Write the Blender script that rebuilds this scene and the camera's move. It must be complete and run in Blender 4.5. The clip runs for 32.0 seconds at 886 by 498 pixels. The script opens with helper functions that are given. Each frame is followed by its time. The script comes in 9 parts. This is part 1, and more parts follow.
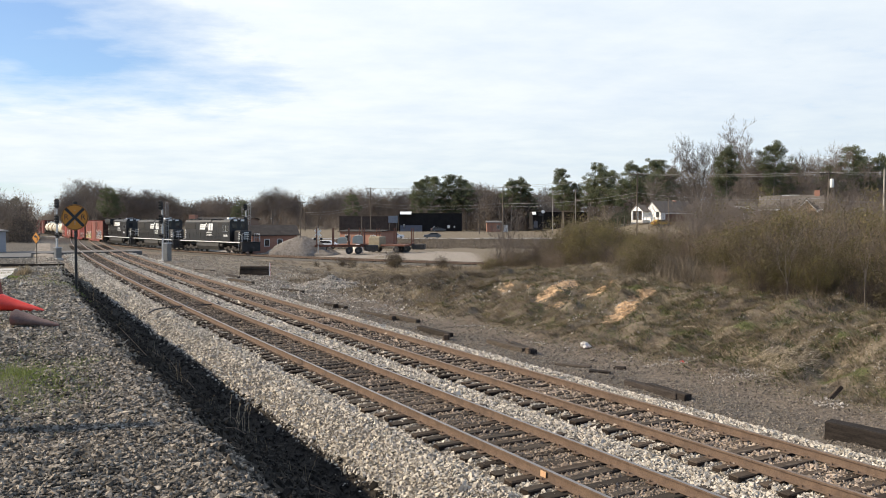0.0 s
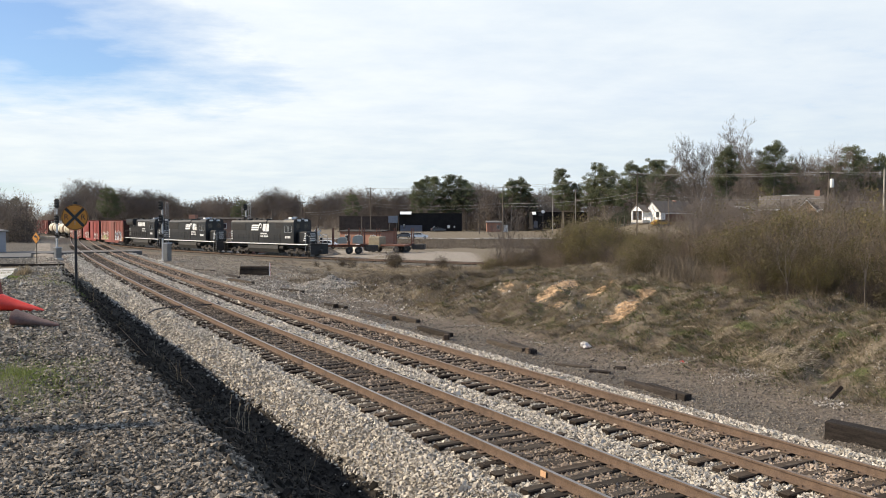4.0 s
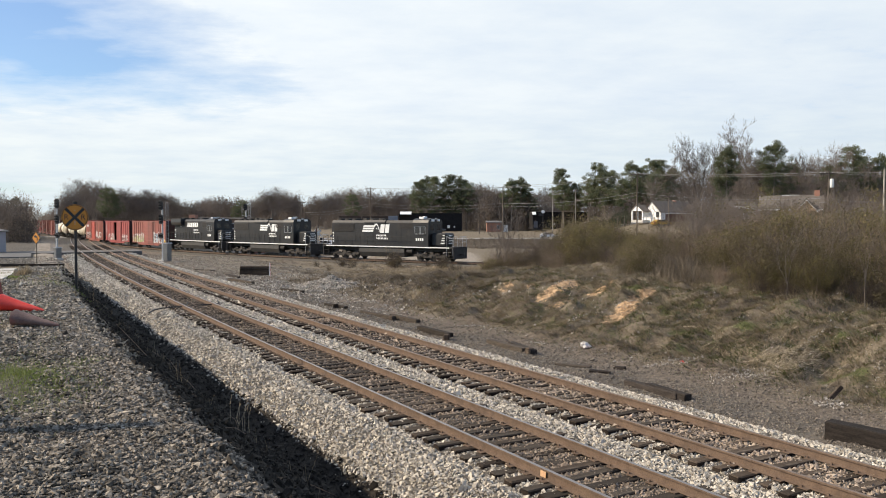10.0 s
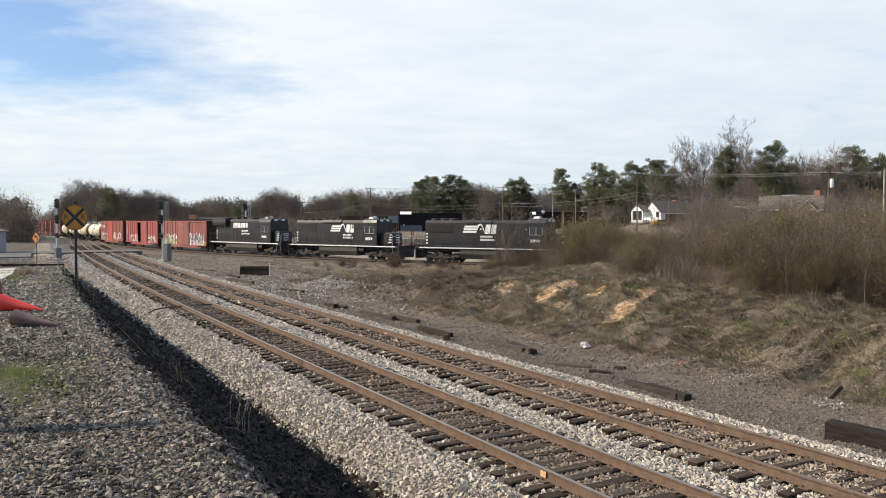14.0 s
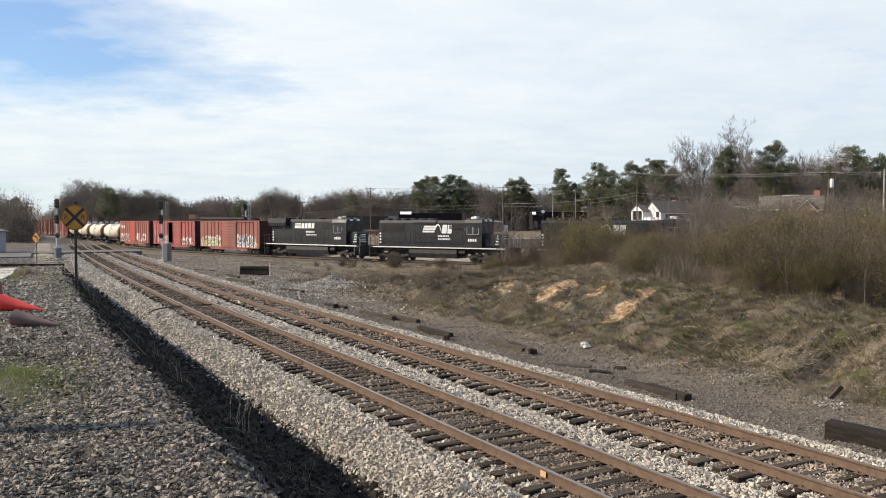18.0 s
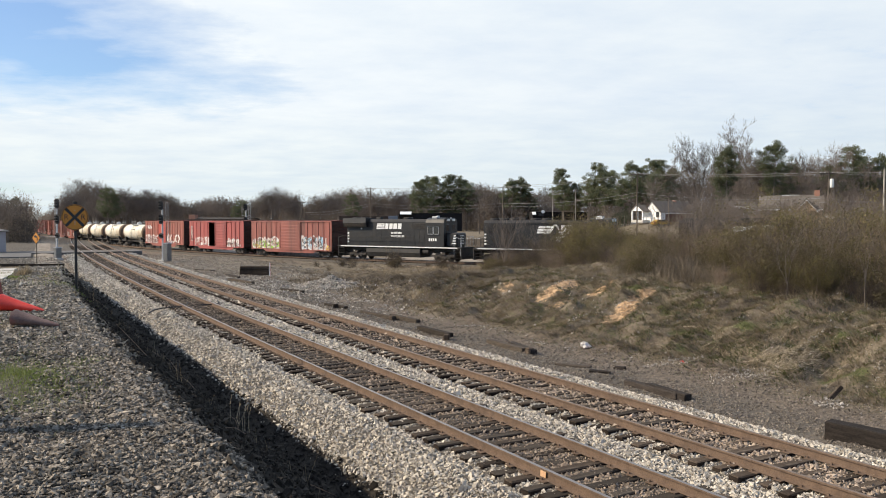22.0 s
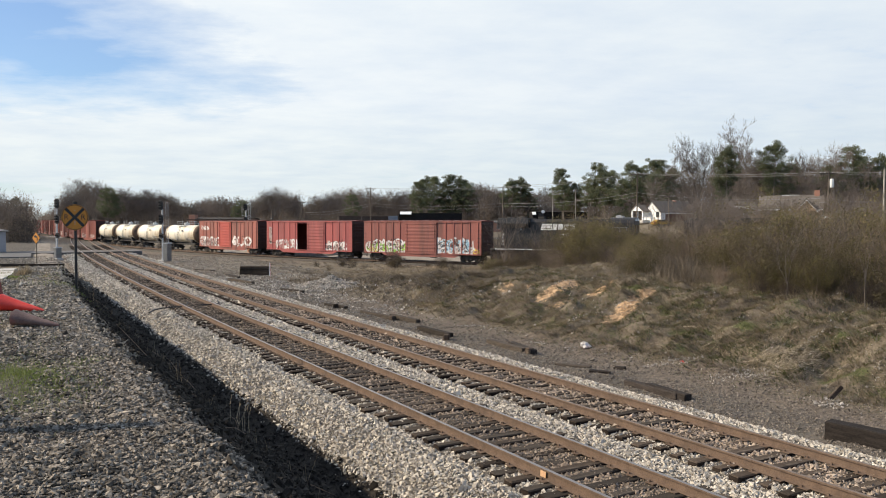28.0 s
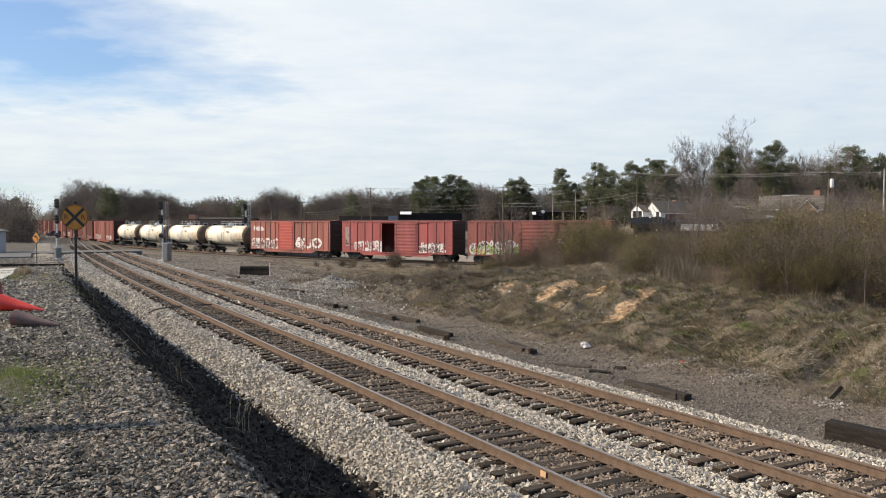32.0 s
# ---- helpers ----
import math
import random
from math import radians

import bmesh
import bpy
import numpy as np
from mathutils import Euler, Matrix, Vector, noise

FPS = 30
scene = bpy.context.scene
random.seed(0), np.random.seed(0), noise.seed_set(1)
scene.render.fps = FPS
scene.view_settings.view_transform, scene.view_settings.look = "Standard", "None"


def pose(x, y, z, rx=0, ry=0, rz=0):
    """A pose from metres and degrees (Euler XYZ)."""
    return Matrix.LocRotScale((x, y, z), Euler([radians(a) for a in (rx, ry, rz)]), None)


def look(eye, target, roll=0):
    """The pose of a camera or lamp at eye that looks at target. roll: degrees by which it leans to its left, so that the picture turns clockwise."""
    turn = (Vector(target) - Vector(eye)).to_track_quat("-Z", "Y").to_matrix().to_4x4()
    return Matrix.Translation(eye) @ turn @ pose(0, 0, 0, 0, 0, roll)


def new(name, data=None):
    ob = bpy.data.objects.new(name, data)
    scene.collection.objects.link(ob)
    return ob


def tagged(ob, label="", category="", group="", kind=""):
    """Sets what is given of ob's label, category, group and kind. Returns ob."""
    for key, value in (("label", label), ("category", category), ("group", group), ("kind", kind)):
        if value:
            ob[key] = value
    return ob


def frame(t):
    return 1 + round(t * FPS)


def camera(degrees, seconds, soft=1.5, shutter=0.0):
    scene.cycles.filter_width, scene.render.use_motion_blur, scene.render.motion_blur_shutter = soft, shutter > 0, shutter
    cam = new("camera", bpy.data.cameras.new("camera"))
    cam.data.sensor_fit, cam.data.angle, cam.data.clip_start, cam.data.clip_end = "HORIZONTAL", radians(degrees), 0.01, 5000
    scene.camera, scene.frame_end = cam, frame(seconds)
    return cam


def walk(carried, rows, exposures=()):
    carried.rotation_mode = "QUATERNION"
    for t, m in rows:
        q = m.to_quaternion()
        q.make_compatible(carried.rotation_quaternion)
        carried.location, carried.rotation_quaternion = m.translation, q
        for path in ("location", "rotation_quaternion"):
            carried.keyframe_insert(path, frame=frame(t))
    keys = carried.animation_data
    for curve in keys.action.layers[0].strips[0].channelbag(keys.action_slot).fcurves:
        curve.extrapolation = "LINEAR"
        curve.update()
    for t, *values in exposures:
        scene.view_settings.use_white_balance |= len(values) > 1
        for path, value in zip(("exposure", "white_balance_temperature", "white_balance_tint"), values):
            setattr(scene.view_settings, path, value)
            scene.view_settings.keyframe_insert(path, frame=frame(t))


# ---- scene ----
cam = camera(58.5, 32.0, soft=1.0)
EYE = (0.0, 0.0, 4.2)
VIEW = look(EYE, (0.0, 100.0, 4.2 - 100 * 51 / 1400))
walk(cam, [(0.0, VIEW), (32.0, VIEW)], [(0.0, 0.24, 7350, 10), (8.0, 0.17, 7350, 10), (20.0, 0.17, 7350, 10), (32.0, 0.10, 7350, 10)])

# ---- world and light ----
SUN_ELEV = 33.0
SUN_FROM = Vector((-1.0, -0.02, 0)).normalized() * math.cos(radians(SUN_ELEV)) + Vector((0, 0, math.sin(radians(SUN_ELEV))))
sun = new("sun", bpy.data.lights.new("sun", "SUN"))
sun.data.energy, sun.data.angle, sun.data.color = 5.0, radians(0.55), (1.0, 0.91, 0.79)
sun.matrix_world = look(SUN_FROM * 100, (0, 0, 0))


def build_world():
    """A sky with high thin cloud, denser towards the horizon."""
    w = bpy.data.worlds.new("sky")
    scene.world = w
    w.use_nodes = True
    nt = w.node_tree
    nt.nodes.clear()
    N = nt.nodes.new
    out, bg = N("ShaderNodeOutputWorld"), N("ShaderNodeBackground")
    sky = N("ShaderNodeTexSky")
    sky.sky_type = "NISHITA"
    sky.sun_disc = False
    sky.sun_elevation, sky.sun_rotation = radians(SUN_ELEV), radians(-100)
    sky.air_density, sky.dust_density, sky.ozone_density = 1.2, 0.05, 3.0
    co = N("ShaderNodeTexCoord")
    sep = N("ShaderNodeSeparateXYZ")
    nt.links.new(co.outputs["Generated"], sep.inputs[0])
    # project on a flat cloud sheet
    zz = N("ShaderNodeMath"); zz.operation = "ADD"; zz.inputs[1].default_value = 0.12
    nt.links.new(sep.outputs[2], zz.inputs[0])
    zm = N("ShaderNodeMath"); zm.operation = "MAXIMUM"; zm.inputs[1].default_value = 0.06
    nt.links.new(zz.outputs[0], zm.inputs[0])
    dv = N("ShaderNodeVectorMath"); dv.operation = "DIVIDE"
    cb = N("ShaderNodeCombineXYZ")
    for i in range(3):
        nt.links.new(zm.outputs[0], cb.inputs[i])
    nt.links.new(co.outputs["Generated"], dv.inputs[0])
    nt.links.new(cb.outputs[0], dv.inputs[1])
    mp = N("ShaderNodeMapping")
    mp.inputs["Scale"].default_value = (1.0, 1.25, 1.0)
    mp.inputs["Rotation"].default_value = (0, 0, radians(-14))
    mp.inputs["Location"].default_value = (4.15, 2.4, 0.0)
    nt.links.new(dv.outputs[0], mp.inputs[0])
    n1, n2 = N("ShaderNodeTexNoise"), N("ShaderNodeTexNoise")
    n1.inputs["Scale"].default_value, n1.inputs["Detail"].default_value, n1.inputs["Roughness"].default_value = 0.6, 8, 0.5
    n1.inputs["Distortion"].default_value = 0.5
    n2.inputs["Scale"].default_value, n2.inputs["Detail"].default_value = 2.4, 8
    n2.inputs["Roughness"].default_value = 0.6
    nt.links.new(mp.outputs[0], n1.inputs["Vector"])
    nt.links.new(mp.outputs[0], n2.inputs["Vector"])
    # the clear gap in the cloud lies to the upper left of the view
    gap = N("ShaderNodeVectorMath"); gap.operation = "DISTANCE"
    gap.inputs[1].default_value = (-0.265, 0.872, 0.362)
    gs = N("ShaderNodeVectorMath"); gs.operation = "MULTIPLY"; gs.inputs[1].default_value = (0.60, 1.0, 1.75)
    nt.links.new(co.outputs["Generated"], gs.inputs[0])
    nt.links.new(gs.outputs[0], gap.inputs[0])
    gr = N("ShaderNodeMapRange"); gr.inputs[1].default_value, gr.inputs[2].default_value = 0.03, 0.22
    gr.inputs[3].default_value, gr.inputs[4].default_value = -0.34, 0.10
    nt.links.new(gap.outputs["Value"], gr.inputs[0])
    s1 = N("ShaderNodeMath"); s1.operation = "ADD"
    nt.links.new(n1.outputs["Fac"], s1.inputs[0]); nt.links.new(gr.outputs[0], s1.inputs[1])
    s2 = N("ShaderNodeMath"); s2.operation = "MULTIPLY_ADD"; s2.inputs[1].default_value = 0.42
    nt.links.new(n2.outputs["Fac"], s2.inputs[0]); nt.links.new(s1.outputs[0], s2.inputs[2])
    cover = N("ShaderNodeValToRGB")
    cover.color_ramp.elements[0].position, cover.color_ramp.elements[1].position = 0.40, 0.70
    cover.color_ramp.elements[0].color, cover.color_ramp.elements[1].color = (0.14, 0.14, 0.14, 1), (1, 1, 1, 1)
    nt.links.new(s2.outputs[0], cover.inputs[0])
    # cloud thins out overhead
    top = N("ShaderNodeMapRange"); top.inputs[1].default_value, top.inputs[2].default_value = 0.29, 0.46
    top.inputs[3].default_value, top.inputs[4].default_value = 1.0, 0.78
    nt.links.new(sep.outputs[2], top.inputs[0])
    low = N("ShaderNodeMapRange"); low.inputs[1].default_value, low.inputs[2].default_value = 0.0, 0.10
    low.inputs[3].default_value, low.inputs[4].default_value = 0.72, 0.0
    nt.links.new(sep.outputs[2], low.inputs[0])
    front = N("ShaderNodeMapRange"); front.inputs[1].default_value, front.inputs[2].default_value = -0.3, 0.6
    front.inputs[3].default_value, front.inputs[4].default_value = 0.25, 1.0
    nt.links.new(sep.outputs[1], front.inputs[0])
    fm = N("ShaderNodeMath"); fm.operation = "MULTIPLY"
    nt.links.new(top.outputs[0], fm.inputs[0]); nt.links.new(front.outputs[0], fm.inputs[1])
    cm = N("ShaderNodeMath"); cm.operation = "MULTIPLY"
    nt.links.new(cover.outputs[0], cm.inputs[0]); nt.links.new(fm.outputs[0], cm.inputs[1])
    cx = N("ShaderNodeMath"); cx.operation = "MAXIMUM"
    nt.links.new(cm.outputs[0], cx.inputs[0]); nt.links.new(low.outputs[0], cx.inputs[1])
    hi = N("ShaderNodeValToRGB")
    hi.color_ramp.elements[0].position, hi.color_ramp.elements[1].position = 0.30, 0.66
    hi.color_ramp.elements[0].color, hi.color_ramp.elements[1].color = (6.85, 8.1, 9.85, 1), (7.9, 8.95, 10.25, 1)
    nt.links.new(n2.outputs["Fac"], hi.inputs[0])
    # the cloud is whiter towards the sun's side, thinner and bluer away from it
    tint = N("ShaderNodeCombineXYZ")
    for i, far_side in enumerate((0.85, 0.885, 0.925)):
        side = N("ShaderNodeMapRange")
        side.inputs[1].default_value, side.inputs[2].default_value = -0.25, 0.45
        side.inputs[3].default_value, side.inputs[4].default_value = 1.0, far_side
        nt.links.new(sep.outputs[0], side.inputs[0])
        nt.links.new(side.outputs[0], tint.inputs[i])
    veil = N("ShaderNodeVectorMath"); veil.operation = "MULTIPLY"
    nt.links.new(hi.outputs[0], veil.inputs[0]); nt.links.new(tint.outputs[0], veil.inputs[1])
    # and duller low down, through more haze
    dull = N("ShaderNodeCombineXYZ")
    for i, at_horizon in enumerate((0.885, 0.915, 0.895)):
        up = N("ShaderNodeMapRange")
        up.inputs[1].default_value, up.inputs[2].default_value = 0.02, 0.15
        up.inputs[3].default_value, up.inputs[4].default_value = at_horizon, 1.0
        nt.links.new(sep.outputs[2], up.inputs[0])
        nt.links.new(up.outputs[0], dull.inputs[i])
    haze = N("ShaderNodeVectorMath"); haze.operation = "MULTIPLY"
    nt.links.new(veil.outputs[0], haze.inputs[0]); nt.links.new(dull.outputs[0], haze.inputs[1])
    mix = N("ShaderNodeMix"); mix.data_type = "RGBA"
    nt.links.new(cx.outputs[0], mix.inputs["Factor"])
    blue = N("ShaderNodeVectorMath"); blue.operation = "MULTIPLY"; blue.inputs[1].default_value = (0.84, 1.12, 1.56)
    nt.links.new(sky.outputs[0], blue.inputs[0])
    nt.links.new(blue.outputs[0], mix.inputs["A"]); nt.links.new(haze.outputs[0], mix.inputs["B"])
    bg.inputs["Strength"].default_value = 0.1
    nt.links.new(mix.outputs["Result"], bg.inputs[0])
    nt.links.new(bg.outputs[0], out.inputs[0])


build_world()

# ---- materials ----


def mat(name, a, b, scale=3.0, rough=0.8, metal=0.0, bump=0.0, fine=40.0, dirt=None, dirt_amount=0.45, per_object=0.0, per_island=0.0,
        stretch=(1, 1, 1), spec=0.5, thin=0.0):
    """A surface in two tones a and b, broken up by coarse and fine noise; dirt: a third tone in streaks and patches."""
    m = bpy.data.materials.new(name)
    m.use_nodes = True
    nt = m.node_tree
    N, L = nt.nodes.new, nt.links.new
    bsdf = nt.nodes["Principled BSDF"]
    co, mp = N("ShaderNodeTexCoord"), N("ShaderNodeMapping")
    mp.inputs["Scale"].default_value = stretch
    L(co.outputs["Object"], mp.inputs[0])
    n1, n2 = N("ShaderNodeTexNoise"), N("ShaderNodeTexNoise")
    n1.inputs["Scale"].default_value, n1.inputs["Detail"].default_value = scale, 5
    n2.inputs["Scale"].default_value, n2.inputs["Detail"].default_value = fine, 3
    L(mp.outputs[0], n1.inputs["Vector"]), L(mp.outputs[0], n2.inputs["Vector"])
    av = N("ShaderNodeMath"); av.operation = "MULTIPLY_ADD"; av.inputs[1].default_value = 0.5
    hv = N("ShaderNodeMath"); hv.operation = "MULTIPLY"; hv.inputs[1].default_value = 0.5
    L(n2.outputs["Fac"], hv.inputs[0]), L(n1.outputs["Fac"], av.inputs[0]), L(hv.outputs[0], av.inputs[2])
    rp = N("ShaderNodeMapRange"); rp.inputs[1].default_value, rp.inputs[2].default_value = 0.36, 0.64
    L(av.outputs[0], rp.inputs[0])
    mix = N("ShaderNodeMix"); mix.data_type = "RGBA"
    mix.inputs["A"].default_value, mix.inputs["B"].default_value = (*a, 1), (*b, 1)
    L(rp.outputs[0], mix.inputs["Factor"])
    col = mix.outputs["Result"]
    if dirt:
        n3 = N("ShaderNodeTexNoise"); n3.inputs["Scale"].default_value, n3.inputs["Detail"].default_value = scale * 0.45, 6
        n3.inputs["Roughness"].default_value = 0.65
        L(mp.outputs[0], n3.inputs["Vector"])
        dr = N("ShaderNodeMapRange"); dr.inputs[1].default_value, dr.inputs[2].default_value = 0.62 - 0.25 * dirt_amount, 0.78 - 0.2 * dirt_amount
        dr.inputs[4].default_value = 0.85
        L(n3.outputs["Fac"], dr.inputs[0])
        mx = N("ShaderNodeMix"); mx.data_type = "RGBA"
        mx.inputs["B"].default_value = (*dirt, 1)
        L(dr.outputs[0], mx.inputs["Factor"]), L(col, mx.inputs["A"])
        col = mx.outputs["Result"]
    for amount, node, socket in ((per_object, "ShaderNodeObjectInfo", "Random"), (per_island, "ShaderNodeNewGeometry", "Random Per Island")):
        if amount:
            oi = N(node)
            br = N("ShaderNodeMapRange"); br.inputs[3].default_value, br.inputs[4].default_value = 1 - amount, 1 + amount
            L(oi.outputs[socket], br.inputs[0])
            sc = N("ShaderNodeVectorMath"); sc.operation = "SCALE"
            L(col, sc.inputs[0]), L(br.outputs[0], sc.inputs["Scale"])
            col = sc.outputs[0]
    L(col, bsdf.inputs["Base Color"])
    rr = N("ShaderNodeMapRange"); rr.inputs[3].default_value, rr.inputs[4].default_value = max(0.03, rough - 0.12), min(1, rough + 0.12)
    L(n1.outputs["Fac"], rr.inputs[0]), L(rr.outputs[0], bsdf.inputs["Roughness"])
    bsdf.inputs["Metallic"].default_value = metal
    bsdf.inputs["Specular IOR Level"].default_value = spec
    if thin:
        # light passes through blades and leaves
        tl, ms = N("ShaderNodeBsdfTranslucent"), N("ShaderNodeMixShader")
        ms.inputs[0].default_value = thin
        L(col, tl.inputs["Color"])
        L(bsdf.outputs[0], ms.inputs[1]), L(tl.outputs[0], ms.inputs[2])
        L(ms.outputs[0], nt.nodes["Material Output"].inputs["Surface"])
    if bump:
        bp = N("ShaderNodeBump"); bp.inputs["Strength"].default_value, bp.inputs["Distance"].default_value = 0.6, bump
        L(av.outputs[0], bp.inputs["Height"]), L(bp.outputs[0], bsdf.inputs["Normal"])
    return m


def ground_material():
    """Earth, dry grass, green grass, clay, gravel and the ditch's painted shade by the sheet's two attributes."""
    m = bpy.data.materials.new("earth")
    m.use_nodes = True
    nt = m.node_tree
    N, L = nt.nodes.new, nt.links.new
    bsdf = nt.nodes["Principled BSDF"]
    bsdf.inputs["Roughness"].default_value = 0.95
    bsdf.inputs["Specular IOR Level"].default_value = 0.2
    co = N("ShaderNodeTexCoord")
    def noise_node(s, d=6, r=0.6):
        n = N("ShaderNodeTexNoise")
        n.inputs["Scale"].default_value, n.inputs["Detail"].default_value, n.inputs["Roughness"].default_value = s, d, r
        L(co.outputs["Object"], n.inputs["Vector"])
        return n
    mid, ragged, fine = noise_node(1.7), noise_node(4.0, 6, 0.72), noise_node(14, 5, 0.7)
    def two(a, b, n, lo=0.38, hi=0.62):
        r = N("ShaderNodeMapRange"); r.inputs[1].default_value, r.inputs[2].default_value = lo, hi
        L(n.outputs["Fac"], r.inputs[0])
        x = N("ShaderNodeMix"); x.data_type = "RGBA"
        x.inputs["A"].default_value, x.inputs["B"].default_value = (*a, 1), (*b, 1)
        L(r.outputs[0], x.inputs["Factor"])
        return x.outputs["Result"]
    def over(base, top, mask, edge=0.5, n=mid):
        wob = N("ShaderNodeMath"); wob.operation = "MULTIPLY_ADD"; wob.inputs[1].default_value = edge; wob.inputs[2].default_value = -edge * 0.5
        L(n.outputs["Fac"], wob.inputs[0])
        ad = N("ShaderNodeMath"); ad.operation = "ADD"
        L(mask, ad.inputs[0]), L(wob.outputs[0], ad.inputs[1])
        r = N("ShaderNodeMapRange"); r.inputs[1].default_value, r.inputs[2].default_value = 0.4, 0.6
        L(ad.outputs[0], r.inputs[0])
        x = N("ShaderNodeMix"); x.data_type = "RGBA"
        L(r.outputs[0], x.inputs["Factor"]), L(base, x.inputs["A"]), L(top, x.inputs["B"])
        return x.outputs["Result"]
    za, zb = N("ShaderNodeAttribute"), N("ShaderNodeAttribute")
    za.attribute_name, zb.attribute_name = "zone_a", "zone_b"
    sa, sb = N("ShaderNodeSeparateColor"), N("ShaderNodeSeparateColor")
    L(za.outputs["Color"], sa.inputs[0]), L(zb.outputs["Color"], sb.inputs[0])
    earth = two((0.132, 0.106, 0.083), (0.215, 0.175, 0.136), fine)
    dry = two((0.112, 0.092, 0.064), (0.265, 0.218, 0.158), fine, 0.36, 0.64)
    green = two((0.062, 0.072, 0.030), (0.140, 0.146, 0.062), fine)
    clay = two((0.235, 0.138, 0.078), (0.56, 0.385, 0.228), ragged, 0.34, 0.64)
    # darkened so that the gaps between the loose stones look shaded
    gravel = two((0.055, 0.048, 0.040), (0.19, 0.168, 0.140), fine, 0.3, 0.7)
    pale = two((0.24, 0.205, 0.168), (0.36, 0.318, 0.265), fine)
    # near-black tone: the shade in the ditch is put into the ground's colour
    ditch_shade = two((0.016, 0.013, 0.010), (0.040, 0.033, 0.025), mid)
    c = over(earth, dry, sa.outputs[1])
    c = over(c, green, sa.outputs[2], 0.9)
    c = over(c, clay, sb.outputs[0], 1.9, ragged)
    c = over(c, pale, sb.outputs[1])
    c = over(c, gravel, sa.outputs[0], 0.3)
    c = over(c, ditch_shade, sb.outputs[2], 0.4)
    # blotches a hand to a stride wide
    tone = N("ShaderNodeMapRange"); tone.inputs[1].default_value, tone.inputs[2].default_value = 0.33, 0.67
    tone.inputs[3].default_value, tone.inputs[4].default_value = 0.66, 1.26
    L(ragged.outputs["Fac"], tone.inputs[0])
    sc = N("ShaderNodeVectorMath"); sc.operation = "SCALE"
    L(c, sc.inputs[0]), L(tone.outputs[0], sc.inputs["Scale"])
    L(sc.outputs[0], bsdf.inputs["Base Color"])
    bp = N("ShaderNodeBump"); bp.inputs["Strength"].default_value, bp.inputs["Distance"].default_value = 0.8, 0.06
    L(fine.outputs["Fac"], bp.inputs["Height"]), L(bp.outputs[0], bsdf.inputs["Normal"])
    return m


EARTH = ground_material()
STONE_PALE = mat("pale_ballast", (0.37, 0.33, 0.272), (0.58, 0.525, 0.44), 8, 0.9, bump=0.004, per_island=0.48, spec=0.2)
STONE_GREY = mat("grey_ballast", (0.046, 0.038, 0.030), (0.330, 0.284, 0.226), 8, 0.9, bump=0.004, per_island=0.78, spec=0.2)
# ditch stones, with the bank's shade put into their colour
STONE_SHADED = mat("sooty_ballast", (0.018, 0.015, 0.012), (0.050, 0.042, 0.033), 8, 0.9, bump=0.004, per_island=0.5, spec=0.2)
TIMBER = mat("creosoted_timber", (0.034, 0.026, 0.020), (0.088, 0.066, 0.049), 3, 0.85, bump=0.008, fine=30, stretch=(1, 6, 6), per_object=0.5, dirt=(0.15, 0.125, 0.10), dirt_amount=0.25, spec=0.12)
TIMBER_BLACK = mat("tarred_timber", (0.018, 0.015, 0.013), (0.055, 0.045, 0.038), 3, 0.8, bump=0.012, fine=24, stretch=(1, 6, 6), per_object=0.4, spec=0.12)
TIMBER_GREY = mat("weathered_timber", (0.032, 0.026, 0.021), (0.082, 0.067, 0.053), 3, 0.85, bump=0.008, fine=30, stretch=(1, 6, 6), per_object=0.45, dirt=(0.085, 0.070, 0.056), dirt_amount=0.2, spec=0.12)
RUST = mat("rail_rust", (0.105, 0.067, 0.045), (0.175, 0.119, 0.083), 6, 0.85, metal=0.1, bump=0.002, dirt=(0.085, 0.058, 0.042), dirt_amount=0.45)
STEEL = mat("worn_steel", (0.20, 0.17, 0.155), (0.32, 0.28, 0.26), 9, 0.35, metal=0.75)
STEEL_DULL = mat("dull_rail_head", (0.14, 0.095, 0.068), (0.22, 0.16, 0.12), 9, 0.5, metal=0.3)
BLACK = mat("black_paint", (0.0125, 0.0122, 0.0122), (0.022, 0.0213, 0.021), 1.2, 0.46, spec=0.42, dirt=(0.036, 0.031, 0.027), dirt_amount=0.4)
BLACK_DULL = mat("grimy_black", (0.016, 0.015, 0.014), (0.045, 0.04, 0.036), 2.5, 0.8, bump=0.004)
UNDER = mat("underframe_grime", (0.030, 0.026, 0.022), (0.085, 0.072, 0.060), 3.5, 0.9, bump=0.006)
TANK_GREY = mat("dusty_fuel_tank", (0.020, 0.019, 0.017), (0.045, 0.042, 0.038), 1.5, 0.7, dirt=(0.065, 0.058, 0.048), dirt_amount=0.3)
WHITE = mat("white_paint", (0.70, 0.70, 0.67), (0.86, 0.86, 0.83), 3, 0.5)
RED_A = mat("boxcar_red_brown", (0.235, 0.066, 0.050), (0.325, 0.105, 0.080), 0.9, 0.62, dirt=(0.12, 0.050, 0.040), dirt_amount=0.5, stretch=(1.3, 1, 0.14))
RED_B = mat("boxcar_bright_red", (0.31, 0.060, 0.055), (0.40, 0.095, 0.082), 0.8, 0.58, dirt=(0.19, 0.052, 0.048), dirt_amount=0.45, stretch=(1.3, 1, 0.14))
RED_C = mat("boxcar_faded_red", (0.27, 0.075, 0.056), (0.38, 0.125, 0.092), 0.9, 0.65, dirt=(0.14, 0.065, 0.050), dirt_amount=0.6, stretch=(1.3, 1, 0.14))
RED_D = mat("boxcar_dull_maroon", (0.15, 0.046, 0.038), (0.215, 0.070, 0.056), 0.9, 0.7, dirt=(0.09, 0.04, 0.034), dirt_amount=0.5, stretch=(1.3, 1, 0.14))
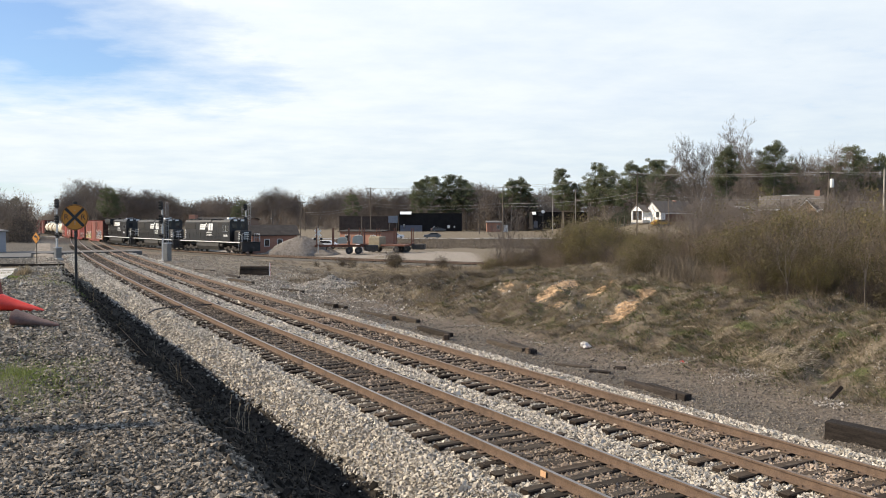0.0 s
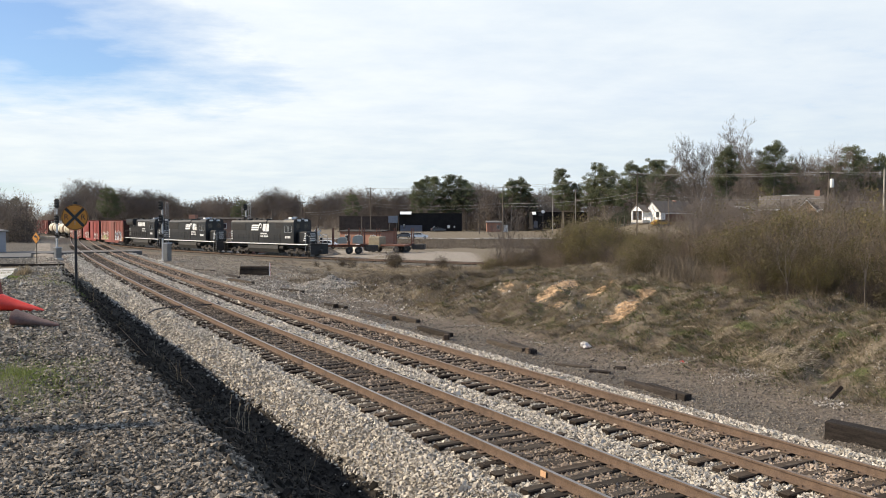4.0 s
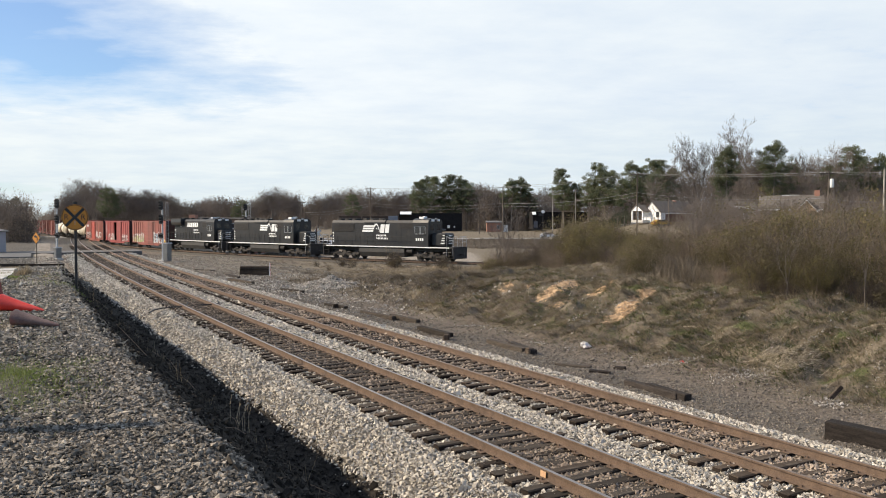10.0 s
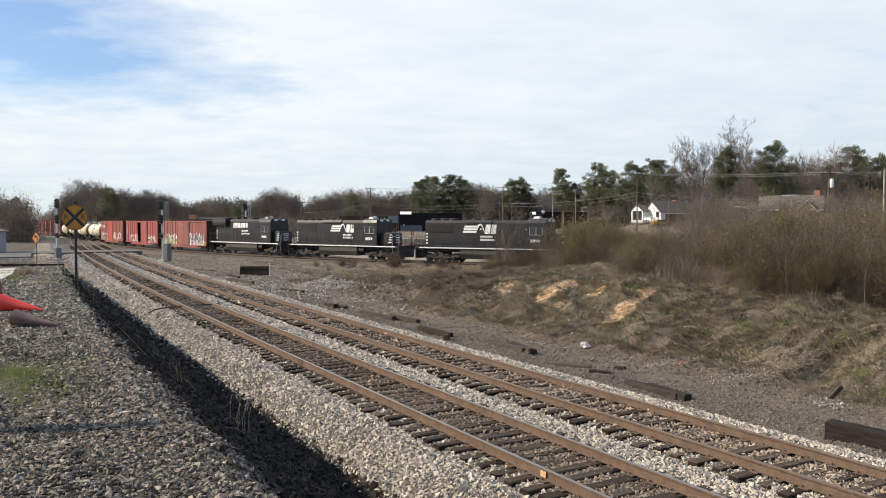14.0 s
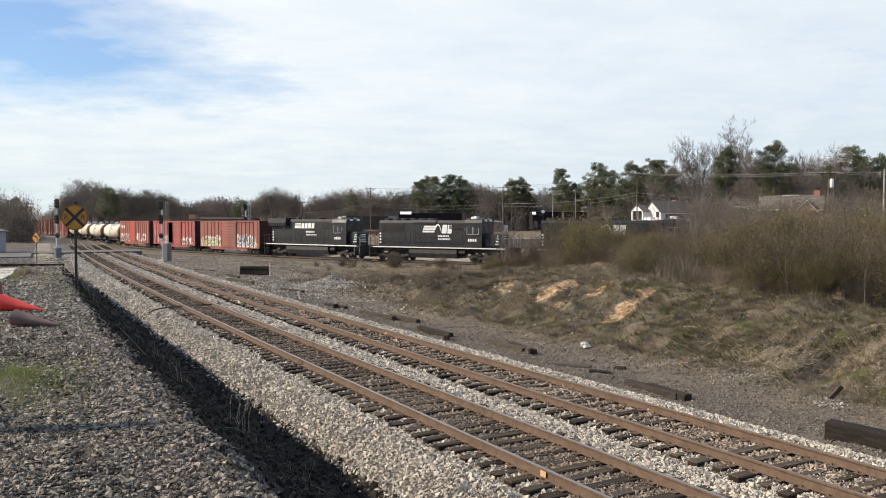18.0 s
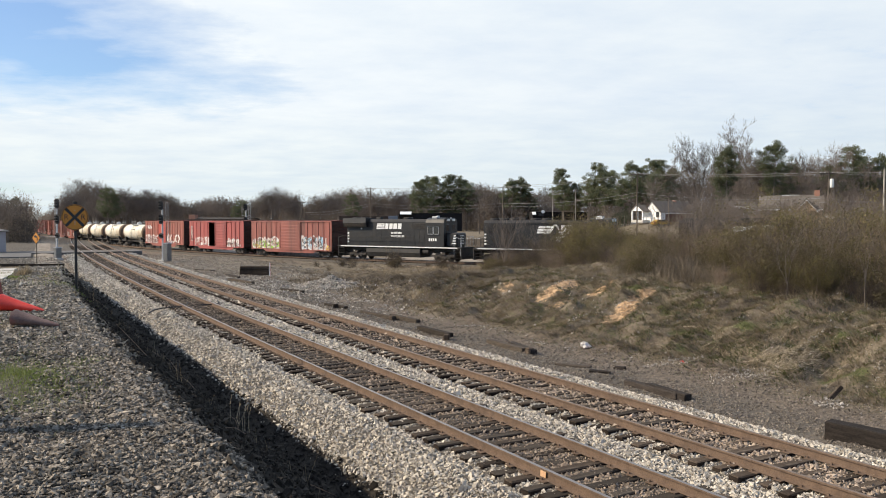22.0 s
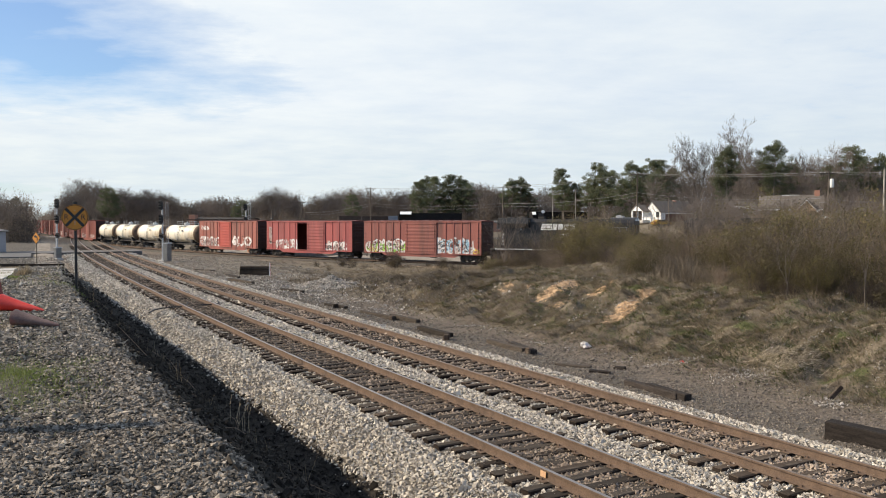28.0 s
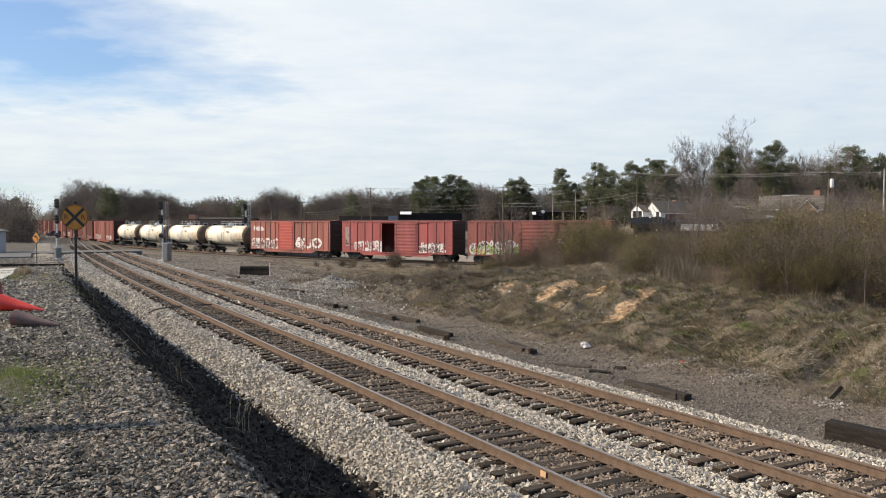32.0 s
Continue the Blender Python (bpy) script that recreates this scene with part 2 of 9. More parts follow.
RED_DOOR = mat("boxcar_door_red", (0.36, 0.055, 0.042), (0.43, 0.08, 0.056), 1.2, 0.6, dirt=(0.25, 0.06, 0.05), dirt_amount=0.3)
# dirt and the shade of the car ends, both put into the paint
END_RED = mat("sooty_end_paint", (0.040, 0.017, 0.014), (0.075, 0.030, 0.024), 2, 0.8, dirt=(0.03, 0.018, 0.015), dirt_amount=0.5)
SEAM = mat("seam_shadow_paint", (0.11, 0.03, 0.022), (0.16, 0.045, 0.032), 2, 0.8)
CREAM = mat("cream_tank_paint", (0.74, 0.68, 0.54), (0.86, 0.81, 0.69), 0.8, 0.42, dirt=(0.42, 0.30, 0.17), dirt_amount=0.6, stretch=(0.9, 0.5, 0.35))
YELLOW = mat("sign_yellow", (0.47, 0.172, 0.014), (0.56, 0.222, 0.022), 6, 0.6, dirt=(0.36, 0.16, 0.03), dirt_amount=0.2)
SIGN_BLACK = mat("sign_black", (0.012, 0.012, 0.012), (0.022, 0.022, 0.022), 6, 0.6)
GALV = mat("galvanised_steel", (0.30, 0.31, 0.32), (0.46, 0.47, 0.48), 5, 0.5, metal=0.5)
ALU = mat("aluminium_grey_paint", (0.40, 0.41, 0.41), (0.56, 0.57, 0.56), 3, 0.5, metal=0.2, dirt=(0.24, 0.23, 0.21), dirt_amount=0.3)
POLE = mat("pole_wood", (0.075, 0.058, 0.045), (0.165, 0.132, 0.105), 2, 0.9, bump=0.006, stretch=(6, 6, 0.5))
POLE_PALE = mat("pale_pole_wood", (0.30, 0.27, 0.23), (0.42, 0.38, 0.33), 2, 0.9, bump=0.006, stretch=(6, 6, 0.5))
WIRE = mat("cable", (0.20, 0.20, 0.20), (0.34, 0.34, 0.34), 5, 0.5, metal=0.3)
BARK = mat("grey_bark", (0.122, 0.100, 0.082), (0.225, 0.188, 0.155), 3, 0.95, bump=0.01, per_object=0.2)
TWIG = mat("bare_twigs", (0.150, 0.124, 0.106), (0.250, 0.208, 0.178), 1, 0.95, per_object=0.22, thin=0.35)
TWIG_BROWN = mat("brown_twigs", (0.112, 0.079, 0.056), (0.225, 0.163, 0.115), 1, 0.95, per_object=0.35)
NEEDLES = mat("pine_needles", (0.070, 0.084, 0.044), (0.165, 0.178, 0.098), 0.6, 0.75, per_island=0.18, per_object=0.2, thin=0.4)
LEAF_OLIVE = mat("olive_shrub_leaf", (0.088, 0.074, 0.028), (0.200, 0.164, 0.066), 0.7, 0.8, per_island=0.25, per_object=0.45, thin=0.28)
LEAF_BROWN = mat("dead_leaf", (0.110, 0.086, 0.048), (0.200, 0.160, 0.095), 0.7, 0.85, per_island=0.4, thin=0.35)
GRASS_DRY = mat("dry_grass_blades", (0.180, 0.144, 0.096), (0.36, 0.292, 0.198), 0.5, 0.9, per_island=0.4, thin=0.45)
GRASS_YELLOW = mat("yellow_green_turf", (0.120, 0.152, 0.044), (0.212, 0.252, 0.084), 0.6, 0.85, per_island=0.4, thin=0.45)
GRASS_GREEN = mat("green_grass_blades", (0.090, 0.112, 0.034), (0.165, 0.188, 0.068), 0.6, 0.85, per_island=0.4, thin=0.45)
BRICK = mat("orange_brick", (0.31, 0.145, 0.095), (0.39, 0.20, 0.14), 2, 0.85, fine=9, bump=0.004)
BRICK_TAN = mat("tan_brick", (0.34, 0.23, 0.14), (0.45, 0.32, 0.20), 2, 0.85, fine=9, bump=0.004)
ROOF_GREY = mat("grey_roofing", (0.115, 0.112, 0.11), (0.19, 0.185, 0.18), 1.5, 0.85, bump=0.006)
DARK_WALL = mat("dark_cladding", (0.013, 0.012, 0.012), (0.026, 0.024, 0.023), 0.6, 0.9, spec=0.12)
SIDING = mat("white_siding", (0.74, 0.74, 0.73), (0.84, 0.84, 0.82), 1.5, 0.6, dirt=(0.62, 0.62, 0.6), dirt_amount=0.15)
ASPHALT = mat("worn_asphalt", (0.085, 0.082, 0.078), (0.145, 0.14, 0.133), 1.2, 0.9, fine=30, bump=0.003, dirt=(0.11, 0.105, 0.1), dirt_amount=0.3)
CONCRETE = mat("concrete", (0.40, 0.385, 0.35), (0.52, 0.50, 0.46), 1.2, 0.9, fine=25, bump=0.003, dirt=(0.30, 0.28, 0.25), dirt_amount=0.3)
GLASS = mat("window_glass", (0.02, 0.022, 0.025), (0.03, 0.033, 0.036), 2, 0.08, spec=0.8)
ORANGE = mat("faded_orange_plastic", (0.60, 0.028, 0.020), (0.72, 0.045, 0.030), 4, 0.5, dirt=(0.45, 0.06, 0.04), dirt_amount=0.25)
CONE_GREY = mat("grimy_cone", (0.105, 0.062, 0.055), (0.19, 0.125, 0.112), 6, 0.75, dirt=(0.24, 0.075, 0.05), dirt_amount=0.4)
PILE = mat("aggregate_heap", (0.115, 0.098, 0.082), (0.265, 0.232, 0.198), 2.6, 0.95, fine=16, bump=0.06, spec=0.2)
RUST_RED = mat("rusty_red_steel", (0.115, 0.048, 0.032), (0.20, 0.085, 0.055), 3, 0.8, dirt=(0.11, 0.05, 0.035), dirt_amount=0.4)
RUBBER = mat("tyre_rubber", (0.020, 0.020, 0.020), (0.045, 0.044, 0.042), 6, 0.9)

# ---- mesh tools ----


class Shape:
    """Collects vertices and faces; every form is one island of a mesh."""

    def __init__(self):
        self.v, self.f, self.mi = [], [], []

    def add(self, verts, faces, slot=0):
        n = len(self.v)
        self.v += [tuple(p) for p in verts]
        self.f += [tuple(n + i for i in fc) for fc in faces]
        self.mi += [slot] * len(faces)
        return self

    def box(self, x0, x1, y0, y1, z0, z1, c=0.0, m=None, slot=0):
        """A box with chamfer c."""
        c = min(c, 0.45 * min(x1 - x0, y1 - y0, z1 - z0))
        if c <= 0:
            vs = [(x, y, z) for x in (x0, x1) for y in (y0, y1) for z in (z0, z1)]
            fs = [(0, 1, 3, 2), (4, 6, 7, 5), (0, 4, 5, 1), (2, 3, 7, 6), (0, 2, 6, 4), (1, 5, 7, 3)]
        else:
            vs, idx, fs = [], {}, []
            X, Y, Z = (x0, x1), (y0, y1), (z0, z1)
            for i in (0, 1):
                for j in (0, 1):
                    for k in (0, 1):
                        sx, sy, sz = 1 - 2 * i, 1 - 2 * j, 1 - 2 * k
                        for a, p in enumerate(((X[i], Y[j] + sy * c, Z[k] + sz * c), (X[i] + sx * c, Y[j], Z[k] + sz * c), (X[i] + sx * c, Y[j] + sy * c, Z[k]))):
                            idx[i, j, k, a] = len(vs)
                            vs.append(p)
            for i in (0, 1):
                q = [idx[i, 0, 0, 0], idx[i, 0, 1, 0], idx[i, 1, 1, 0], idx[i, 1, 0, 0]]
                fs.append(q if i == 0 else q[::-1])
                q = [idx[0, i, 0, 1], idx[1, i, 0, 1], idx[1, i, 1, 1], idx[0, i, 1, 1]]
                fs.append(q if i == 0 else q[::-1])
                q = [idx[0, 0, i, 2], idx[0, 1, i, 2], idx[1, 1, i, 2], idx[1, 0, i, 2]]
                fs.append(q if i == 0 else q[::-1])
            for i in (0, 1):
                for j in (0, 1):
                    q = [idx[i, j, 0, 0], idx[i, j, 1, 0], idx[i, j, 1, 1], idx[i, j, 0, 1]]
                    fs.append(q if i == j else q[::-1])
                    q = [idx[i, 0, j, 0], idx[i, 1, j, 0], idx[i, 1, j, 2], idx[i, 0, j, 2]]
                    fs.append(q[::-1] if i == j else q)
                    q = [idx[0, i, j, 1], idx[1, i, j, 1], idx[1, i, j, 2], idx[0, i, j, 2]]
                    fs.append(q if i == j else q[::-1])
                    for k in (0, 1):
                        t = [idx[i, j, k, 0], idx[i, j, k, 1], idx[i, j, k, 2]]
                        fs.append(t if (i + j + k) % 2 == 0 else t[::-1])
        if m is not None:
            vs = [m @ Vector(p) for p in vs]
        return self.add(vs, fs, slot)

    def tube(self, p0, p1, r0, r1=None, n=8, caps=True, slot=0):
        """A straight, tapered tube from p0 to p1."""
        r1 = r0 if r1 is None else r1
        p0, p1 = Vector(p0), Vector(p1)
        d = (p1 - p0).normalized()
        u = d.orthogonal().normalized()
        w = d.cross(u)
        vs = []
        for p, r in ((p0, r0), (p1, r1)):
            vs += [p + (u * math.cos(2 * math.pi * i / n) + w * math.sin(2 * math.pi * i / n)) * r for i in range(n)]
        fs = [(i, (i + 1) % n, n + (i + 1) % n, n + i) for i in range(n)]
        if caps:
            fs += [tuple(range(n))[::-1], tuple(range(n, 2 * n))]
        return self.add(vs, fs, slot)

    def turned(self, rings, axis="x", n=20, at=(0, 0, 0), slot=0):
        """A form turned about an axis, from (place along the axis, radius)."""
        vs, fs = [], []
        for a, r in rings:
            for i in range(n):
                c, s = r * math.cos(2 * math.pi * i / n), r * math.sin(2 * math.pi * i / n)
                p = {"x": (a, c, s), "y": (s, a, c), "z": (c, s, a)}[axis]
                vs.append((p[0] + at[0], p[1] + at[1], p[2] + at[2]))
        for k in range(len(rings) - 1):
            fs += [(k * n + i, k * n + (i + 1) % n, (k + 1) * n + (i + 1) % n, (k + 1) * n + i) for i in range(n)]
        fs += [tuple(range(n))[::-1], tuple(range((len(rings) - 1) * n, len(rings) * n))]
        return self.add(vs, fs, slot)

    def slab(self, outline, axis, a0, a1, slot=0):
        """A polygon outline drawn out along an axis; outline in the other two axes, in order."""
        n = len(outline)
        def at(p, a):
            return {"x": (a, p[0], p[1]), "y": (p[0], a, p[1]), "z": (p[0], p[1], a)}[axis]
        vs = [at(p, a0) for p in outline] + [at(p, a1) for p in outline]
        fs = [tuple(range(n))[::-1], tuple(range(n, 2 * n))] + [(i, (i + 1) % n, n + (i + 1) % n, n + i) for i in range(n)]
        return self.add(vs, fs, slot)

    def mesh(self, name, mats, smooth=False):
        me = bpy.data.meshes.new(name)
        me.from_pydata(self.v, [], self.f)
        for m in (mats if isinstance(mats, (list, tuple)) else [mats]):
            me.materials.append(m)
        if any(self.mi):
            me.polygons.foreach_set("material_index", self.mi)
        b = bmesh.new()
        b.from_mesh(me)
        bmesh.ops.recalc_face_normals(b, faces=b.faces)
        b.to_mesh(me)
        b.free()
        if smooth:
            me.shade_smooth()
            me.set_sharp_from_angle(angle=radians(40))
        return me


def fast_mesh(name, verts, faces, material, smooth=False):
    """A large mesh from arrays: verts (n, 3), faces (m, k) of one size."""
    me = bpy.data.meshes.new(name)
    verts, faces = np.asarray(verts, dtype=np.float32), np.asarray(faces, dtype=np.int32)
    k = faces.shape[1]
    me.vertices.add(len(verts))
    me.vertices.foreach_set("co", verts.ravel())
    me.loops.add(faces.size)
    me.loops.foreach_set("vertex_index", faces.ravel())
    me.polygons.add(len(faces))
    me.polygons.foreach_set("loop_start", np.arange(0, faces.size, k, dtype=np.int32))
    me.polygons.foreach_set("use_smooth", np.full(len(faces), smooth, dtype=bool))
    me.materials.append(material)
    me.update(calc_edges=True)
    return me


def part(name, shape, material, parent, label="", m=None, smooth=False):
    """One mesh object under a thing or a part."""
    me = shape if isinstance(shape, bpy.types.Mesh) else shape.mesh(name, material, smooth)
    ob = new(name, me)
    ob.parent = parent
    if m is not None:
        ob.matrix_basis = m
    return tagged(ob, label)


def thing(name, label, category, m=None, group="", kind=""):
    """The Empty at the base of a thing in parts."""
    ob = tagged(new(name), label, category, group, kind)
    if m is not None:
        ob.matrix_basis = m
    return ob


def solid(name, shape, material, label, category, m=None, group="", kind="", smooth=False):
    """A thing of one mesh."""
    me = shape if isinstance(shape, bpy.types.Mesh) else shape.mesh(name, material, smooth)
    ob = tagged(new(name, me), label, category, group, kind)
    if m is not None:
        ob.matrix_basis = m
    return ob


# ---- the plan: lines of the railway, heights of the ground ----
TURN = radians(30.07)
BEND = 0.000445
NEAR_P, FAR_P = 8.86, 12.33


def smooth01(a, b, x):
    t = np.clip((np.asarray(x, dtype=float) - a) / (b - a), 0, 1)
    return t * t * (3 - 2 * t)


def drift(s):
    s = np.asarray(s, dtype=float)
    t = np.clip(s, 0, 320)
    return BEND * t * t / 2 + BEND * 320 * np.clip(s - 320, 0, None)


def to_xy(p, s):
    """From across and along the main line to x, y."""
    q = np.asarray(p) + drift(s)
    return -np.asarray(s) * math.sin(TURN) + q * math.cos(TURN), np.asarray(s) * math.cos(TURN) + q * math.sin(TURN)


def to_ps(x, y):
    s = -np.asarray(x) * math.sin(TURN) + np.asarray(y) * math.cos(TURN)
    return np.asarray(x) * math.cos(TURN) + np.asarray(y) * math.sin(TURN) - drift(s), s


# the connecting track on which the train runs: heading in degrees every so many metres
WYE_Z = -0.58
WYE_KNOTS = (-260, 0, 60, 120, 160, 200, 240, 280, 320, 370, 430)
WYE_HEAD = (-62.5, -61.78, -60.43, -58.71, -56.55, -52.59, -45.78, -30.98, -16.8, -6.0, 0.0)
WYE_STEP = 0.5
WYE_S = np.arange(-260, 430.1, WYE_STEP)
_h = np.radians(np.interp(WYE_S, WYE_KNOTS, WYE_HEAD))
_i0 = int(round(260 / WYE_STEP))
_cx = np.concatenate([[0], np.cumsum(np.cos((_h[1:] + _h[:-1]) / 2)) * WYE_STEP])
_cy = np.concatenate([[0], np.cumsum(np.sin((_h[1:] + _h[:-1]) / 2)) * WYE_STEP])
# the fitted line is that of the cars' near side; the track's middle lies 1.5 m beyond it
WYE_X = _cx - _cx[_i0] - 163.29 - 1.5 * np.sin(_h)
WYE_Y = _cy - _cy[_i0] + 316.86 + 1.5 * np.cos(_h)


def wye(s):
    """The middle of the connecting track at s: x, y, heading."""
    return float(np.interp(s, WYE_S, WYE_X)), float(np.interp(s, WYE_S, WYE_Y)), float(np.interp(s, WYE_S, _h))


def wye_gap(x, y):
    """Distance to the connecting track."""
    x, y = np.asarray(x, dtype=float).ravel(), np.asarray(y, dtype=float).ravel()
    px, py = WYE_X[::6], WYE_Y[::6]
    out = np.empty(len(x))
    for i in range(0, len(x), 20000):
        out[i:i + 20000] = np.sqrt(((x[i:i + 20000, None] - px) ** 2 + (y[i:i + 20000, None] - py) ** 2).min(axis=1))
    return out


def lumps(x, y, size, seed):
    """Smooth random height, about -1 to 1."""
    r = np.random.RandomState(seed)
    z = np.zeros(np.shape(x))
    for k in range(7):
        a, b, c = r.uniform(0, 6.28), r.uniform(0.6, 1.9) * 6.28 / size, r.uniform(0, 6.28)
        z = z + np.sin((np.cos(a) * x + np.sin(a) * y) * b + c)
    return z / 3.2


def crest_line(s):
    """How far across the line the near bank's edge lies."""
    return np.interp(s, (0, 14, 21, 27, 37, 48, 66, 90), (1.40, 1.42, 1.56, 1.78, 2.2, 3.0, 4.1, 4.5))


def height(x, y):
    x, y = np.asarray(x, dtype=float), np.asarray(y, dtype=float)
    p, s = to_ps(x, y)
    bank = 2.35 - 2.45 * smooth01(22, 92, s)
    ditch = -0.78 + 0.45 * smooth01(80, 110, s)
    crest = crest_line(s) + 0.045 * lumps(x, y, 1.6, 3)
    fall = np.clip((p - crest) / (5.2 - crest), 0, 1)
    fall = np.where(fall < 0.12, fall * fall / 0.24, fall - 0.06) / 0.94
    left = bank + 0.05 * lumps(x, y, 2.5, 1) + 0.05 * lumps(x, y, 9, 2)
    z = np.where(p < 5.35, left + (ditch - left) * fall, ditch)
    z = np.where(p > 5.35, ditch + (-0.22 - ditch) * smooth01(5.1, 7.3, p), z)
    z = np.where(p > 7.2, -0.22, z)
    z = z - 0.07 * np.exp(-((p - 10.98) / 0.16) ** 2) - 0.06 * np.exp(-((p - 7.45) / 0.16) ** 2)
    z = np.where(p > 14.0, -0.22 - 0.43 * smooth01(14.0, 15.5, p), z)
    hill = 1.68 * (1 - smooth01(38, 60, s)) * (1 + 0.10 * lumps(x, y, 14, 5))
    foot = 18.6 + 0.5 * lumps(x, y, 8, 6)
    # rills run down the cut bank, with hummocks between them
    warp = s + 0.5 * lumps(x, y, 5.0, 44)
    rills = 0.13 * lumps(0.22 * p, warp, 1.9, 41) + 0.075 * lumps(0.30 * p, warp, 0.95, 42)
    rough = 0.14 * lumps(x, y, 3.5, 7) + 0.08 * lumps(x, y, 1.5, 17) + rills * (1 - 0.6 * smooth01(foot + 8, foot + 13, p))
    rise = hill * smooth01(foot, foot + 9.5, p) + rough * smooth01(foot, foot + 3, p) * (1 - smooth01(50, 78, s))
    z = z + np.where(p > 15, rise, 0)
    z = z + np.where(p > 15, 0.05 * lumps(x, y, 4, 8), 0)
    z = z + 0.60 * np.exp(-(((p - 20.5) / 1.5) ** 2 + ((s - 52.8) / 2.4) ** 2)) * (1 + 0.25 * lumps(x, y, 1.3, 51))
    away = smooth01(190, 250, y) * 1.25 + smooth01(28, 50, x) * smooth01(150, 188, y) * 1.9 + smooth01(28, 58, x) * smooth01(72, 165, y) * 2.75 + smooth01(250, 700, y) * 4.0
    z = z + away * smooth01(16, 40, p)
    z = z + smooth01(0, 60, -p) * smooth01(120, 400, y) * 1.5
    g = wye_gap(x, y).reshape(x.shape)
    k = 1 - smooth01(3.2, 9.0, g)
    bed = WYE_Z - 0.24 - 0.25 * smooth01(2.0, 3.4, g)
    w = k * smooth01(13.5, 18.0, p)
    return z * (1 - w) + bed * w


def ground_at(x, y):
    return float(height(np.array([x]), np.array([y]))[0])

# ---- the ground sheet ----


def steps(stops):
    """Breaks from (start, step) rows, the last one being the end."""
    out = []
    for (a, d), (b, _) in zip(stops, stops[1:]):
        out += list(np.arange(a, b - 1e-6, d))
    return np.array(out + [stops[-1][0]])


def zones(x, y):
    """Masks for the ground's material."""
    p, s = to_ps(x, y)
    g = wye_gap(x, y)
    bed = (smooth01(5.5, 6.2, p) * (1 - smooth01(14.6, 15.6, p)))
    bed = np.maximum(bed, 1 - smooth01(2.4, 3.6, g))
    bank = (1 - smooth01(2.2, 3.0, p)) * smooth01(-12.5, -8.0, p + 0.6 * lumps(x, y, 4, 11)) * (1 - 0.25 * smooth01(30, 60, s)) * (1 - smooth01(150, 220, s))
    shelf = 0.56 * smooth01(14, 15.5, p) * (1 - smooth01(17, 20, p)) * (1 - smooth01(60, 85, s))
    spill = 0.62 * np.exp(-((s - 54) / 16) ** 2) * smooth01(14, 16, p) * (1 - smooth01(20, 23, p + 1.5 * lumps(x, y, 3, 15)))
    gravel = np.maximum(np.maximum(bed, bank), np.maximum(shelf, spill))
    dry = smooth01(16.5, 21, p) * 0.62 + 0.2 * lumps(x, y, 6, 12)
    dry = np.maximum(dry, (1 - smooth01(1.5, 2.5, p)) * smooth01(18, 40, s) * 0.55)
    dry = np.maximum(dry, smooth01(120, 160, y) * 0.8)
    green = (0.36 * smooth01(18, 22, p) + 0.20 * lumps(x, y, 2.2, 13)) * (1 - smooth01(28, 48, s))
    patch = np.exp(-(((x + 0.515 * y) / 0.36) ** 2 + ((y - 9.15) / 1.1) ** 2)) + 0.8 * np.exp(-(((x + 9.0) / 1.0) ** 2 + ((y - 14.5) / 2) ** 2))
    green = np.where(p < 3, patch * 0.95, green)
    green = np.where(y > 128, 0.22 + 0.12 * lumps(x, y, 12, 14), green)
    # bare clay where the cut bank has slipped
    clay = np.zeros(np.shape(x))
    for p_, s_, a, b, tilt, k in ((24.2, 26.0, 2.5, 0.62, 25, 0.98), (25.7, 26.6, 1.3, 0.5, 25, 0.95), (26.1, 29.8, 0.9, 0.5, 10, 0.92), (25.9, 32.3, 1.5, 0.50, 20, 0.80),
                              (24.4, 31.8, 1.2, 0.5, 15, 0.80), (24.7, 33.9, 0.8, 0.45, 20, 0.78), (24.3, 35.6, 0.6, 0.4, 0, 0.66), (23.8, 30.2, 1.1, 0.55, 15, 0.56)):
        c_, d_ = math.cos(radians(tilt)), math.sin(radians(tilt))
        u, v = (p - p_) * c_ + (s - s_) * d_, -(p - p_) * d_ + (s - s_) * c_
        clay = np.maximum(clay, k * np.exp(-(u / a) ** 4 - (v / b) ** 2))
    clay = clay * (1.0 + 0.26 * lumps(0.3 * p, s, 0.55, 21) + 0.10 * lumps(x, y, 0.5, 22))
    clay = np.maximum(clay, 0.50 * np.exp(-((y - 82) / 5) ** 2 - ((x - 2) / 12) ** 2) * smooth01(3, 4, g))
    yard = smooth01(3.6, 5.0, g) * smooth01(16, 22, p) * (1 - smooth01(116, 128, y + 0.25 * x)) * (1 - smooth01(0, 9, x)) * smooth01(88, 100, y + 0.75 * x)
    yard = np.maximum(yard, 0.9 * smooth01(14.5, 15.5, p) * (1 - smooth01(24, 30, p)) * smooth01(62, 80, s) * (1 - smooth01(100, 135, s)) * 0.5)
    road_side = np.exp(-((y - 202) / 6) ** 2) * smooth01(-20, -5, x) * (1 - smooth01(45, 70, x)) * 0.75
    left_side = 0.56 * smooth01(52, 75, s) * (1 - smooth01(170, 230, s)) * smooth01(-60, -40, p) * (1 - smooth01(5.4, 6.0, p)) + 0.08 * lumps(x, y, 5, 23) * smooth01(52, 75, s)
    yard = np.maximum(yard, np.maximum(road_side, np.where(p < 6, left_side, 0)))
    # mask of the painted shade, from the bank's edge across the ditch
    ditch_shade = smooth01(0.25, 0.8, p - crest_line(s)) * (1 - smooth01(5.7, 6.3, p)) * (1 - smooth01(60, 95, s)) * 0.8
    a = np.stack([gravel, dry, green, np.ones_like(gravel)], axis=-1)
    b = np.stack([clay, yard, ditch_shade, np.ones_like(gravel)], axis=-1)
    return np.clip(a, 0, 1), np.clip(b, 0, 1)


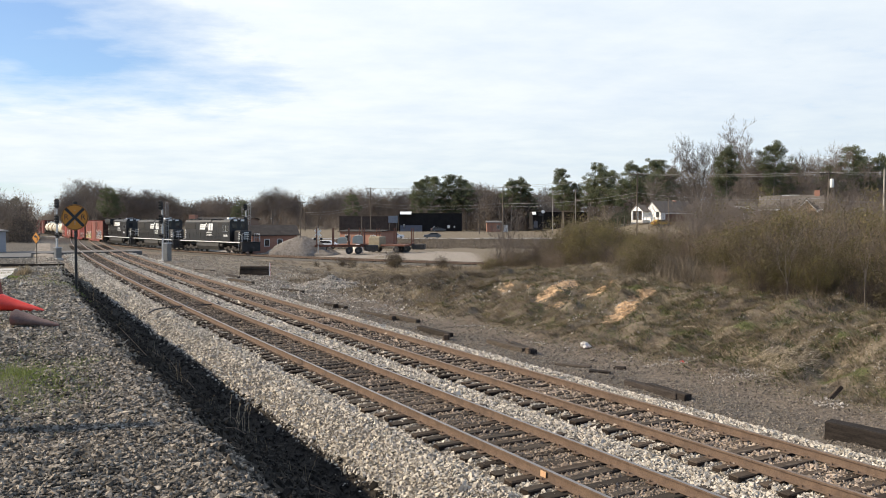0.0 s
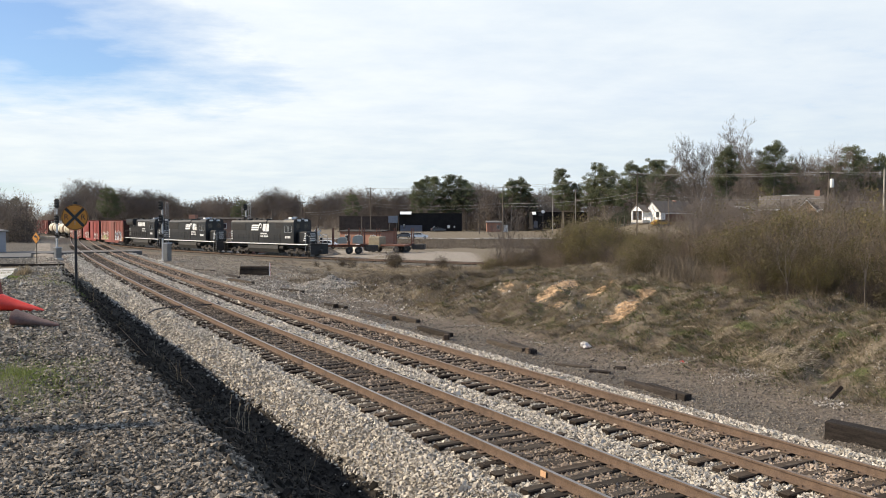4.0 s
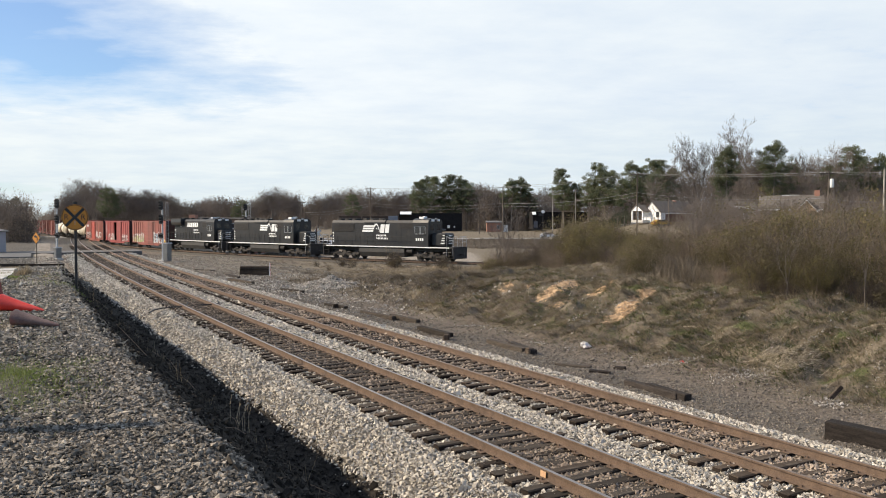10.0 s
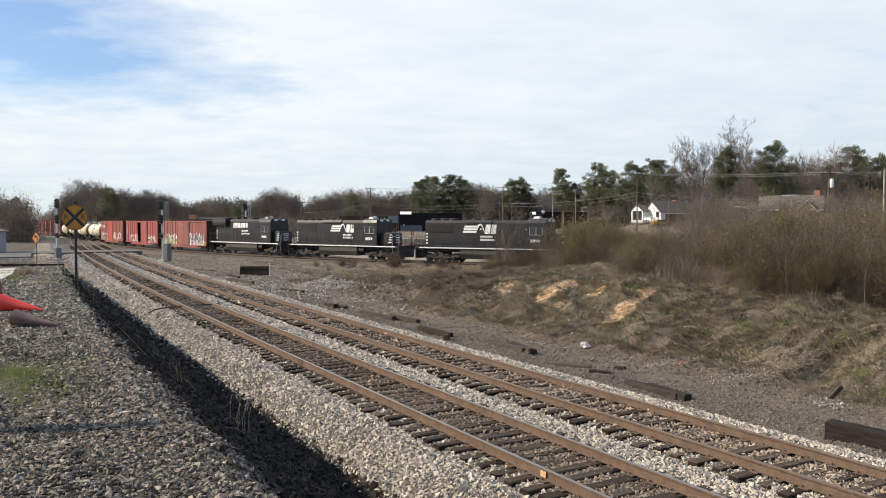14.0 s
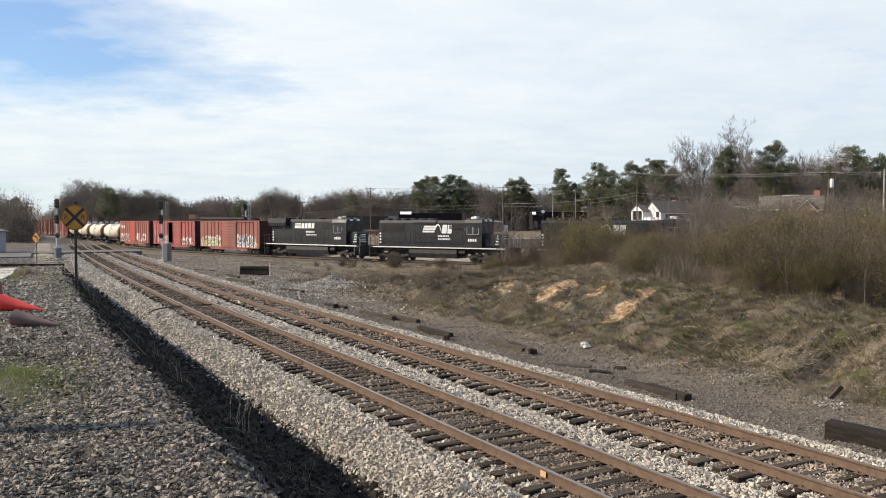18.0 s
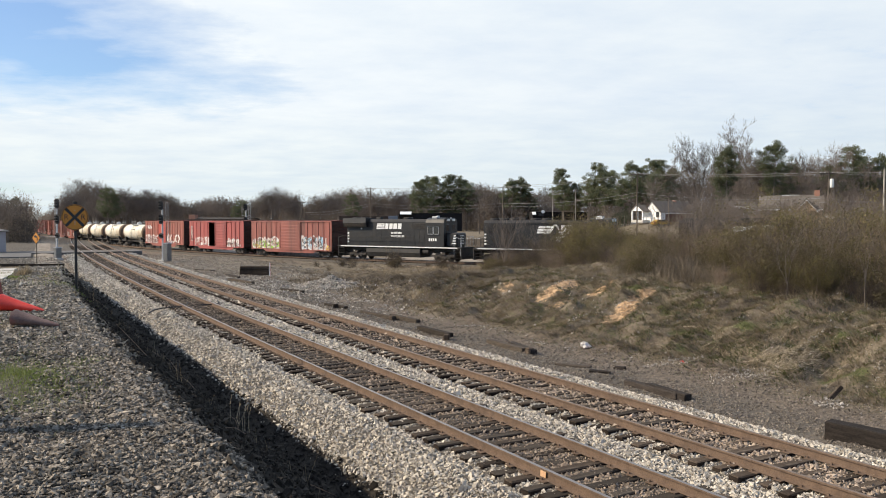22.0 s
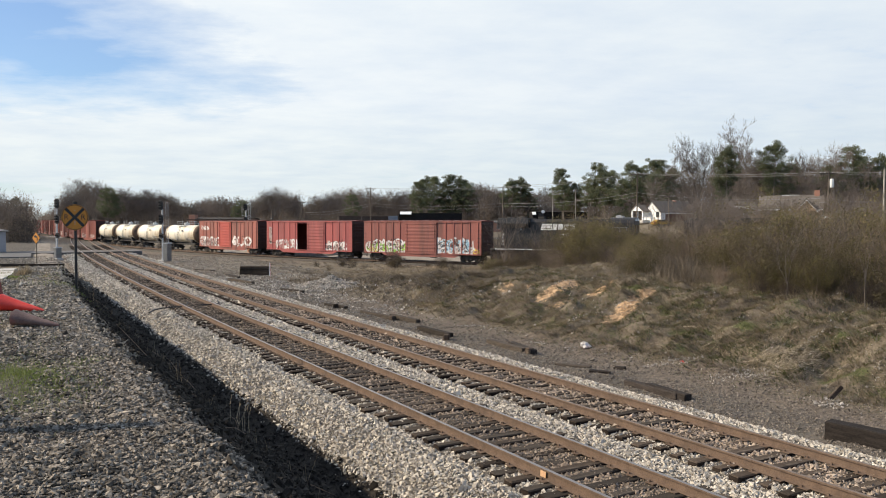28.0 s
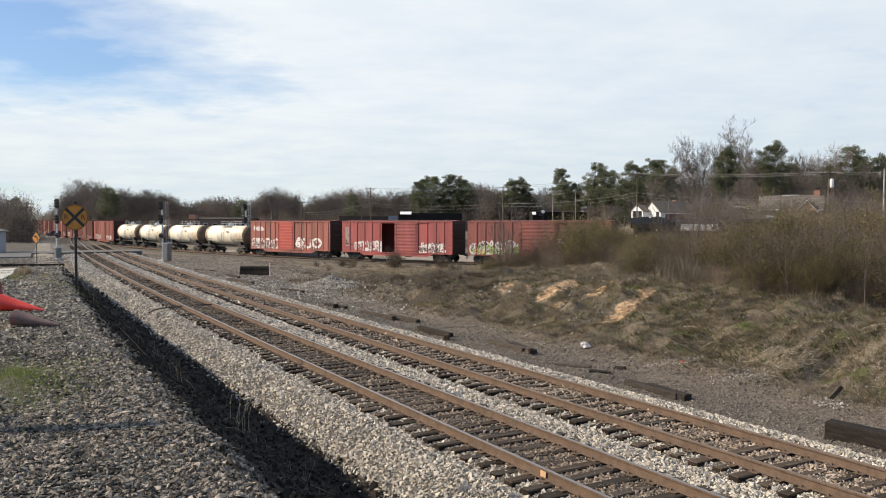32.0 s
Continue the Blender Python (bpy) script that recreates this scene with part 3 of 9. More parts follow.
def build_ground():
    ps = steps([(-3000, 400), (-600, 100), (-200, 25), (-60, 6), (-18, 1.0), (-6, 0.35), (1.3, 0.16), (15.6, 0.2), (30, 0.35), (36, 0.8), (60, 2.0), (120, 5), (240, 20), (600, 100), (3000, 0)])
    ss = steps([(-600, 100), (-100, 20), (-20, 2), (0, 0.26), (48, 0.6), (80, 1.5), (140, 3), (260, 10), (600, 60), (1200, 300), (4000, 0)])
    P, S = np.meshgrid(ps, ss)
    X, Y = to_xy(P, S)
    Z = height(X, Y)
    n, m = P.shape
    idx = np.arange(n * m).reshape(n, m)
    quads = np.stack([idx[:-1, :-1], idx[:-1, 1:], idx[1:, 1:], idx[1:, :-1]], axis=-1).reshape(-1, 4)
    me = fast_mesh("ground", np.stack([X, Y, Z], axis=-1).reshape(-1, 3), quads, EARTH, True)
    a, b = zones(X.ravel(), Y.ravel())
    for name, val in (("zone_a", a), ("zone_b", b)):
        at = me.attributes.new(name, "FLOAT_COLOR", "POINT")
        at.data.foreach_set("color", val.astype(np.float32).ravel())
    tagged(new("ground", me), "bare earth, dry grass and gravel beside the railway", "ground", kind="structure")


build_ground()

# ---- the tracks ----
RAIL_PROFILE = [(-0.070, -0.172), (0.070, -0.172), (0.070, -0.160), (0.012, -0.142), (0.009, -0.045), (0.036, -0.036), (0.036, -0.004),
                (0.030, 0.0), (-0.030, 0.0), (-0.036, -0.004), (-0.036, -0.036), (-0.009, -0.045), (-0.012, -0.142), (-0.070, -0.160)]


def rail_mesh(xs, ys, hs, side, z, head):
    """A rail along a line; side: metres to the right of the line's heading."""
    n, k = len(xs), len(RAIL_PROFILE)
    prof = np.array(RAIL_PROFILE)
    nx, ny = np.sin(hs), -np.cos(hs)
    off = side + prof[:, 0]
    v = np.stack([xs[:, None] + nx[:, None] * off, ys[:, None] + ny[:, None] * off, np.broadcast_to(z + prof[:, 1], (n, k))], axis=-1).reshape(-1, 3)
    i = np.arange((n - 1))[:, None] * k
    j = np.arange(k)[None, :]
    f = np.stack([i + j, i + (j + 1) % k, i + k + (j + 1) % k, i + k + j], axis=-1).reshape(-1, 4)
    me = fast_mesh("rail", v, f, RUST)
    me.materials.append(head)
    slots = np.zeros((n - 1, k), dtype=np.int32)
    slots[:, 6:9] = 1
    me.polygons.foreach_set("material_index", slots.ravel())
    return me


def sleeper_mesh(seed):
    r = random.Random(seed)
    sh = Shape()
    sh.box(-1.3, 1.3, -0.115, 0.115, -0.17, 0.0, 0.015)
    sh.v = [(x + r.uniform(-0.02, 0.02), y + r.uniform(-0.012, 0.012), z + r.uniform(-0.008, 0.006)) for x, y, z in sh.v]
    return sh


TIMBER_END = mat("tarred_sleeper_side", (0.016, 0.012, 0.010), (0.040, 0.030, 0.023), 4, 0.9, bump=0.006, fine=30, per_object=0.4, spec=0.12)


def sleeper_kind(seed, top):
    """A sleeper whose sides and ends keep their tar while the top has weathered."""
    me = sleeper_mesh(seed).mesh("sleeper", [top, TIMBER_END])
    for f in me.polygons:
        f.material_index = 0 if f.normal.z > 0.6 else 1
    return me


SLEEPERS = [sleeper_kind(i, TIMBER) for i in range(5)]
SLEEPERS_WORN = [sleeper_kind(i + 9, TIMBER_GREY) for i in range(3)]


def main_track(name, label, p0, head, seed, grey):
    """One of the two main tracks, with its rails and sleepers."""
    r = random.Random(seed)
    tr = thing(name, label, "railway track", kind="structure")
    ss = np.concatenate([np.arange(-12, 120, 2.0), np.arange(120, 700, 10.0)])
    xs, ys = to_xy(np.full(len(ss), p0), ss)
    hs = np.arctan2(np.gradient(ys), np.gradient(xs))
    for side in (-0.7525, 0.7525):
        part("rail", rail_mesh(xs, ys, hs, side, 0.0, head), None, tr, "rusty steel rail with a worn head")
    rest = Shape()
    s, i = -4.0, 0
    while s < 150:
        x, y = to_xy(p0 + r.gauss(0, 0.06), s)
        hd = TURN + math.pi / 2 - BEND * max(s, 0) + radians(r.gauss(0, 1.5))
        m = pose(float(x), float(y), -0.182 + r.uniform(-0.022, 0.012), r.uniform(-0.6, 0.6), 0, math.degrees(hd) - 90)
        if s < 62:
            worn = r.random() < grey
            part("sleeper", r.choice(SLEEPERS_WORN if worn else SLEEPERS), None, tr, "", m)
        else:
            rest.box(-1.3, 1.3, -0.115, 0.115, -0.17, 0.0, 0, m)
        s += 0.483 + r.uniform(-0.03, 0.03)
        i += 1
    tagged(part("far_sleepers", rest, TIMBER, tr, "row of dark timber sleepers farther along the track"), kind="stuff")
    # tie plates and spikes
    plates = Shape()
    for k in range(124):
        s = -4 + k * 0.483
        x, y = to_xy(p0, s)
        for side in (-0.7525, 0.7525):
            m = pose(float(x), float(y), -0.172, 0, 0, math.degrees(TURN - BEND * max(s, 0))) @ pose(side, 0, 0)
            plates.box(-0.17, 0.17, -0.09, 0.09, 0.0, 0.012, 0, m)
            for dx, dy in ((-0.11, 0.05), (0.11, -0.05)):
                plates.box(dx - 0.015, dx + 0.015, dy - 0.015, dy + 0.015, 0.012, 0.045, 0, m)
    tagged(part("tie_plates", plates, RUST, tr, "rusty tie plates and spikes under the rails"), kind="stuff")
    return tr


main_track("track_near", "near main track with rusty rails on worn timber sleepers", NEAR_P, STEEL, 1, 0.35)
main_track("track_far", "second main track with rusty rails on dark timber sleepers", FAR_P, STEEL_DULL, 2, 0.12)


def connecting_track():
    tr = thing("track_connection", "curved connecting track on which the train runs", "railway track", kind="structure")
    sel = slice(0, len(WYE_S), 4)
    for side in (-0.7525, 0.7525):
        part("rail", rail_mesh(WYE_X[sel], WYE_Y[sel], _h[sel], side, WYE_Z, STEEL), None, tr, "steel rail")
    rest = Shape()
    r = random.Random(5)
    s, n = 140.0, 0
    while s < 420:
        x, y, h = wye(s)
        m = pose(x, y, WYE_Z - 0.176 + r.uniform(-0.01, 0.01), 0, 0, math.degrees(h) - 90 + r.gauss(0, 0.8))
        if 205 < s < 310:
            part("sleeper", r.choice(SLEEPERS), None, tr, "", m)
        else:
            rest.box(-1.3, 1.3, -0.115, 0.115, -0.17, 0.0, 0, m)
        s += 0.5
    tagged(part("far_sleepers", rest, TIMBER, tr, "row of dark timber sleepers farther along the track"), kind="stuff")


connecting_track()

# ---- the train ----
MOVERS = []  # (thing, middle of the car behind the leading mark, half the distance between bogies, bogies, wheelsets)


def wheelset_shape(r):
    sh = Shape()
    for y in (-0.76, 0.76):
        sg = 1 if y > 0 else -1
        sh.turned([(y - sg * 0.02, r + 0.03), (y + sg * 0.01, r + 0.03), (y + sg * 0.015, r), (y + sg * 0.09, r - 0.01), (y + sg * 0.09, r - 0.07),
                   (y + sg * 0.05, r - 0.09), (y + sg * 0.05, 0.16), (y + sg * 0.11, 0.14), (y + sg * 0.11, 0.07)], "y", 20)
        for k in range(5):
            a = 2 * math.pi * k / 5
            sh.tube((math.cos(a) * r * 0.55, y + sg * 0.05, math.sin(a) * r * 0.55), (math.cos(a) * r * 0.55, y + sg * 0.068, math.sin(a) * r * 0.55), 0.05, n=6)
    sh.tube((0, -0.8, 0), (0, 0.8, 0), 0.085, n=10)
    return sh


WHEELSET_LOCO = wheelset_shape(0.51).mesh("wheelset", UNDER, True)
WHEELSET_CAR = wheelset_shape(0.43).mesh("wheelset", UNDER, True)


def side_frame_loco(n):
    """Side frame of a locomotive bogie with n axles 1.7 m apart, from its middle."""
    half = 0.85 * (n - 1)
    sh = Shape()
    sh.slab([(-half - 0.75, 0.62), (-half - 0.75, 0.80), (half + 0.75, 0.80), (half + 0.75, 0.62), (half + 0.35, 0.55), (half - 0.35, 0.55), (half - 0.6, 0.42),
             (-half + 0.6, 0.42), (-half + 0.35, 0.55), (-half - 0.35, 0.55)], "y", 0.98, 1.14)
    for k in range(n):
        x = -half + 1.7 * k
        sh.box(x - 0.17, x + 0.17, 1.0, 1.20, 0.34, 0.70, 0.03)
        sh.tube((x, 1.18, 0.51), (x, 1.26, 0.51), 0.12, n=10)
        for dx in (-0.34, 0.34):
            for zc in (0.50, 0.58, 0.66, 0.74):
                sh.tube((x + dx, 1.06, zc), (x + dx, 1.06, zc + 0.05), 0.10, n=8)
    for x in (-half * 0.5, half * 0.5) if n == 3 else (0,):
        sh.box(x - 0.32, x + 0.32, 1.1, 1.18, 0.60, 0.78, 0.02)
        sh.tube((x - 0.3, 1.22, 0.86), (x + 0.25, 1.22, 0.86), 0.09, n=10)
        sh.tube((x + 0.3, 1.22, 0.86), (x + 0.55, 1.18, 0.45), 0.03, n=6)
    return sh


def side_frame_car():
    sh = Shape()
    sh.slab([(-1.15, 0.36), (-1.15, 0.55), (-0.62, 0.62), (-0.40, 0.78), (0.40, 0.78), (0.62, 0.62), (1.15, 0.55), (1.15, 0.36), (0.72, 0.40), (0.36, 0.17),
             (-0.36, 0.17), (-0.72, 0.40)], "y", 0.93, 1.09)
    for x in (-0.89, 0.89):
        sh.box(x - 0.15, x + 0.15, 0.94, 1.13, 0.32, 0.54, 0.02)
        sh.tube((x, 1.08, 0.43), (x, 1.16, 0.43), 0.10, n=10)
    for x in (-0.20, 0.0, 0.20):
        for zc in (0.26, 0.33, 0.40, 0.47):
            sh.tube((x, 1.11, zc), (x, 1.11, zc + 0.04), 0.085, n=8)
    return sh


FRAME_L3, FRAME_L2, FRAME_CAR = (side_frame_loco(3).mesh("side_frame", UNDER), side_frame_loco(2).mesh("side_frame", UNDER), side_frame_car().mesh("side_frame", UNDER))


def bolster(w, z0, z1):
    return Shape().box(-0.25, 0.25, -w, w, z0, z1, 0.03).mesh("bogie", UNDER)


BOLSTER_LOCO, BOLSTER_CAR = bolster(1.1, 0.62, 1.1), bolster(0.95, 0.5, 0.86)


def bogie(car, x, loco, axles):
    """A bogie as a part with its frames and wheelsets; returns it and the wheelsets."""
    b = part("bogie", BOLSTER_LOCO if loco else BOLSTER_CAR, None, car, "grimy cast steel bogie", pose(x, 0, 0))
    fr = (FRAME_L3 if axles == 3 else FRAME_L2) if loco else FRAME_CAR
    for rz in (0, 180):
        part("side_frame", fr, None, b, "", pose(0, 0, 0, 0, 0, rz))
    gap, r = (1.7, 0.51) if loco else (1.78, 0.43)
    if loco and axles == 2:
        gap = 1.7
    sets = [part("wheelset", WHEELSET_LOCO if loco else WHEELSET_CAR, None, b, "", pose(gap * (k - (axles - 1) / 2), 0, r)) for k in range(axles)]
    return b, sets


def coupler(car, x, sg):
    sh = Shape()
    sh.box(min(x, x - sg * 0.8), max(x, x - sg * 0.8), -0.08, 0.08, 0.78, 0.94, 0.02)
    sh.box(x - 0.14, x + 0.14, -0.17, 0.17, 0.70, 1.02, 0.04)
    sh.tube((x, 0.1, 0.72), (x + sg * 0.05, 0.16, 0.35), 0.03, n=6)
    part("coupler", sh, UNDER, car, "steel knuckle coupler with an air hose")


def bars(car, x0, z_rows, y, material, widths, name="lettering", label="white painted lettering", flip=-1):
    """Rows of short upright bars in place of unreadable letters, on the side at y."""
    for (z0, z1), ws in zip(z_rows, widths):
        sh = Shape()
        x = x0
        for w, g in ws:
            sh.box(x, x + w, min(y, y + flip * 0.008), max(y, y + flip * 0.008), z0, z1)
            x += w + g
        tagged(part(name, sh, material, car, label), kind="stuff")


def loco_horse_mark(car, x, z, sc):
    """The white mark on the hood: flat streaks that sweep up into an arched neck, and two slanted blocks beside it."""
    y0, y1 = -0.935, -0.917
    h = sc * 0.92
    sh = Shape()
    for k in range(3):
        za = z + h * (0.10 + 0.27 * k)
        reach = 1.70 + 0.16 * k
        sh.slab([(x + sc * (0.02 + 0.10 * k), za), (x + sc * reach, za), (x + sc * (reach + 0.10), za + h * 0.20), (x + sc * (0.10 + 0.10 * k), za + h * 0.20)], "y", y0, y1)
    # neck and mane as one arched band
    arch = [(1.62, 0.30), (1.80, 0.62), (2.02, 0.86), (2.28, 0.90), (2.46, 0.72), (2.60, 0.42), (2.74, 0.10)]
    for (xa, za), (xb, zb) in zip(arch, arch[1:]):
        sh.slab([(x + sc * xa, z + h * (za - 0.02)), (x + sc * xb, z + h * (zb - 0.02)), (x + sc * (xb + 0.02), z + h * (zb + 0.15)), (x + sc * (xa + 0.02), z + h * (za + 0.15))], "y", y0 - 0.002, y1)
    # two slanted blocks
    for dx, w in ((2.78, 0.62), (3.52, 0.58)):
        o = x + sc * dx
        sh.slab([(o, z), (o + sc * w, z), (o + sc * (w + 0.14), z + h * 0.95), (o + sc * 0.14, z + h * 0.95)], "y", y0, y1)
    part("painted_mark", sh, WHITE, car, "white painted mark of streaks and blocks")
    bars(car, x + sc * 2.25, [(z - sc * 0.36, z - sc * 0.18), (z - sc * 0.66, z - sc * 0.48)], -0.917, WHITE,
         [[(0.15 * sc, 0.07 * sc)] * 7, [(0.15 * sc, 0.07 * sc)] * 8], "lettering")


def locomotive(label, length, axles, ge, mark):
    """A diesel locomotive facing +x, standing at the middle of its length on the rail heads."""
    car = thing("locomotive", label, "locomotive", group="locomotives of the train")
    hl = length / 2
    deck = hl - 0.55
    # frame and walkway
    sh = Shape().box(-deck, deck, -1.50, 1.50, 1.52, 1.70, 0.015)
    sh.box(-deck + 0.7, deck - 0.7, -0.75, 0.75, 1.10, 1.52, 0.03)
    part("underframe", sh, BLACK_DULL, car, "black walkway and underframe")
    sh = Shape()
    for y in (-1.512, 1.504):
        sh.box(-deck + 0.55, deck - 0.55, y, y + 0.008, 1.57, 1.68)
    part("sill_stripe", sh, WHITE, car, "white stripe along the walkway edge")
    # ends: pilot plates, step wells, striped
    for sg in (1, -1):
        xe = sg * deck
        sh = Shape().box(min(xe, xe - sg * 0.12), max(xe, xe - sg * 0.12), -1.45, 1.45, 0.35, 1.70, 0.02)
        part("pilot", sh, BLACK_DULL, car, "black pilot plate")
        for y in (-1.42, 1.20):
            sh = Shape()
            for k in range(4):
                sh.box(min(xe - sg * 0.95, xe - sg * 0.15), max(xe - sg * 0.95, xe - sg * 0.15), y, y + 0.22, 0.42 + 0.32 * k, 0.45 + 0.32 * k)
            sh.box(min(xe - sg * 0.95, xe - sg * 0.92), max(xe - sg * 0.95, xe - sg * 0.92), y, y + 0.22, 0.40, 1.60)
            part("step_ladder", sh, BLACK_DULL, car, "black steel boarding steps")
        coupler(car, sg * (hl - 0.12), sg)
        # end railing: a frame on each side of the gangway and a chain between them
        xr = xe - sg * 0.06
        steel = GALV if sg > 0 else UNDER
        for y0, y1 in ((-1.35, -0.55), (0.55, 1.35)):
            sh = Shape()
            for y in (y0, y1):
                sh.tube((xr, y, 1.70), (xr, y, 2.72), 0.02, n=6)
            sh.tube((xr, y0, 2.72), (xr, y1, 2.72), 0.02, n=6)
            sh.tube((xr, y0, 2.2), (xr, y1, 2.2), 0.016, n=6)
            part("end_railing", sh, steel, car, "tubular end handrail")
        part("chain", Shape().tube((xr, -0.55, 2.15), (xr, 0, 1.95), 0.014, n=5).tube((xr, 0, 1.95), (xr, 0.55, 2.15), 0.014, n=5), steel, car, "")
        for y in (-1.46, 1.46):
            gr = Shape().tube((xe - sg * 0.10, y, 0.75), (xe - sg * 0.10, y, 2.5), 0.022, n=6)
            gr.tube((xe - sg * 0.10, y, 2.5), (xe - sg * 0.98, y, 2.75), 0.022, n=6)
            gr.tube((xe - sg * 0.98, y, 0.75), (xe - sg * 0.98, y, 2.75), 0.022, n=6)
            part("grab_rail", gr, steel, car, "pale grab rail beside the steps")
    # side handrails, one for each side
    for y in (-1.44, 1.44):
        sh = Shape()
        n = 11
        a, b = -deck + 1.2, hl - 7.0
        for k in range(n):
            x = a + (b - a) * k / (n - 1)
            sh.tube((x, y, 1.68), (x, y, 2.66), 0.019, n=6)
        sh.tube((a, y, 2.66), (b, y, 2.66), 0.019, n=6)
        part("handrail", sh, BLACK_DULL, car, "black walkway handrail")
    cab_x0, cab_x1 = (hl - 6.2, hl - 4.0) if not ge else (hl - 5.4, hl - 2.9)
    rear = -deck + 1.05
    top = 4.30 if not ge else 4.42
    # long hood
    sh = Shape()
    if ge:
        sh.slab([(-0.9, 1.70), (0.9, 1.70), (0.9, 4.16), (0.62, top), (-0.62, top), (-0.9, 4.16)], "x", rear, cab_x0)
        hood_y = 0.9
    else:
        sh.slab([(-0.9, 1.70), (0.9, 1.70), (0.9, 4.06), (0.70, top), (-0.70, top), (-0.9, 4.06)], "x", rear, cab_x0)
        hood_y = 0.9
    part("long_hood", sh, BLACK, car, "black painted long hood with access doors")
    # access doors: each a thin proud panel with its latch
    k, x = 0, rear + (3.3 if ge else 3.2)
    while x < cab_x0 - 0.75:
        for sg in (-1, 1):
            y = sg * hood_y
            sh = Shape().box(x, x + 0.62, min(y, y + sg * 0.012), max(y, y + sg * 0.012), 1.95, 3.35, 0.004)
            sh.box(x + 0.53, x + 0.57, min(y + sg * 0.012, y + sg * 0.04), max(y + sg * 0.012, y + sg * 0.04), 2.6, 2.72)
            part("access_door", sh, BLACK, car)
        x += 0.70
        k += 1
    # radiator section at the rear
    sh = Shape()
    if ge:
        sh.slab([(-1.28, 3.62), (-1.45, 4.02), (-1.38, 4.52), (1.38, 4.52), (1.45, 4.02), (1.28, 3.62)], "x", rear - 0.25, rear + 3.3)
        part("radiator_wing", sh, BLACK, car, "overhanging radiator wing at the rear of the hood")
        for sg in (-1, 1):
            sh = Shape()
            for j in range(12):
                z = 3.68 + 0.029 * j
                sh.box(rear + 0.0, rear + 3.0, min(sg * (1.30 + 0.012 * j), sg * (1.33 + 0.012 * j)), max(sg * (1.30 + 0.012 * j), sg * (1.33 + 0.012 * j)), z, z + 0.012)
            part("radiator_grille", sh, UNDER, car, "dark slatted radiator intake")
    else:
        for sg in (-1, 1):
            sh = Shape()
            y = sg * (hood_y + 0.004)
            sh.box(rear + 0.35, rear + 3.6, min(y, y + sg * 0.03), max(y, y + sg * 0.03), 3.12, 3.95, 0.01)
            for j in range(14):
                z = 3.16 + 0.055 * j
                sh.box(rear + 0.42, rear + 3.52, min(y + sg * 0.03, y + sg * 0.05), max(y + sg * 0.03, y + sg * 0.05), z, z + 0.03)
            part("radiator_grille", sh, BLACK_DULL, car, "dull black slatted radiator grille")
    # air intake grille behind the cab
    for sg in (-1, 1):
        y = sg * (hood_y + 0.004)
        sh = Shape()
        x0, x1 = cab_x0 - 2.35, cab_x0 - 0.15
        sh.box(x0, x1, min(y, y + sg * 0.025), max(y, y + sg * 0.025), 3.42, 4.02, 0.01)
        for j in range(9):
            z = 3.46 + 0.06 * j
            sh.box(x0 + 0.05, x1 - 0.05, min(y + sg * 0.025, y + sg * 0.045), max(y + sg * 0.025, y + sg * 0.045), z, z + 0.035)
        part("intake_grille", sh, BLACK_DULL, car, "slatted intake grille behind the cab")
    # dynamic brake blister and roof fans
    mid = (rear + cab_x0) / 2
    if not ge:
        sh = Shape().slab([(-0.98, 3.98), (-0.98, 4.10), (-0.78, top + 0.05), (0.78, top + 0.05), (0.98, 4.10), (0.98, 3.98)], "x", mid - 1.2, mid + 2.0)
        part("brake_blister", sh, BLACK, car, "bulging brake housing on the hood top")
    fans = [rear + 0.95, rear + 2.15, rear + 3.3, mid - 0.3, mid + 1.0] if not ge else [rear + 0.9, rear + 2.2, mid + 2.6]
    for x in fans:
        sh = Shape().turned([(top - 0.02, 0.56), (top + 0.16, 0.56), (top + 0.19, 0.50), (top + 0.19, 0.12), (top + 0.21, 0.10)], "z", 20, (x, 0, 0))
        part("roof_fan", sh, BLACK_DULL, car, "round roof fan housing", smooth=True)
    sh = Shape().box(mid - 2.0, mid - 1.35, -0.28, 0.28, top - 0.02, top + 0.22, 0.04)
    part("exhaust_pipe", sh, BLACK_DULL, car, "sooty exhaust outlet")
    # cab
    sh = Shape()
    ct = 4.50 if not ge else 4.55
    sh.slab([(-1.48, 1.70), (1.48, 1.70), (1.48, 4.06), (1.36, ct - 0.17), (0.95, ct - 0.03), (0.4, ct), (-0.4, ct), (-0.95, ct - 0.03), (-1.36, ct - 0.17), (-1.48, 4.06)], "x", cab_x0, cab_x1)
    cab = part("cab", sh, BLACK, car, "black painted cab with side windows")
    for sg in (-1, 1):
        y = sg * 1.484
        for xa, xb in ((cab_x0 + 0.35, cab_x0 + 1.02), (cab_x0 + 1.12, cab_x0 + 1.78)):
            sh = Shape().box(xa, xb, min(y, y + sg * 0.012), max(y, y + sg * 0.012), 2.98, 3.66, 0.02)
            part("side_window", sh, GLASS, cab, "dark cab side window")
            rim = Shape()
            for a, b, c, e in ((xa - 0.04, xb + 0.04, 3.66, 3.70), (xa - 0.04, xb + 0.04, 2.94, 2.98), (xa - 0.04, xa, 2.98, 3.66), (xb, xb + 0.04, 2.98, 3.66)):
                rim.box(a, b, min(y, y + sg * 0.02), max(y, y + sg * 0.02), c, e)
            part("window_frame", rim, GALV, cab, "pale metal window frame")
        part("window_awning", Shape().box(cab_x0 + 0.28, cab_x0 + 1.88, min(y, y + sg * 0.10), max(y, y + sg * 0.10), 3.70, 3.74), BLACK, cab, "")
        part("arm_rest", Shape().box(cab_x0 + 0.28, cab_x0 + 1.88, min(y, y + sg * 0.05), max(y, y + sg * 0.05), 2.86, 2.94), BLACK, cab, "")
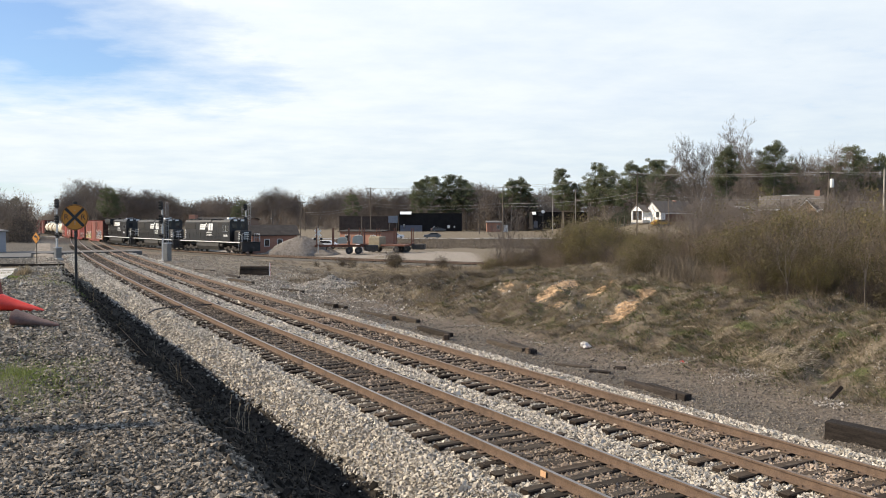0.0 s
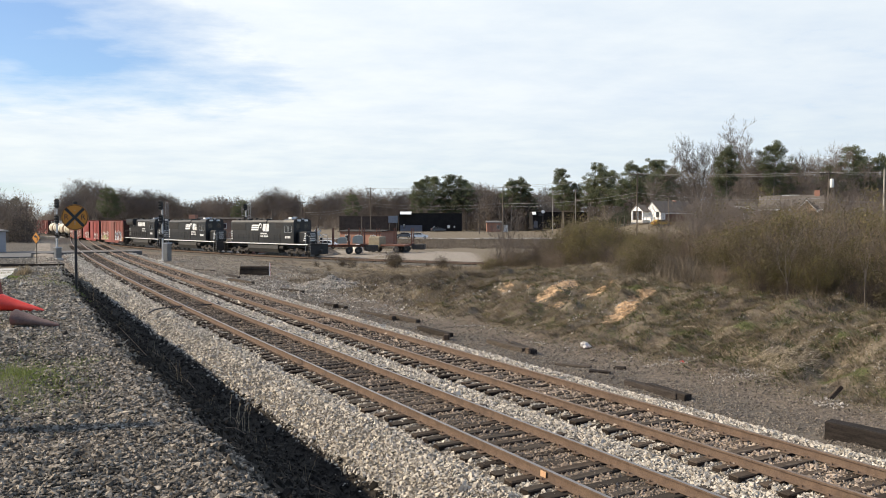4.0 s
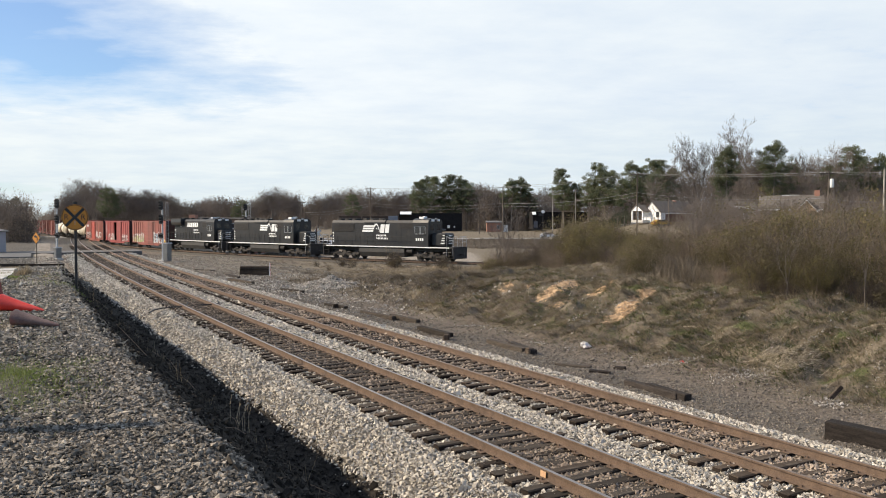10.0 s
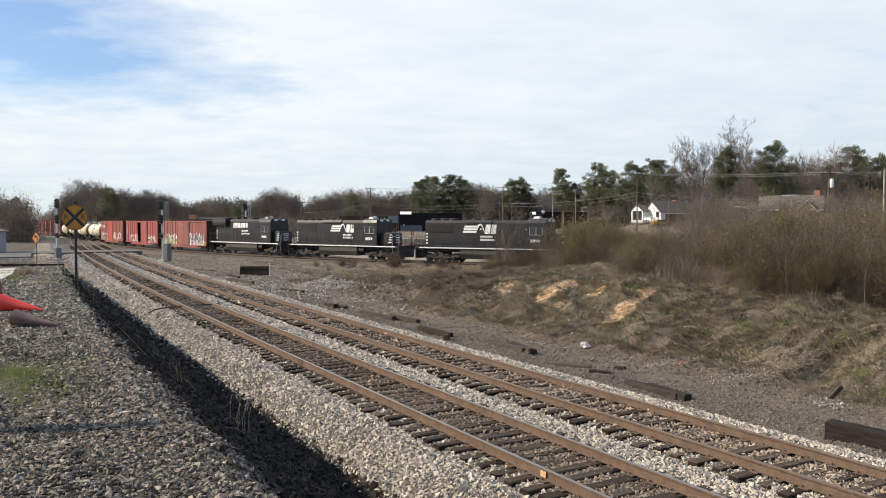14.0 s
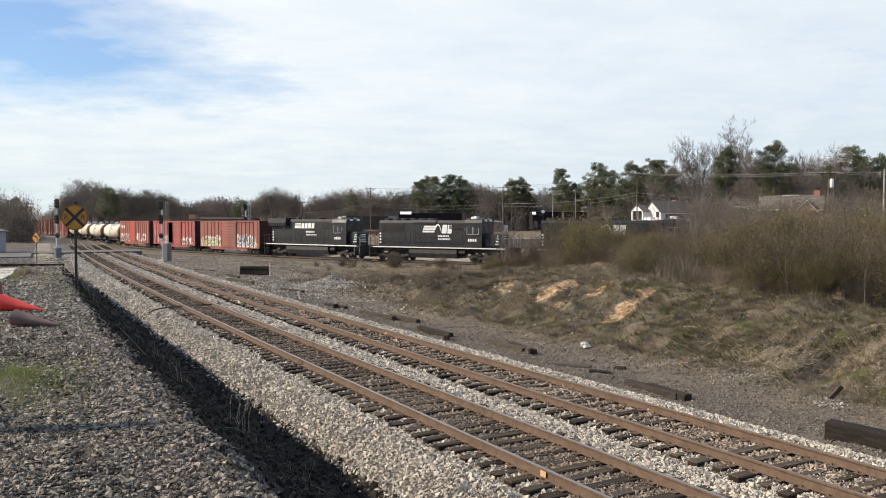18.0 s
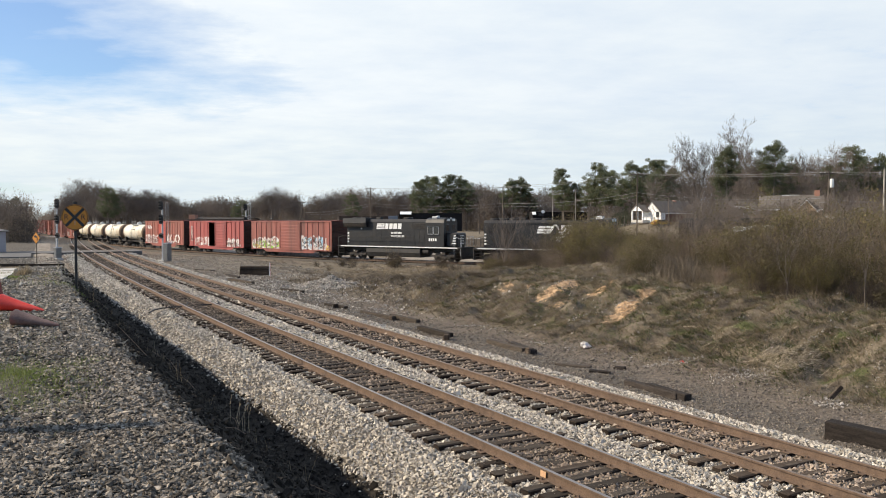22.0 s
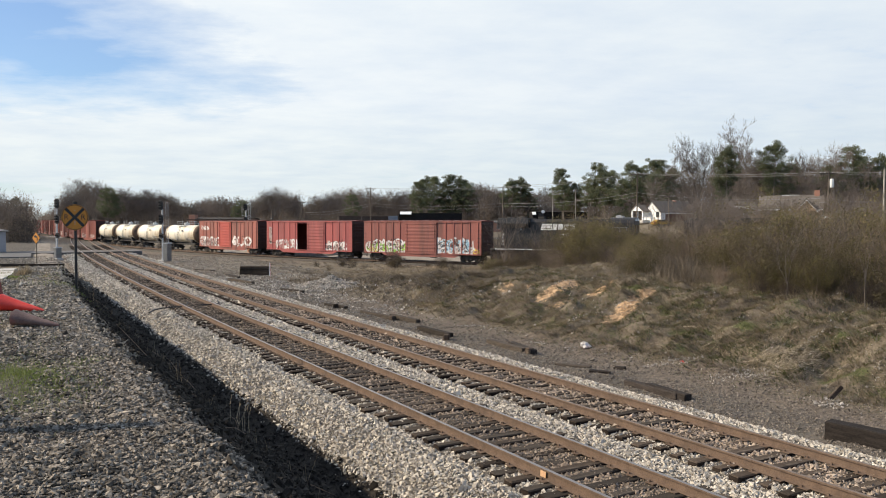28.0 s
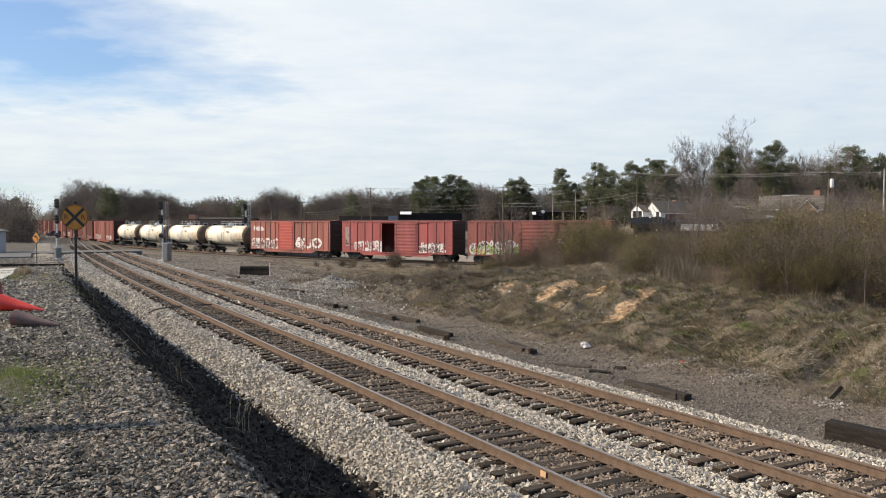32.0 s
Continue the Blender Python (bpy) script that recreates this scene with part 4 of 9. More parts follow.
        bars(cab, cab_x0 + 0.45 if sg < 0 else cab_x0 + 0.45, [(2.28, 2.54)], y, WHITE, [[(0.20, 0.09)] * 4], "road_number", "white painted road number", sg)
    for y0 in (-1.05, 0.35):
        sh = Shape().box(cab_x1 - 0.004, cab_x1 + 0.012, y0, y0 + 0.70, 3.30, 3.90, 0.02)
        part("windscreen", sh, GLASS, cab, "dark windscreen pane")
    for ya in (-0.85, 0.30):
        part("number_board", Shape().box(cab_x1 - 0.12, cab_x1 + 0.10, ya, ya + 0.55, ct - 0.32, ct - 0.10, 0.02), WHITE, cab, "white number board")
    sh = Shape().box(cab_x0 + 0.6, cab_x0 + 1.3, -1.05, -0.35, ct - 0.10, ct + 0.14, 0.03)
    part("roof_box", sh, WHITE if not ge else GALV, cab, "pale roof air conditioner")
    sh = Shape()
    for dy in (-0.18, 0, 0.18):
        sh.tube((cab_x0 + 0.35, dy, ct + 0.10), (cab_x0 + 0.85, dy, ct + 0.13), 0.04, 0.085, n=8)
    sh.tube((cab_x0 + 0.45, 0, ct - 0.05), (cab_x0 + 0.45, 0, ct + 0.12), 0.03, n=6)
    part("horn", sh, GALV, cab, "three-chime air horn")
    # short hood
    ny, nz = (0.95, 3.05) if not ge else (1.05, 3.10)
    nose = hl - (1.9 if not ge else 1.35)
    sh = Shape().box(cab_x1, nose, -ny, ny, 1.70, nz, 0.16)
    part("short_hood", sh, BLACK, car, "black short hood")
    sh = Shape()
    for k in range(4):
        z = 2.02 + 0.25 * k
        for sg in (-1, 1):
            y = sg * (ny + 0.004)
            sh.slab([(nose - 0.75 + 0.09 * k, z), (nose - 0.2, z), (nose - 0.17, z + 0.09), (nose - 0.71 + 0.09 * k, z + 0.09)], "y", min(y, y + sg * 0.008), max(y, y + sg * 0.008))
        sh.box(nose + 0.004, nose + 0.012, -ny * 0.42, ny * 0.42, z, z + 0.07)
    tagged(part("nose_stripes", sh, WHITE, car, "white warning stripes on the nose"), kind="stuff")
    sh = Shape()
    for k in range(4):
        z = 2.0 + 0.30 * k
        for sg in (-1, 1):
            y = sg * (hood_y + 0.004)
            sh.slab([(rear + 0.08, z), (rear + 0.30, z), (rear + 0.34, z + 0.15), (rear + 0.08, z + 0.15)], "y", min(y, y + sg * 0.008), max(y, y + sg * 0.008))
        sh.box(rear - 0.012, rear - 0.004, -0.8, 0.8, z, z + 0.15)
    tagged(part("rear_stripes", sh, WHITE, car, "white warning stripes on the rear of the hood"), kind="stuff")
    sh = Shape().box(cab_x1 + 0.02, cab_x1 + 0.10, -0.16, 0.16, ct - 0.16, ct + 0.04, 0.02)
    for dy in (-0.08, 0.08):
        sh.turned([(cab_x1 + 0.09, 0.075), (cab_x1 + 0.13, 0.075), (cab_x1 + 0.12, 0.05)], "x", 12, (0, dy, ct - 0.06))
    part("headlight", sh, GALV, cab, "twin headlight")
    # white plates stand in for lamps, small bright marks along the hood
    sh = Shape()
    for x in (rear + 2.2, mid + 0.6, cab_x0 - 0.35):
        part("marker_plate", Shape().box(x, x + 0.16, -hood_y - 0.03, -hood_y - 0.004, 3.40, 3.52), WHITE, car, "small white plate in place of a hood lamp")
    # tanks and gear between the bogies
    truck = length * (0.315 if axles == 3 else 0.33)
    gap = truck - (2.55 if axles == 3 else 1.75)
    sh = Shape().slab([(-1.38, 1.42), (-1.42, 0.95), (-1.15, 0.42), (1.15, 0.42), (1.42, 0.95), (1.38, 1.42)], "x", -gap, gap * 0.72)
    part("fuel_tank", sh, TANK_GREY, car, "dusty grey fuel tank")
    for sg in (-1, 1):
        sh = Shape()
        for x in (gap * 0.85,):
            sh.turned([(x - 0.28, 0.05), (x - 0.22, 0.27), (x + 0.55, 0.27), (x + 0.60, 0.05)], "x", 14, (0, sg * 1.1, 1.12))
        part("air_reservoir", sh, BLACK_DULL, car, "round air reservoir", smooth=True)
    bg, ws = [], []
    for x in (truck, -truck):
        b, s = bogie(car, x, True, axles)
        bg.append((b, x))
        ws += s
    if mark:
        loco_horse_mark(car, mark[0], mark[1], mark[2])
    else:
        # block mark of the third unit
        sh = Shape()
        x = -3.4
        for k in range(4):
            za = 3.42 + 0.15 * k
            sh.box(x + 0.05 * k, x + 1.25, -0.935, -0.917, za, za + 0.11)
        for dx, w in ((1.3, 0.52), (1.9, 0.55), (2.5, 0.62), (3.2, 0.55)):
            sh.slab([(x + dx, 3.42), (x + dx + w * 0.9, 3.42), (x + dx + w, 3.72), (x + dx + w * 1.05, 3.98), (x + dx + 0.1, 3.98)], "y", -0.935, -0.917)
        part("painted_mark", sh, WHITE, car, "white painted block mark")
        bars(car, x + 2.2, [(2.95, 3.13), (2.6, 2.78)], -0.917, WHITE, [[(0.14, 0.06)] * 8, [(0.14, 0.06)] * 10])
    # all above the walkway stands a tenth taller than drawn
    for ob in car.children_recursive:
        if not ob.name.startswith(("bogie", "side_frame", "wheelset")):
            for v in ob.data.vertices:
                if v.co.z > 1.72:
                    v.co.z = 1.72 + (v.co.z - 1.72) * 1.18
    return car, bg, ws, truck, 0.51


def graffiti(car, patches, y):
    """Sprayed shapes on a car's side: rounded strokes of the given colours, each patch (x0, x1, z0, z1, material, seed, strokes)."""
    for x0, x1, z0, z1, material, seed, n in patches:
        r = random.Random(seed)
        sh = Shape()
        n = int(n * 1.6)
        h = z1 - z0
        w = (x1 - x0) / n
        layer = 0
        for k in range(n):
            cx_ = x0 + (k + 0.5) * w
            kind = r.choice("arc hook bar blob ring".split())
            pts = []
            if kind in ("arc", "hook", "ring"):
                a0, a1 = {"arc": (0.0, 3.3), "hook": (-0.6, 4.0), "ring": (0.2, 6.0)}[kind]
                tilt = r.uniform(0, 6.28)
                rad, th = h * r.uniform(0.30, 0.46), h * r.uniform(0.10, 0.22)
                zc = z0 + h * r.uniform(0.42, 0.58)
                m = 12
                ring = []
                for j in range(m + 1):
                    a = tilt + a0 + (a1 - a0) * j / m
                    ring.append((math.cos(a), math.sin(a)))
                outer = [(cx_ + c * (rad + th / 2) * min(1.5, w / h * 1.7), zc + s * (rad + th / 2)) for c, s in ring]
                inner = [(cx_ + c * (rad - th / 2) * min(1.5, w / h * 1.7), zc + s * (rad - th / 2)) for c, s in ring]
                for j in range(m):
                    sh.slab([outer[j], outer[j + 1], inner[j + 1], inner[j]], "y", y - 0.010 - 0.0012 * layer, y - 0.002)
            elif kind == "bar":
                t = w * r.uniform(0.16, 0.26)
                lean = w * r.uniform(-0.3, 0.3)
                for dx in (-0.25, 0.22):
                    sh.slab([(cx_ + dx * w - t, z0), (cx_ + dx * w + t, z0), (cx_ + dx * w + t + lean, z1), (cx_ + dx * w - t + lean, z1)], "y", y - 0.010 - 0.0012 * layer, y - 0.002)
            else:
                m = 11
                pts = [(cx_ + math.cos(2 * math.pi * j / m) * w * 0.55 * r.uniform(0.6, 1.1), (z0 + z1) / 2 + math.sin(2 * math.pi * j / m) * h * 0.5 * r.uniform(0.6, 1.0)) for j in range(m)]
                sh.slab(pts, "y", y - 0.010 - 0.0012 * layer, y - 0.002)
            layer = (layer + 1) % 4
        for k in range(7 * n):
            a, b, c, e = r.uniform(x0, x1), z0 + h * r.uniform(0, 0.85) ** 1.3, r.uniform(0.06, 0.32), r.uniform(0.05, 0.30)
            sh.slab([(a, b), (a + c, b + r.uniform(-0.1, 0.1)), (a + c * r.uniform(0.5, 1.3), b + e), (a + c * r.uniform(-0.3, 0.3), b + e * 0.9)], "y", y - 0.016 - 0.0007 * (k % 5), y - 0.002)
        tagged(part("graffiti", sh, material, car, "sprayed graffiti shapes"), kind="stuff")
        line = Shape()
        for k in range(5 * n):
            a, b, tilt, c = r.uniform(x0, x1), z0 + h * r.uniform(0.05, 0.9), r.uniform(0, 3.14), h * r.uniform(0.10, 0.34)
            dx, dz, e = math.cos(tilt) * c, math.sin(tilt) * c * 0.8, r.uniform(0.025, 0.05)
            bend = r.uniform(-0.5, 0.5) * c
            mid = (a + dx / 2 - math.sin(tilt) * bend, b + dz / 2 + math.cos(tilt) * bend)
            for (ax, az), (bx, bz) in (((a, b), mid), (mid, (a + dx, b + dz))):
                nx, nz = -(bz - az), bx - ax
                q = max(1e-4, math.hypot(nx, nz)) / e
                line.slab([(ax + nx / q, az + nz / q), (bx + nx / q, bz + nz / q), (bx - nx / q, bz - nz / q), (ax - nx / q, az - nz / q)], "y", y - 0.022 - 0.0006 * (k % 4), y - 0.002)
        tagged(part("graffiti", line, SPRAY["black"] if seed % 3 else SPRAY["grey"], car, "dark outline strokes of the graffiti"), kind="stuff")


SPRAY = {n: mat("spray_" + n, a, b, 3, 0.7, dirt=d, dirt_amount=0.5) for n, a, b, d in (
    ("white", (0.62, 0.58, 0.54), (0.76, 0.73, 0.69), (0.42, 0.24, 0.2)), ("green", (0.22, 0.48, 0.05), (0.36, 0.62, 0.10), (0.5, 0.5, 0.2)),
    ("blue", (0.20, 0.42, 0.56), (0.36, 0.56, 0.68), (0.6, 0.55, 0.5)), ("yellow", (0.62, 0.45, 0.05), (0.72, 0.55, 0.10), (0.4, 0.25, 0.1)),
    ("grey", (0.30, 0.22, 0.20), (0.42, 0.32, 0.29), (0.36, 0.14, 0.11)), ("black", (0.02, 0.02, 0.02), (0.05, 0.04, 0.04), (0.1, 0.04, 0.03)))}
INSIDE = mat("boxcar_interior", (0.020, 0.016, 0.014), (0.05, 0.04, 0.034), 2, 0.95)


def boxcar(label, length, body, red, door, ribs, patches, door_mat=None, detail=True):
    """A boxcar. door: (x0, x1) of the opening on the near side and how far its door has slid; ribs: spacing of the side posts."""
    car = thing("boxcar", label, "boxcar", group="freight cars of the train")
    hb, hl, w = body / 2, length / 2, 1.44
    zf, ze = 0.86, 4.62
    d0, d1, slid = door
    # side walls, cut at the door opening where it stands open
    for sg in (-1, 1):
        y0, y1 = (-w, -w + 0.06) if sg < 0 else (w - 0.06, w)
        sh = Shape()
        if slid and sg < 0:
            sh.box(-hb, d0, y0, y1, zf, ze)
            sh.box(d0 + slid, hb, y0, y1, zf, ze)
            sh.box(d0, d0 + slid, y0, y1, ze - 0.25, ze)
        else:
            sh.box(-hb, hb, y0, y1, zf, ze)
        part("side_wall", sh, red, car, "")
        # posts
        n = 0
        x = -hb + 0.05
        sh_n = Shape().box(-0.055, 0.055, 0, 0.065, zf + 0.1, ze - 0.06, 0.012)
        post = sh_n.mesh("side_post", red)
        while x < hb:
            if not (d0 - 0.25 < x < (d1 + (slid * 1.05 if slid and sg < 0 else 0)) + 0.25) and x > -hb + 0.3:
                part("side_post", post, None, car, "", pose(x, -w if sg < 0 else w, 0, 0, 0, 180 if sg < 0 else 0))
            x += ribs
        # sill and eave
        sh = Shape()
        ya = -w - 0.06 if sg < 0 else w
        sh.box(-hb, hb, ya, ya + 0.06, ze - 0.10, ze + 0.02)
        sh.box(-hb, hb, ya, ya + 0.06, zf, zf + 0.10)
        sh.slab([(-hb + 2.6, zf), (hb - 2.6, zf), (hb - 3.4, zf - 0.32), (-hb + 3.4, zf - 0.32)], "y", ya + 0.01, ya + 0.05)
        part("side_sill", sh, red, car, "")
        # door leaf with pressed bands
        xa, xb = (d0 + slid, d1 + slid) if slid and sg < 0 else (d0, d1)
        ys = -w - 0.10 if sg < 0 else w + 0.04
        yi, yo, yr = (ys + 0.06, ys, ys - 0.03) if sg < 0 else (ys, ys + 0.06, ys + 0.09)
        prof = [(yi, zf + 0.08), (yo, zf + 0.08)]
        for k in range(9):
            z = zf + 0.25 + (ze - zf - 0.6) * k / 8
            prof += [(yo, z), (yr, z + 0.03), (yr, z + 0.19), (yo, z + 0.22)]
        sh = Shape().slab(prof + [(yo, ze - 0.12), (yi, ze - 0.12)], "x", xa, xb)
        door_ob = part("sliding_door", sh, door_mat or red, car, "red sliding door, slid open" if slid and sg < 0 else "red sliding door")
        if detail:
            for x in (xa + 0.25, xb - 0.25):
                sh = Shape().tube((x, ys - 0.06 if sg < 0 else ys + 0.12, zf + 0.2), (x, ys - 0.06 if sg < 0 else ys + 0.12, ze - 0.2), 0.022, n=6)
                part("lock_rod", sh, red, door_ob, "")
        sh = Shape()
        yt = -w - 0.13 if sg < 0 else w + 0.05
        sh.box(d0 - 0.2, d1 + (d1 - d0), yt, yt + 0.08, zf + 0.0, zf + 0.07)
        part("door_track", sh, red, car, "")
        sh = Shape().box(d0 - 0.2, d1 + (d1 - d0), yt, yt + 0.08, ze - 0.11, ze - 0.05)
        part("door_track", sh, red, car, "")
    # floor, ends, roof
    part("floor", Shape().box(-hb, hb, -w + 0.06, w - 0.06, zf - 0.02, zf + 0.10), INSIDE, car, "dark wooden car floor")
    for sg in (-1, 1):
        x = sg * hb
        prof = [(x - sg * 0.07, zf), (x, zf)]
        for k in range(9):
            z = zf + 0.20 + 0.40 * k
            prof += [(x, z), (x + sg * 0.05, z + 0.03), (x + sg * 0.05, z + 0.15), (x, z + 0.18)]
        sh = Shape().slab(prof + [(x, ze), (x - sg * 0.07, ze)], "y", -w + 0.06, w - 0.06)
        part("end_wall", sh, END_RED, car, "ribbed dirty red end wall, darkened for its shade")
        sh = Shape()
        for k in range(8):
            z = 0.65 + 0.42 * k
            sh.tube((x + sg * 0.10, -w + 0.02, z), (x + sg * 0.10, -w + 0.45, z), 0.014, n=5)
            if detail:
                sh.tube((x - sg * 0.05, -w - 0.09, z), (x - sg * 0.48, -w - 0.09, z), 0.014, n=5)
        for yy in (-w + 0.02, -w + 0.45):
            sh.tube((x + sg * 0.10, yy, 0.6), (x + sg * 0.10, yy, 3.7), 0.016, n=5)
        part("ladder", sh, UNDER, car, "steel corner ladder")
        coupler(car, sg * (hl - 0.12), sg)
    sh = Shape().slab([(-w - 0.05, ze), (w + 0.05, ze), (w + 0.05, ze + 0.04), (0, ze + 0.16), (-w - 0.05, ze + 0.04)], "x", -hb - 0.03, hb + 0.03)
    k = -hb + 0.5
    while k < hb:
        sh.slab([(-w, ze + 0.045), (w, ze + 0.045), (w, ze + 0.07), (0, ze + 0.19), (-w, ze + 0.07)], "x", k - 0.03, k + 0.03)
        k += 1.05
    part("roof", sh, SEAM, car, "dull dark red ribbed roof")
    sh = Shape().box(-hb + 0.4, hb - 0.4, -0.25, 0.25, 0.62, 0.86, 0.02)
    sh.turned([(0.9, 0.05), (1.0, 0.2), (1.9, 0.2), (2.0, 0.05)], "x", 12, (0, -0.7, 0.62))
    sh.tube((-3.5, -0.62, 0.6), (3.5, -0.62, 0.52), 0.03, n=6)
    part("underframe", sh, UNDER, car, "grimy underframe and brake gear")
    graffiti(car, patches, -w)
    truck = hb - 1.75
    bg, ws = [], []
    for x in (truck, -truck):
        b, s = bogie(car, x, False, 2)
        bg.append((b, x))
        ws += s
    return car, bg, ws, truck, 0.43


# dark brown that carries the shade of the tank's rounded ends
TANK_END = mat("rusty_tank_end", (0.12, 0.07, 0.042), (0.26, 0.165, 0.10), 1.4, 0.75, dirt=(0.06, 0.042, 0.032), dirt_amount=0.5)
TANK_STAIN = mat("grimy_cream_paint", (0.50, 0.42, 0.30), (0.68, 0.60, 0.46), 2.0, 0.6, dirt=(0.22, 0.14, 0.08), dirt_amount=0.7)


def tank_car(label, length):
    """A tank car with a cream barrel on a dark frame."""
    car = thing("tank_car", label, "tank car", group="freight cars of the train")
    hl = length / 2
    hb, r, zc = hl - 0.75, 1.36, 2.62
    sh = Shape().turned([(-hb + 0.62, r), (-1.9, r), (-1.88, r + 0.012), (-1.8, r + 0.012), (-1.78, r), (1.78, r), (1.8, r + 0.012), (1.88, r + 0.012), (1.9, r), (hb - 0.62, r)], "x", 36, (0, 0, zc))
    barrel = part("barrel", sh, CREAM, car, "cream painted tank barrel streaked with grime", smooth=True)
    for sg in (-1, 1):
        rings = [(0.62, r + 0.004), (0.40, 1.27), (0.18, 1.02), (0.05, 0.65), (0.0, 0.25)]
        sh = Shape().turned([(sg * (hb - a_), q) for a_, q in rings], "x", 36, (0, 0, zc))
        part("end_head", sh, TANK_END, barrel, "end of the tank, its shade painted in as dark brown", smooth=True)
        sh = Shape().turned([(sg * (hb - 1.25), r + 0.003), (sg * (hb - 1.22), r + 0.010), (sg * (hb - 0.66), r + 0.010), (sg * (hb - 0.63), r + 0.003)], "x", 36, (0, 0, zc))
        part("stain_band", sh, TANK_STAIN, barrel, "grimy band near the end of the tank", smooth=True)
    sh = Shape().turned([(zc + r - 0.08, 0.42), (zc + r + 0.32, 0.42), (zc + r + 0.38, 0.36), (zc + r + 0.40, 0.1)], "z", 18)
    sh.tube((0.16, 0, zc + r + 0.38), (0.16, 0, zc + r + 0.62), 0.07, n=8)
    sh.tube((-0.2, 0.1, zc + r + 0.38), (-0.2, 0.1, zc + r + 0.55), 0.05, n=8)
    part("dome_fittings", sh, ALU, barrel, "pale dome cover and valves", smooth=True)
    sh = Shape()
    sh.box(-1.2, 1.2, -1.0, -0.5, zc + r - 0.10, zc + r - 0.07)
    sh.box(-1.2, 1.2, 0.5, 1.0, zc + r - 0.10, zc + r - 0.07)
    for x in (-1.2, -0.6, 0.6, 1.2):
        for y in (-1.0, 1.0):
            sh.tube((x, y, zc + r - 0.30), (x, y, zc + r + 0.62), 0.02, n=6)
    for y in (-1.0, 1.0):
        sh.tube((-1.2, y, zc + r + 0.62), (1.2, y, zc + r + 0.62), 0.02, n=6)
        sh.tube((-1.2, y, zc + r + 0.30), (1.2, y, zc + r + 0.30), 0.016, n=6)
    part("dome_platform", sh, ALU, car, "grating platform with railings round the dome")
    sh = Shape()
    sh.box(-hl + 0.6, hl - 0.6, -0.3, 0.3, 0.88, 1.22, 0.02)
    for sg in (-1, 1):
        for y in (-1.25, 1.25):
            sh.box(min(sg * (hl - 3.1), sg * (hl - 0.6)), max(sg * (hl - 3.1), sg * (hl - 0.6)), y - 0.1, y + 0.1, 1.0, 1.24, 0.02)
        sh.box(min(sg * (hl - 0.75), sg * (hl - 0.55)), max(sg * (hl - 0.75), sg * (hl - 0.55)), -1.4, 1.4, 0.95, 1.25, 0.02)
        for y in (-0.8, 0.8):
            sh.box(sg * (hl - 2.2) - 0.3, sg * (hl - 2.2) + 0.3, y - 0.45, y + 0.45, 1.2, 1.75, 0.03)
    part("underframe", sh, BLACK_DULL, car, "black frame and saddles")
    for sg in (-1, 1):
        sh = Shape()
        for y in (-1.42, 1.42):
            sh.tube((sg * (hl - 3.4), y, 1.24), (sg * (hl - 3.4), y, 2.05), 0.02, n=6)
            sh.tube((sg * (hl - 0.65), y, 1.24), (sg * (hl - 0.65), y, 2.05), 0.02, n=6)
            sh.tube((sg * (hl - 3.4), y, 2.05), (sg * (hl - 0.65), y, 2.05), 0.02, n=6)
        part("end_railing", sh, BLACK_DULL, car, "")
        coupler(car, sg * (hl - 0.12), sg)
    sh = Shape()
    for k in range(9):
        sh.tube((-0.25, -1.5, 0.7 + 0.36 * k), (0.25, -1.5, 0.7 + 0.36 * k), 0.014, n=5)
    for x in (-0.25, 0.25):
        sh.tube((x, -1.5, 0.65), (x, -1.46, 2.9), 0.018, n=5)
        sh.tube((x, -1.46, 2.9), (x, -1.0, zc + r - 0.08), 0.018, n=5)
    part("ladder", sh, UNDER, car, "steel side ladder")
    bars(car, 1.0, [(3.0, 3.2)], -1.40, SPRAY["black"], [[(0.1, 0.05)] * 5], "stencil", "small dark stencilled marks")
    truck = hl - 2.2
    bg, ws = [], []
    for x in (truck, -truck):
        b, s = bogie(car, x, False, 2)
        bg.append((b, x))
        ws += s
    return car, bg, ws, truck, 0.43


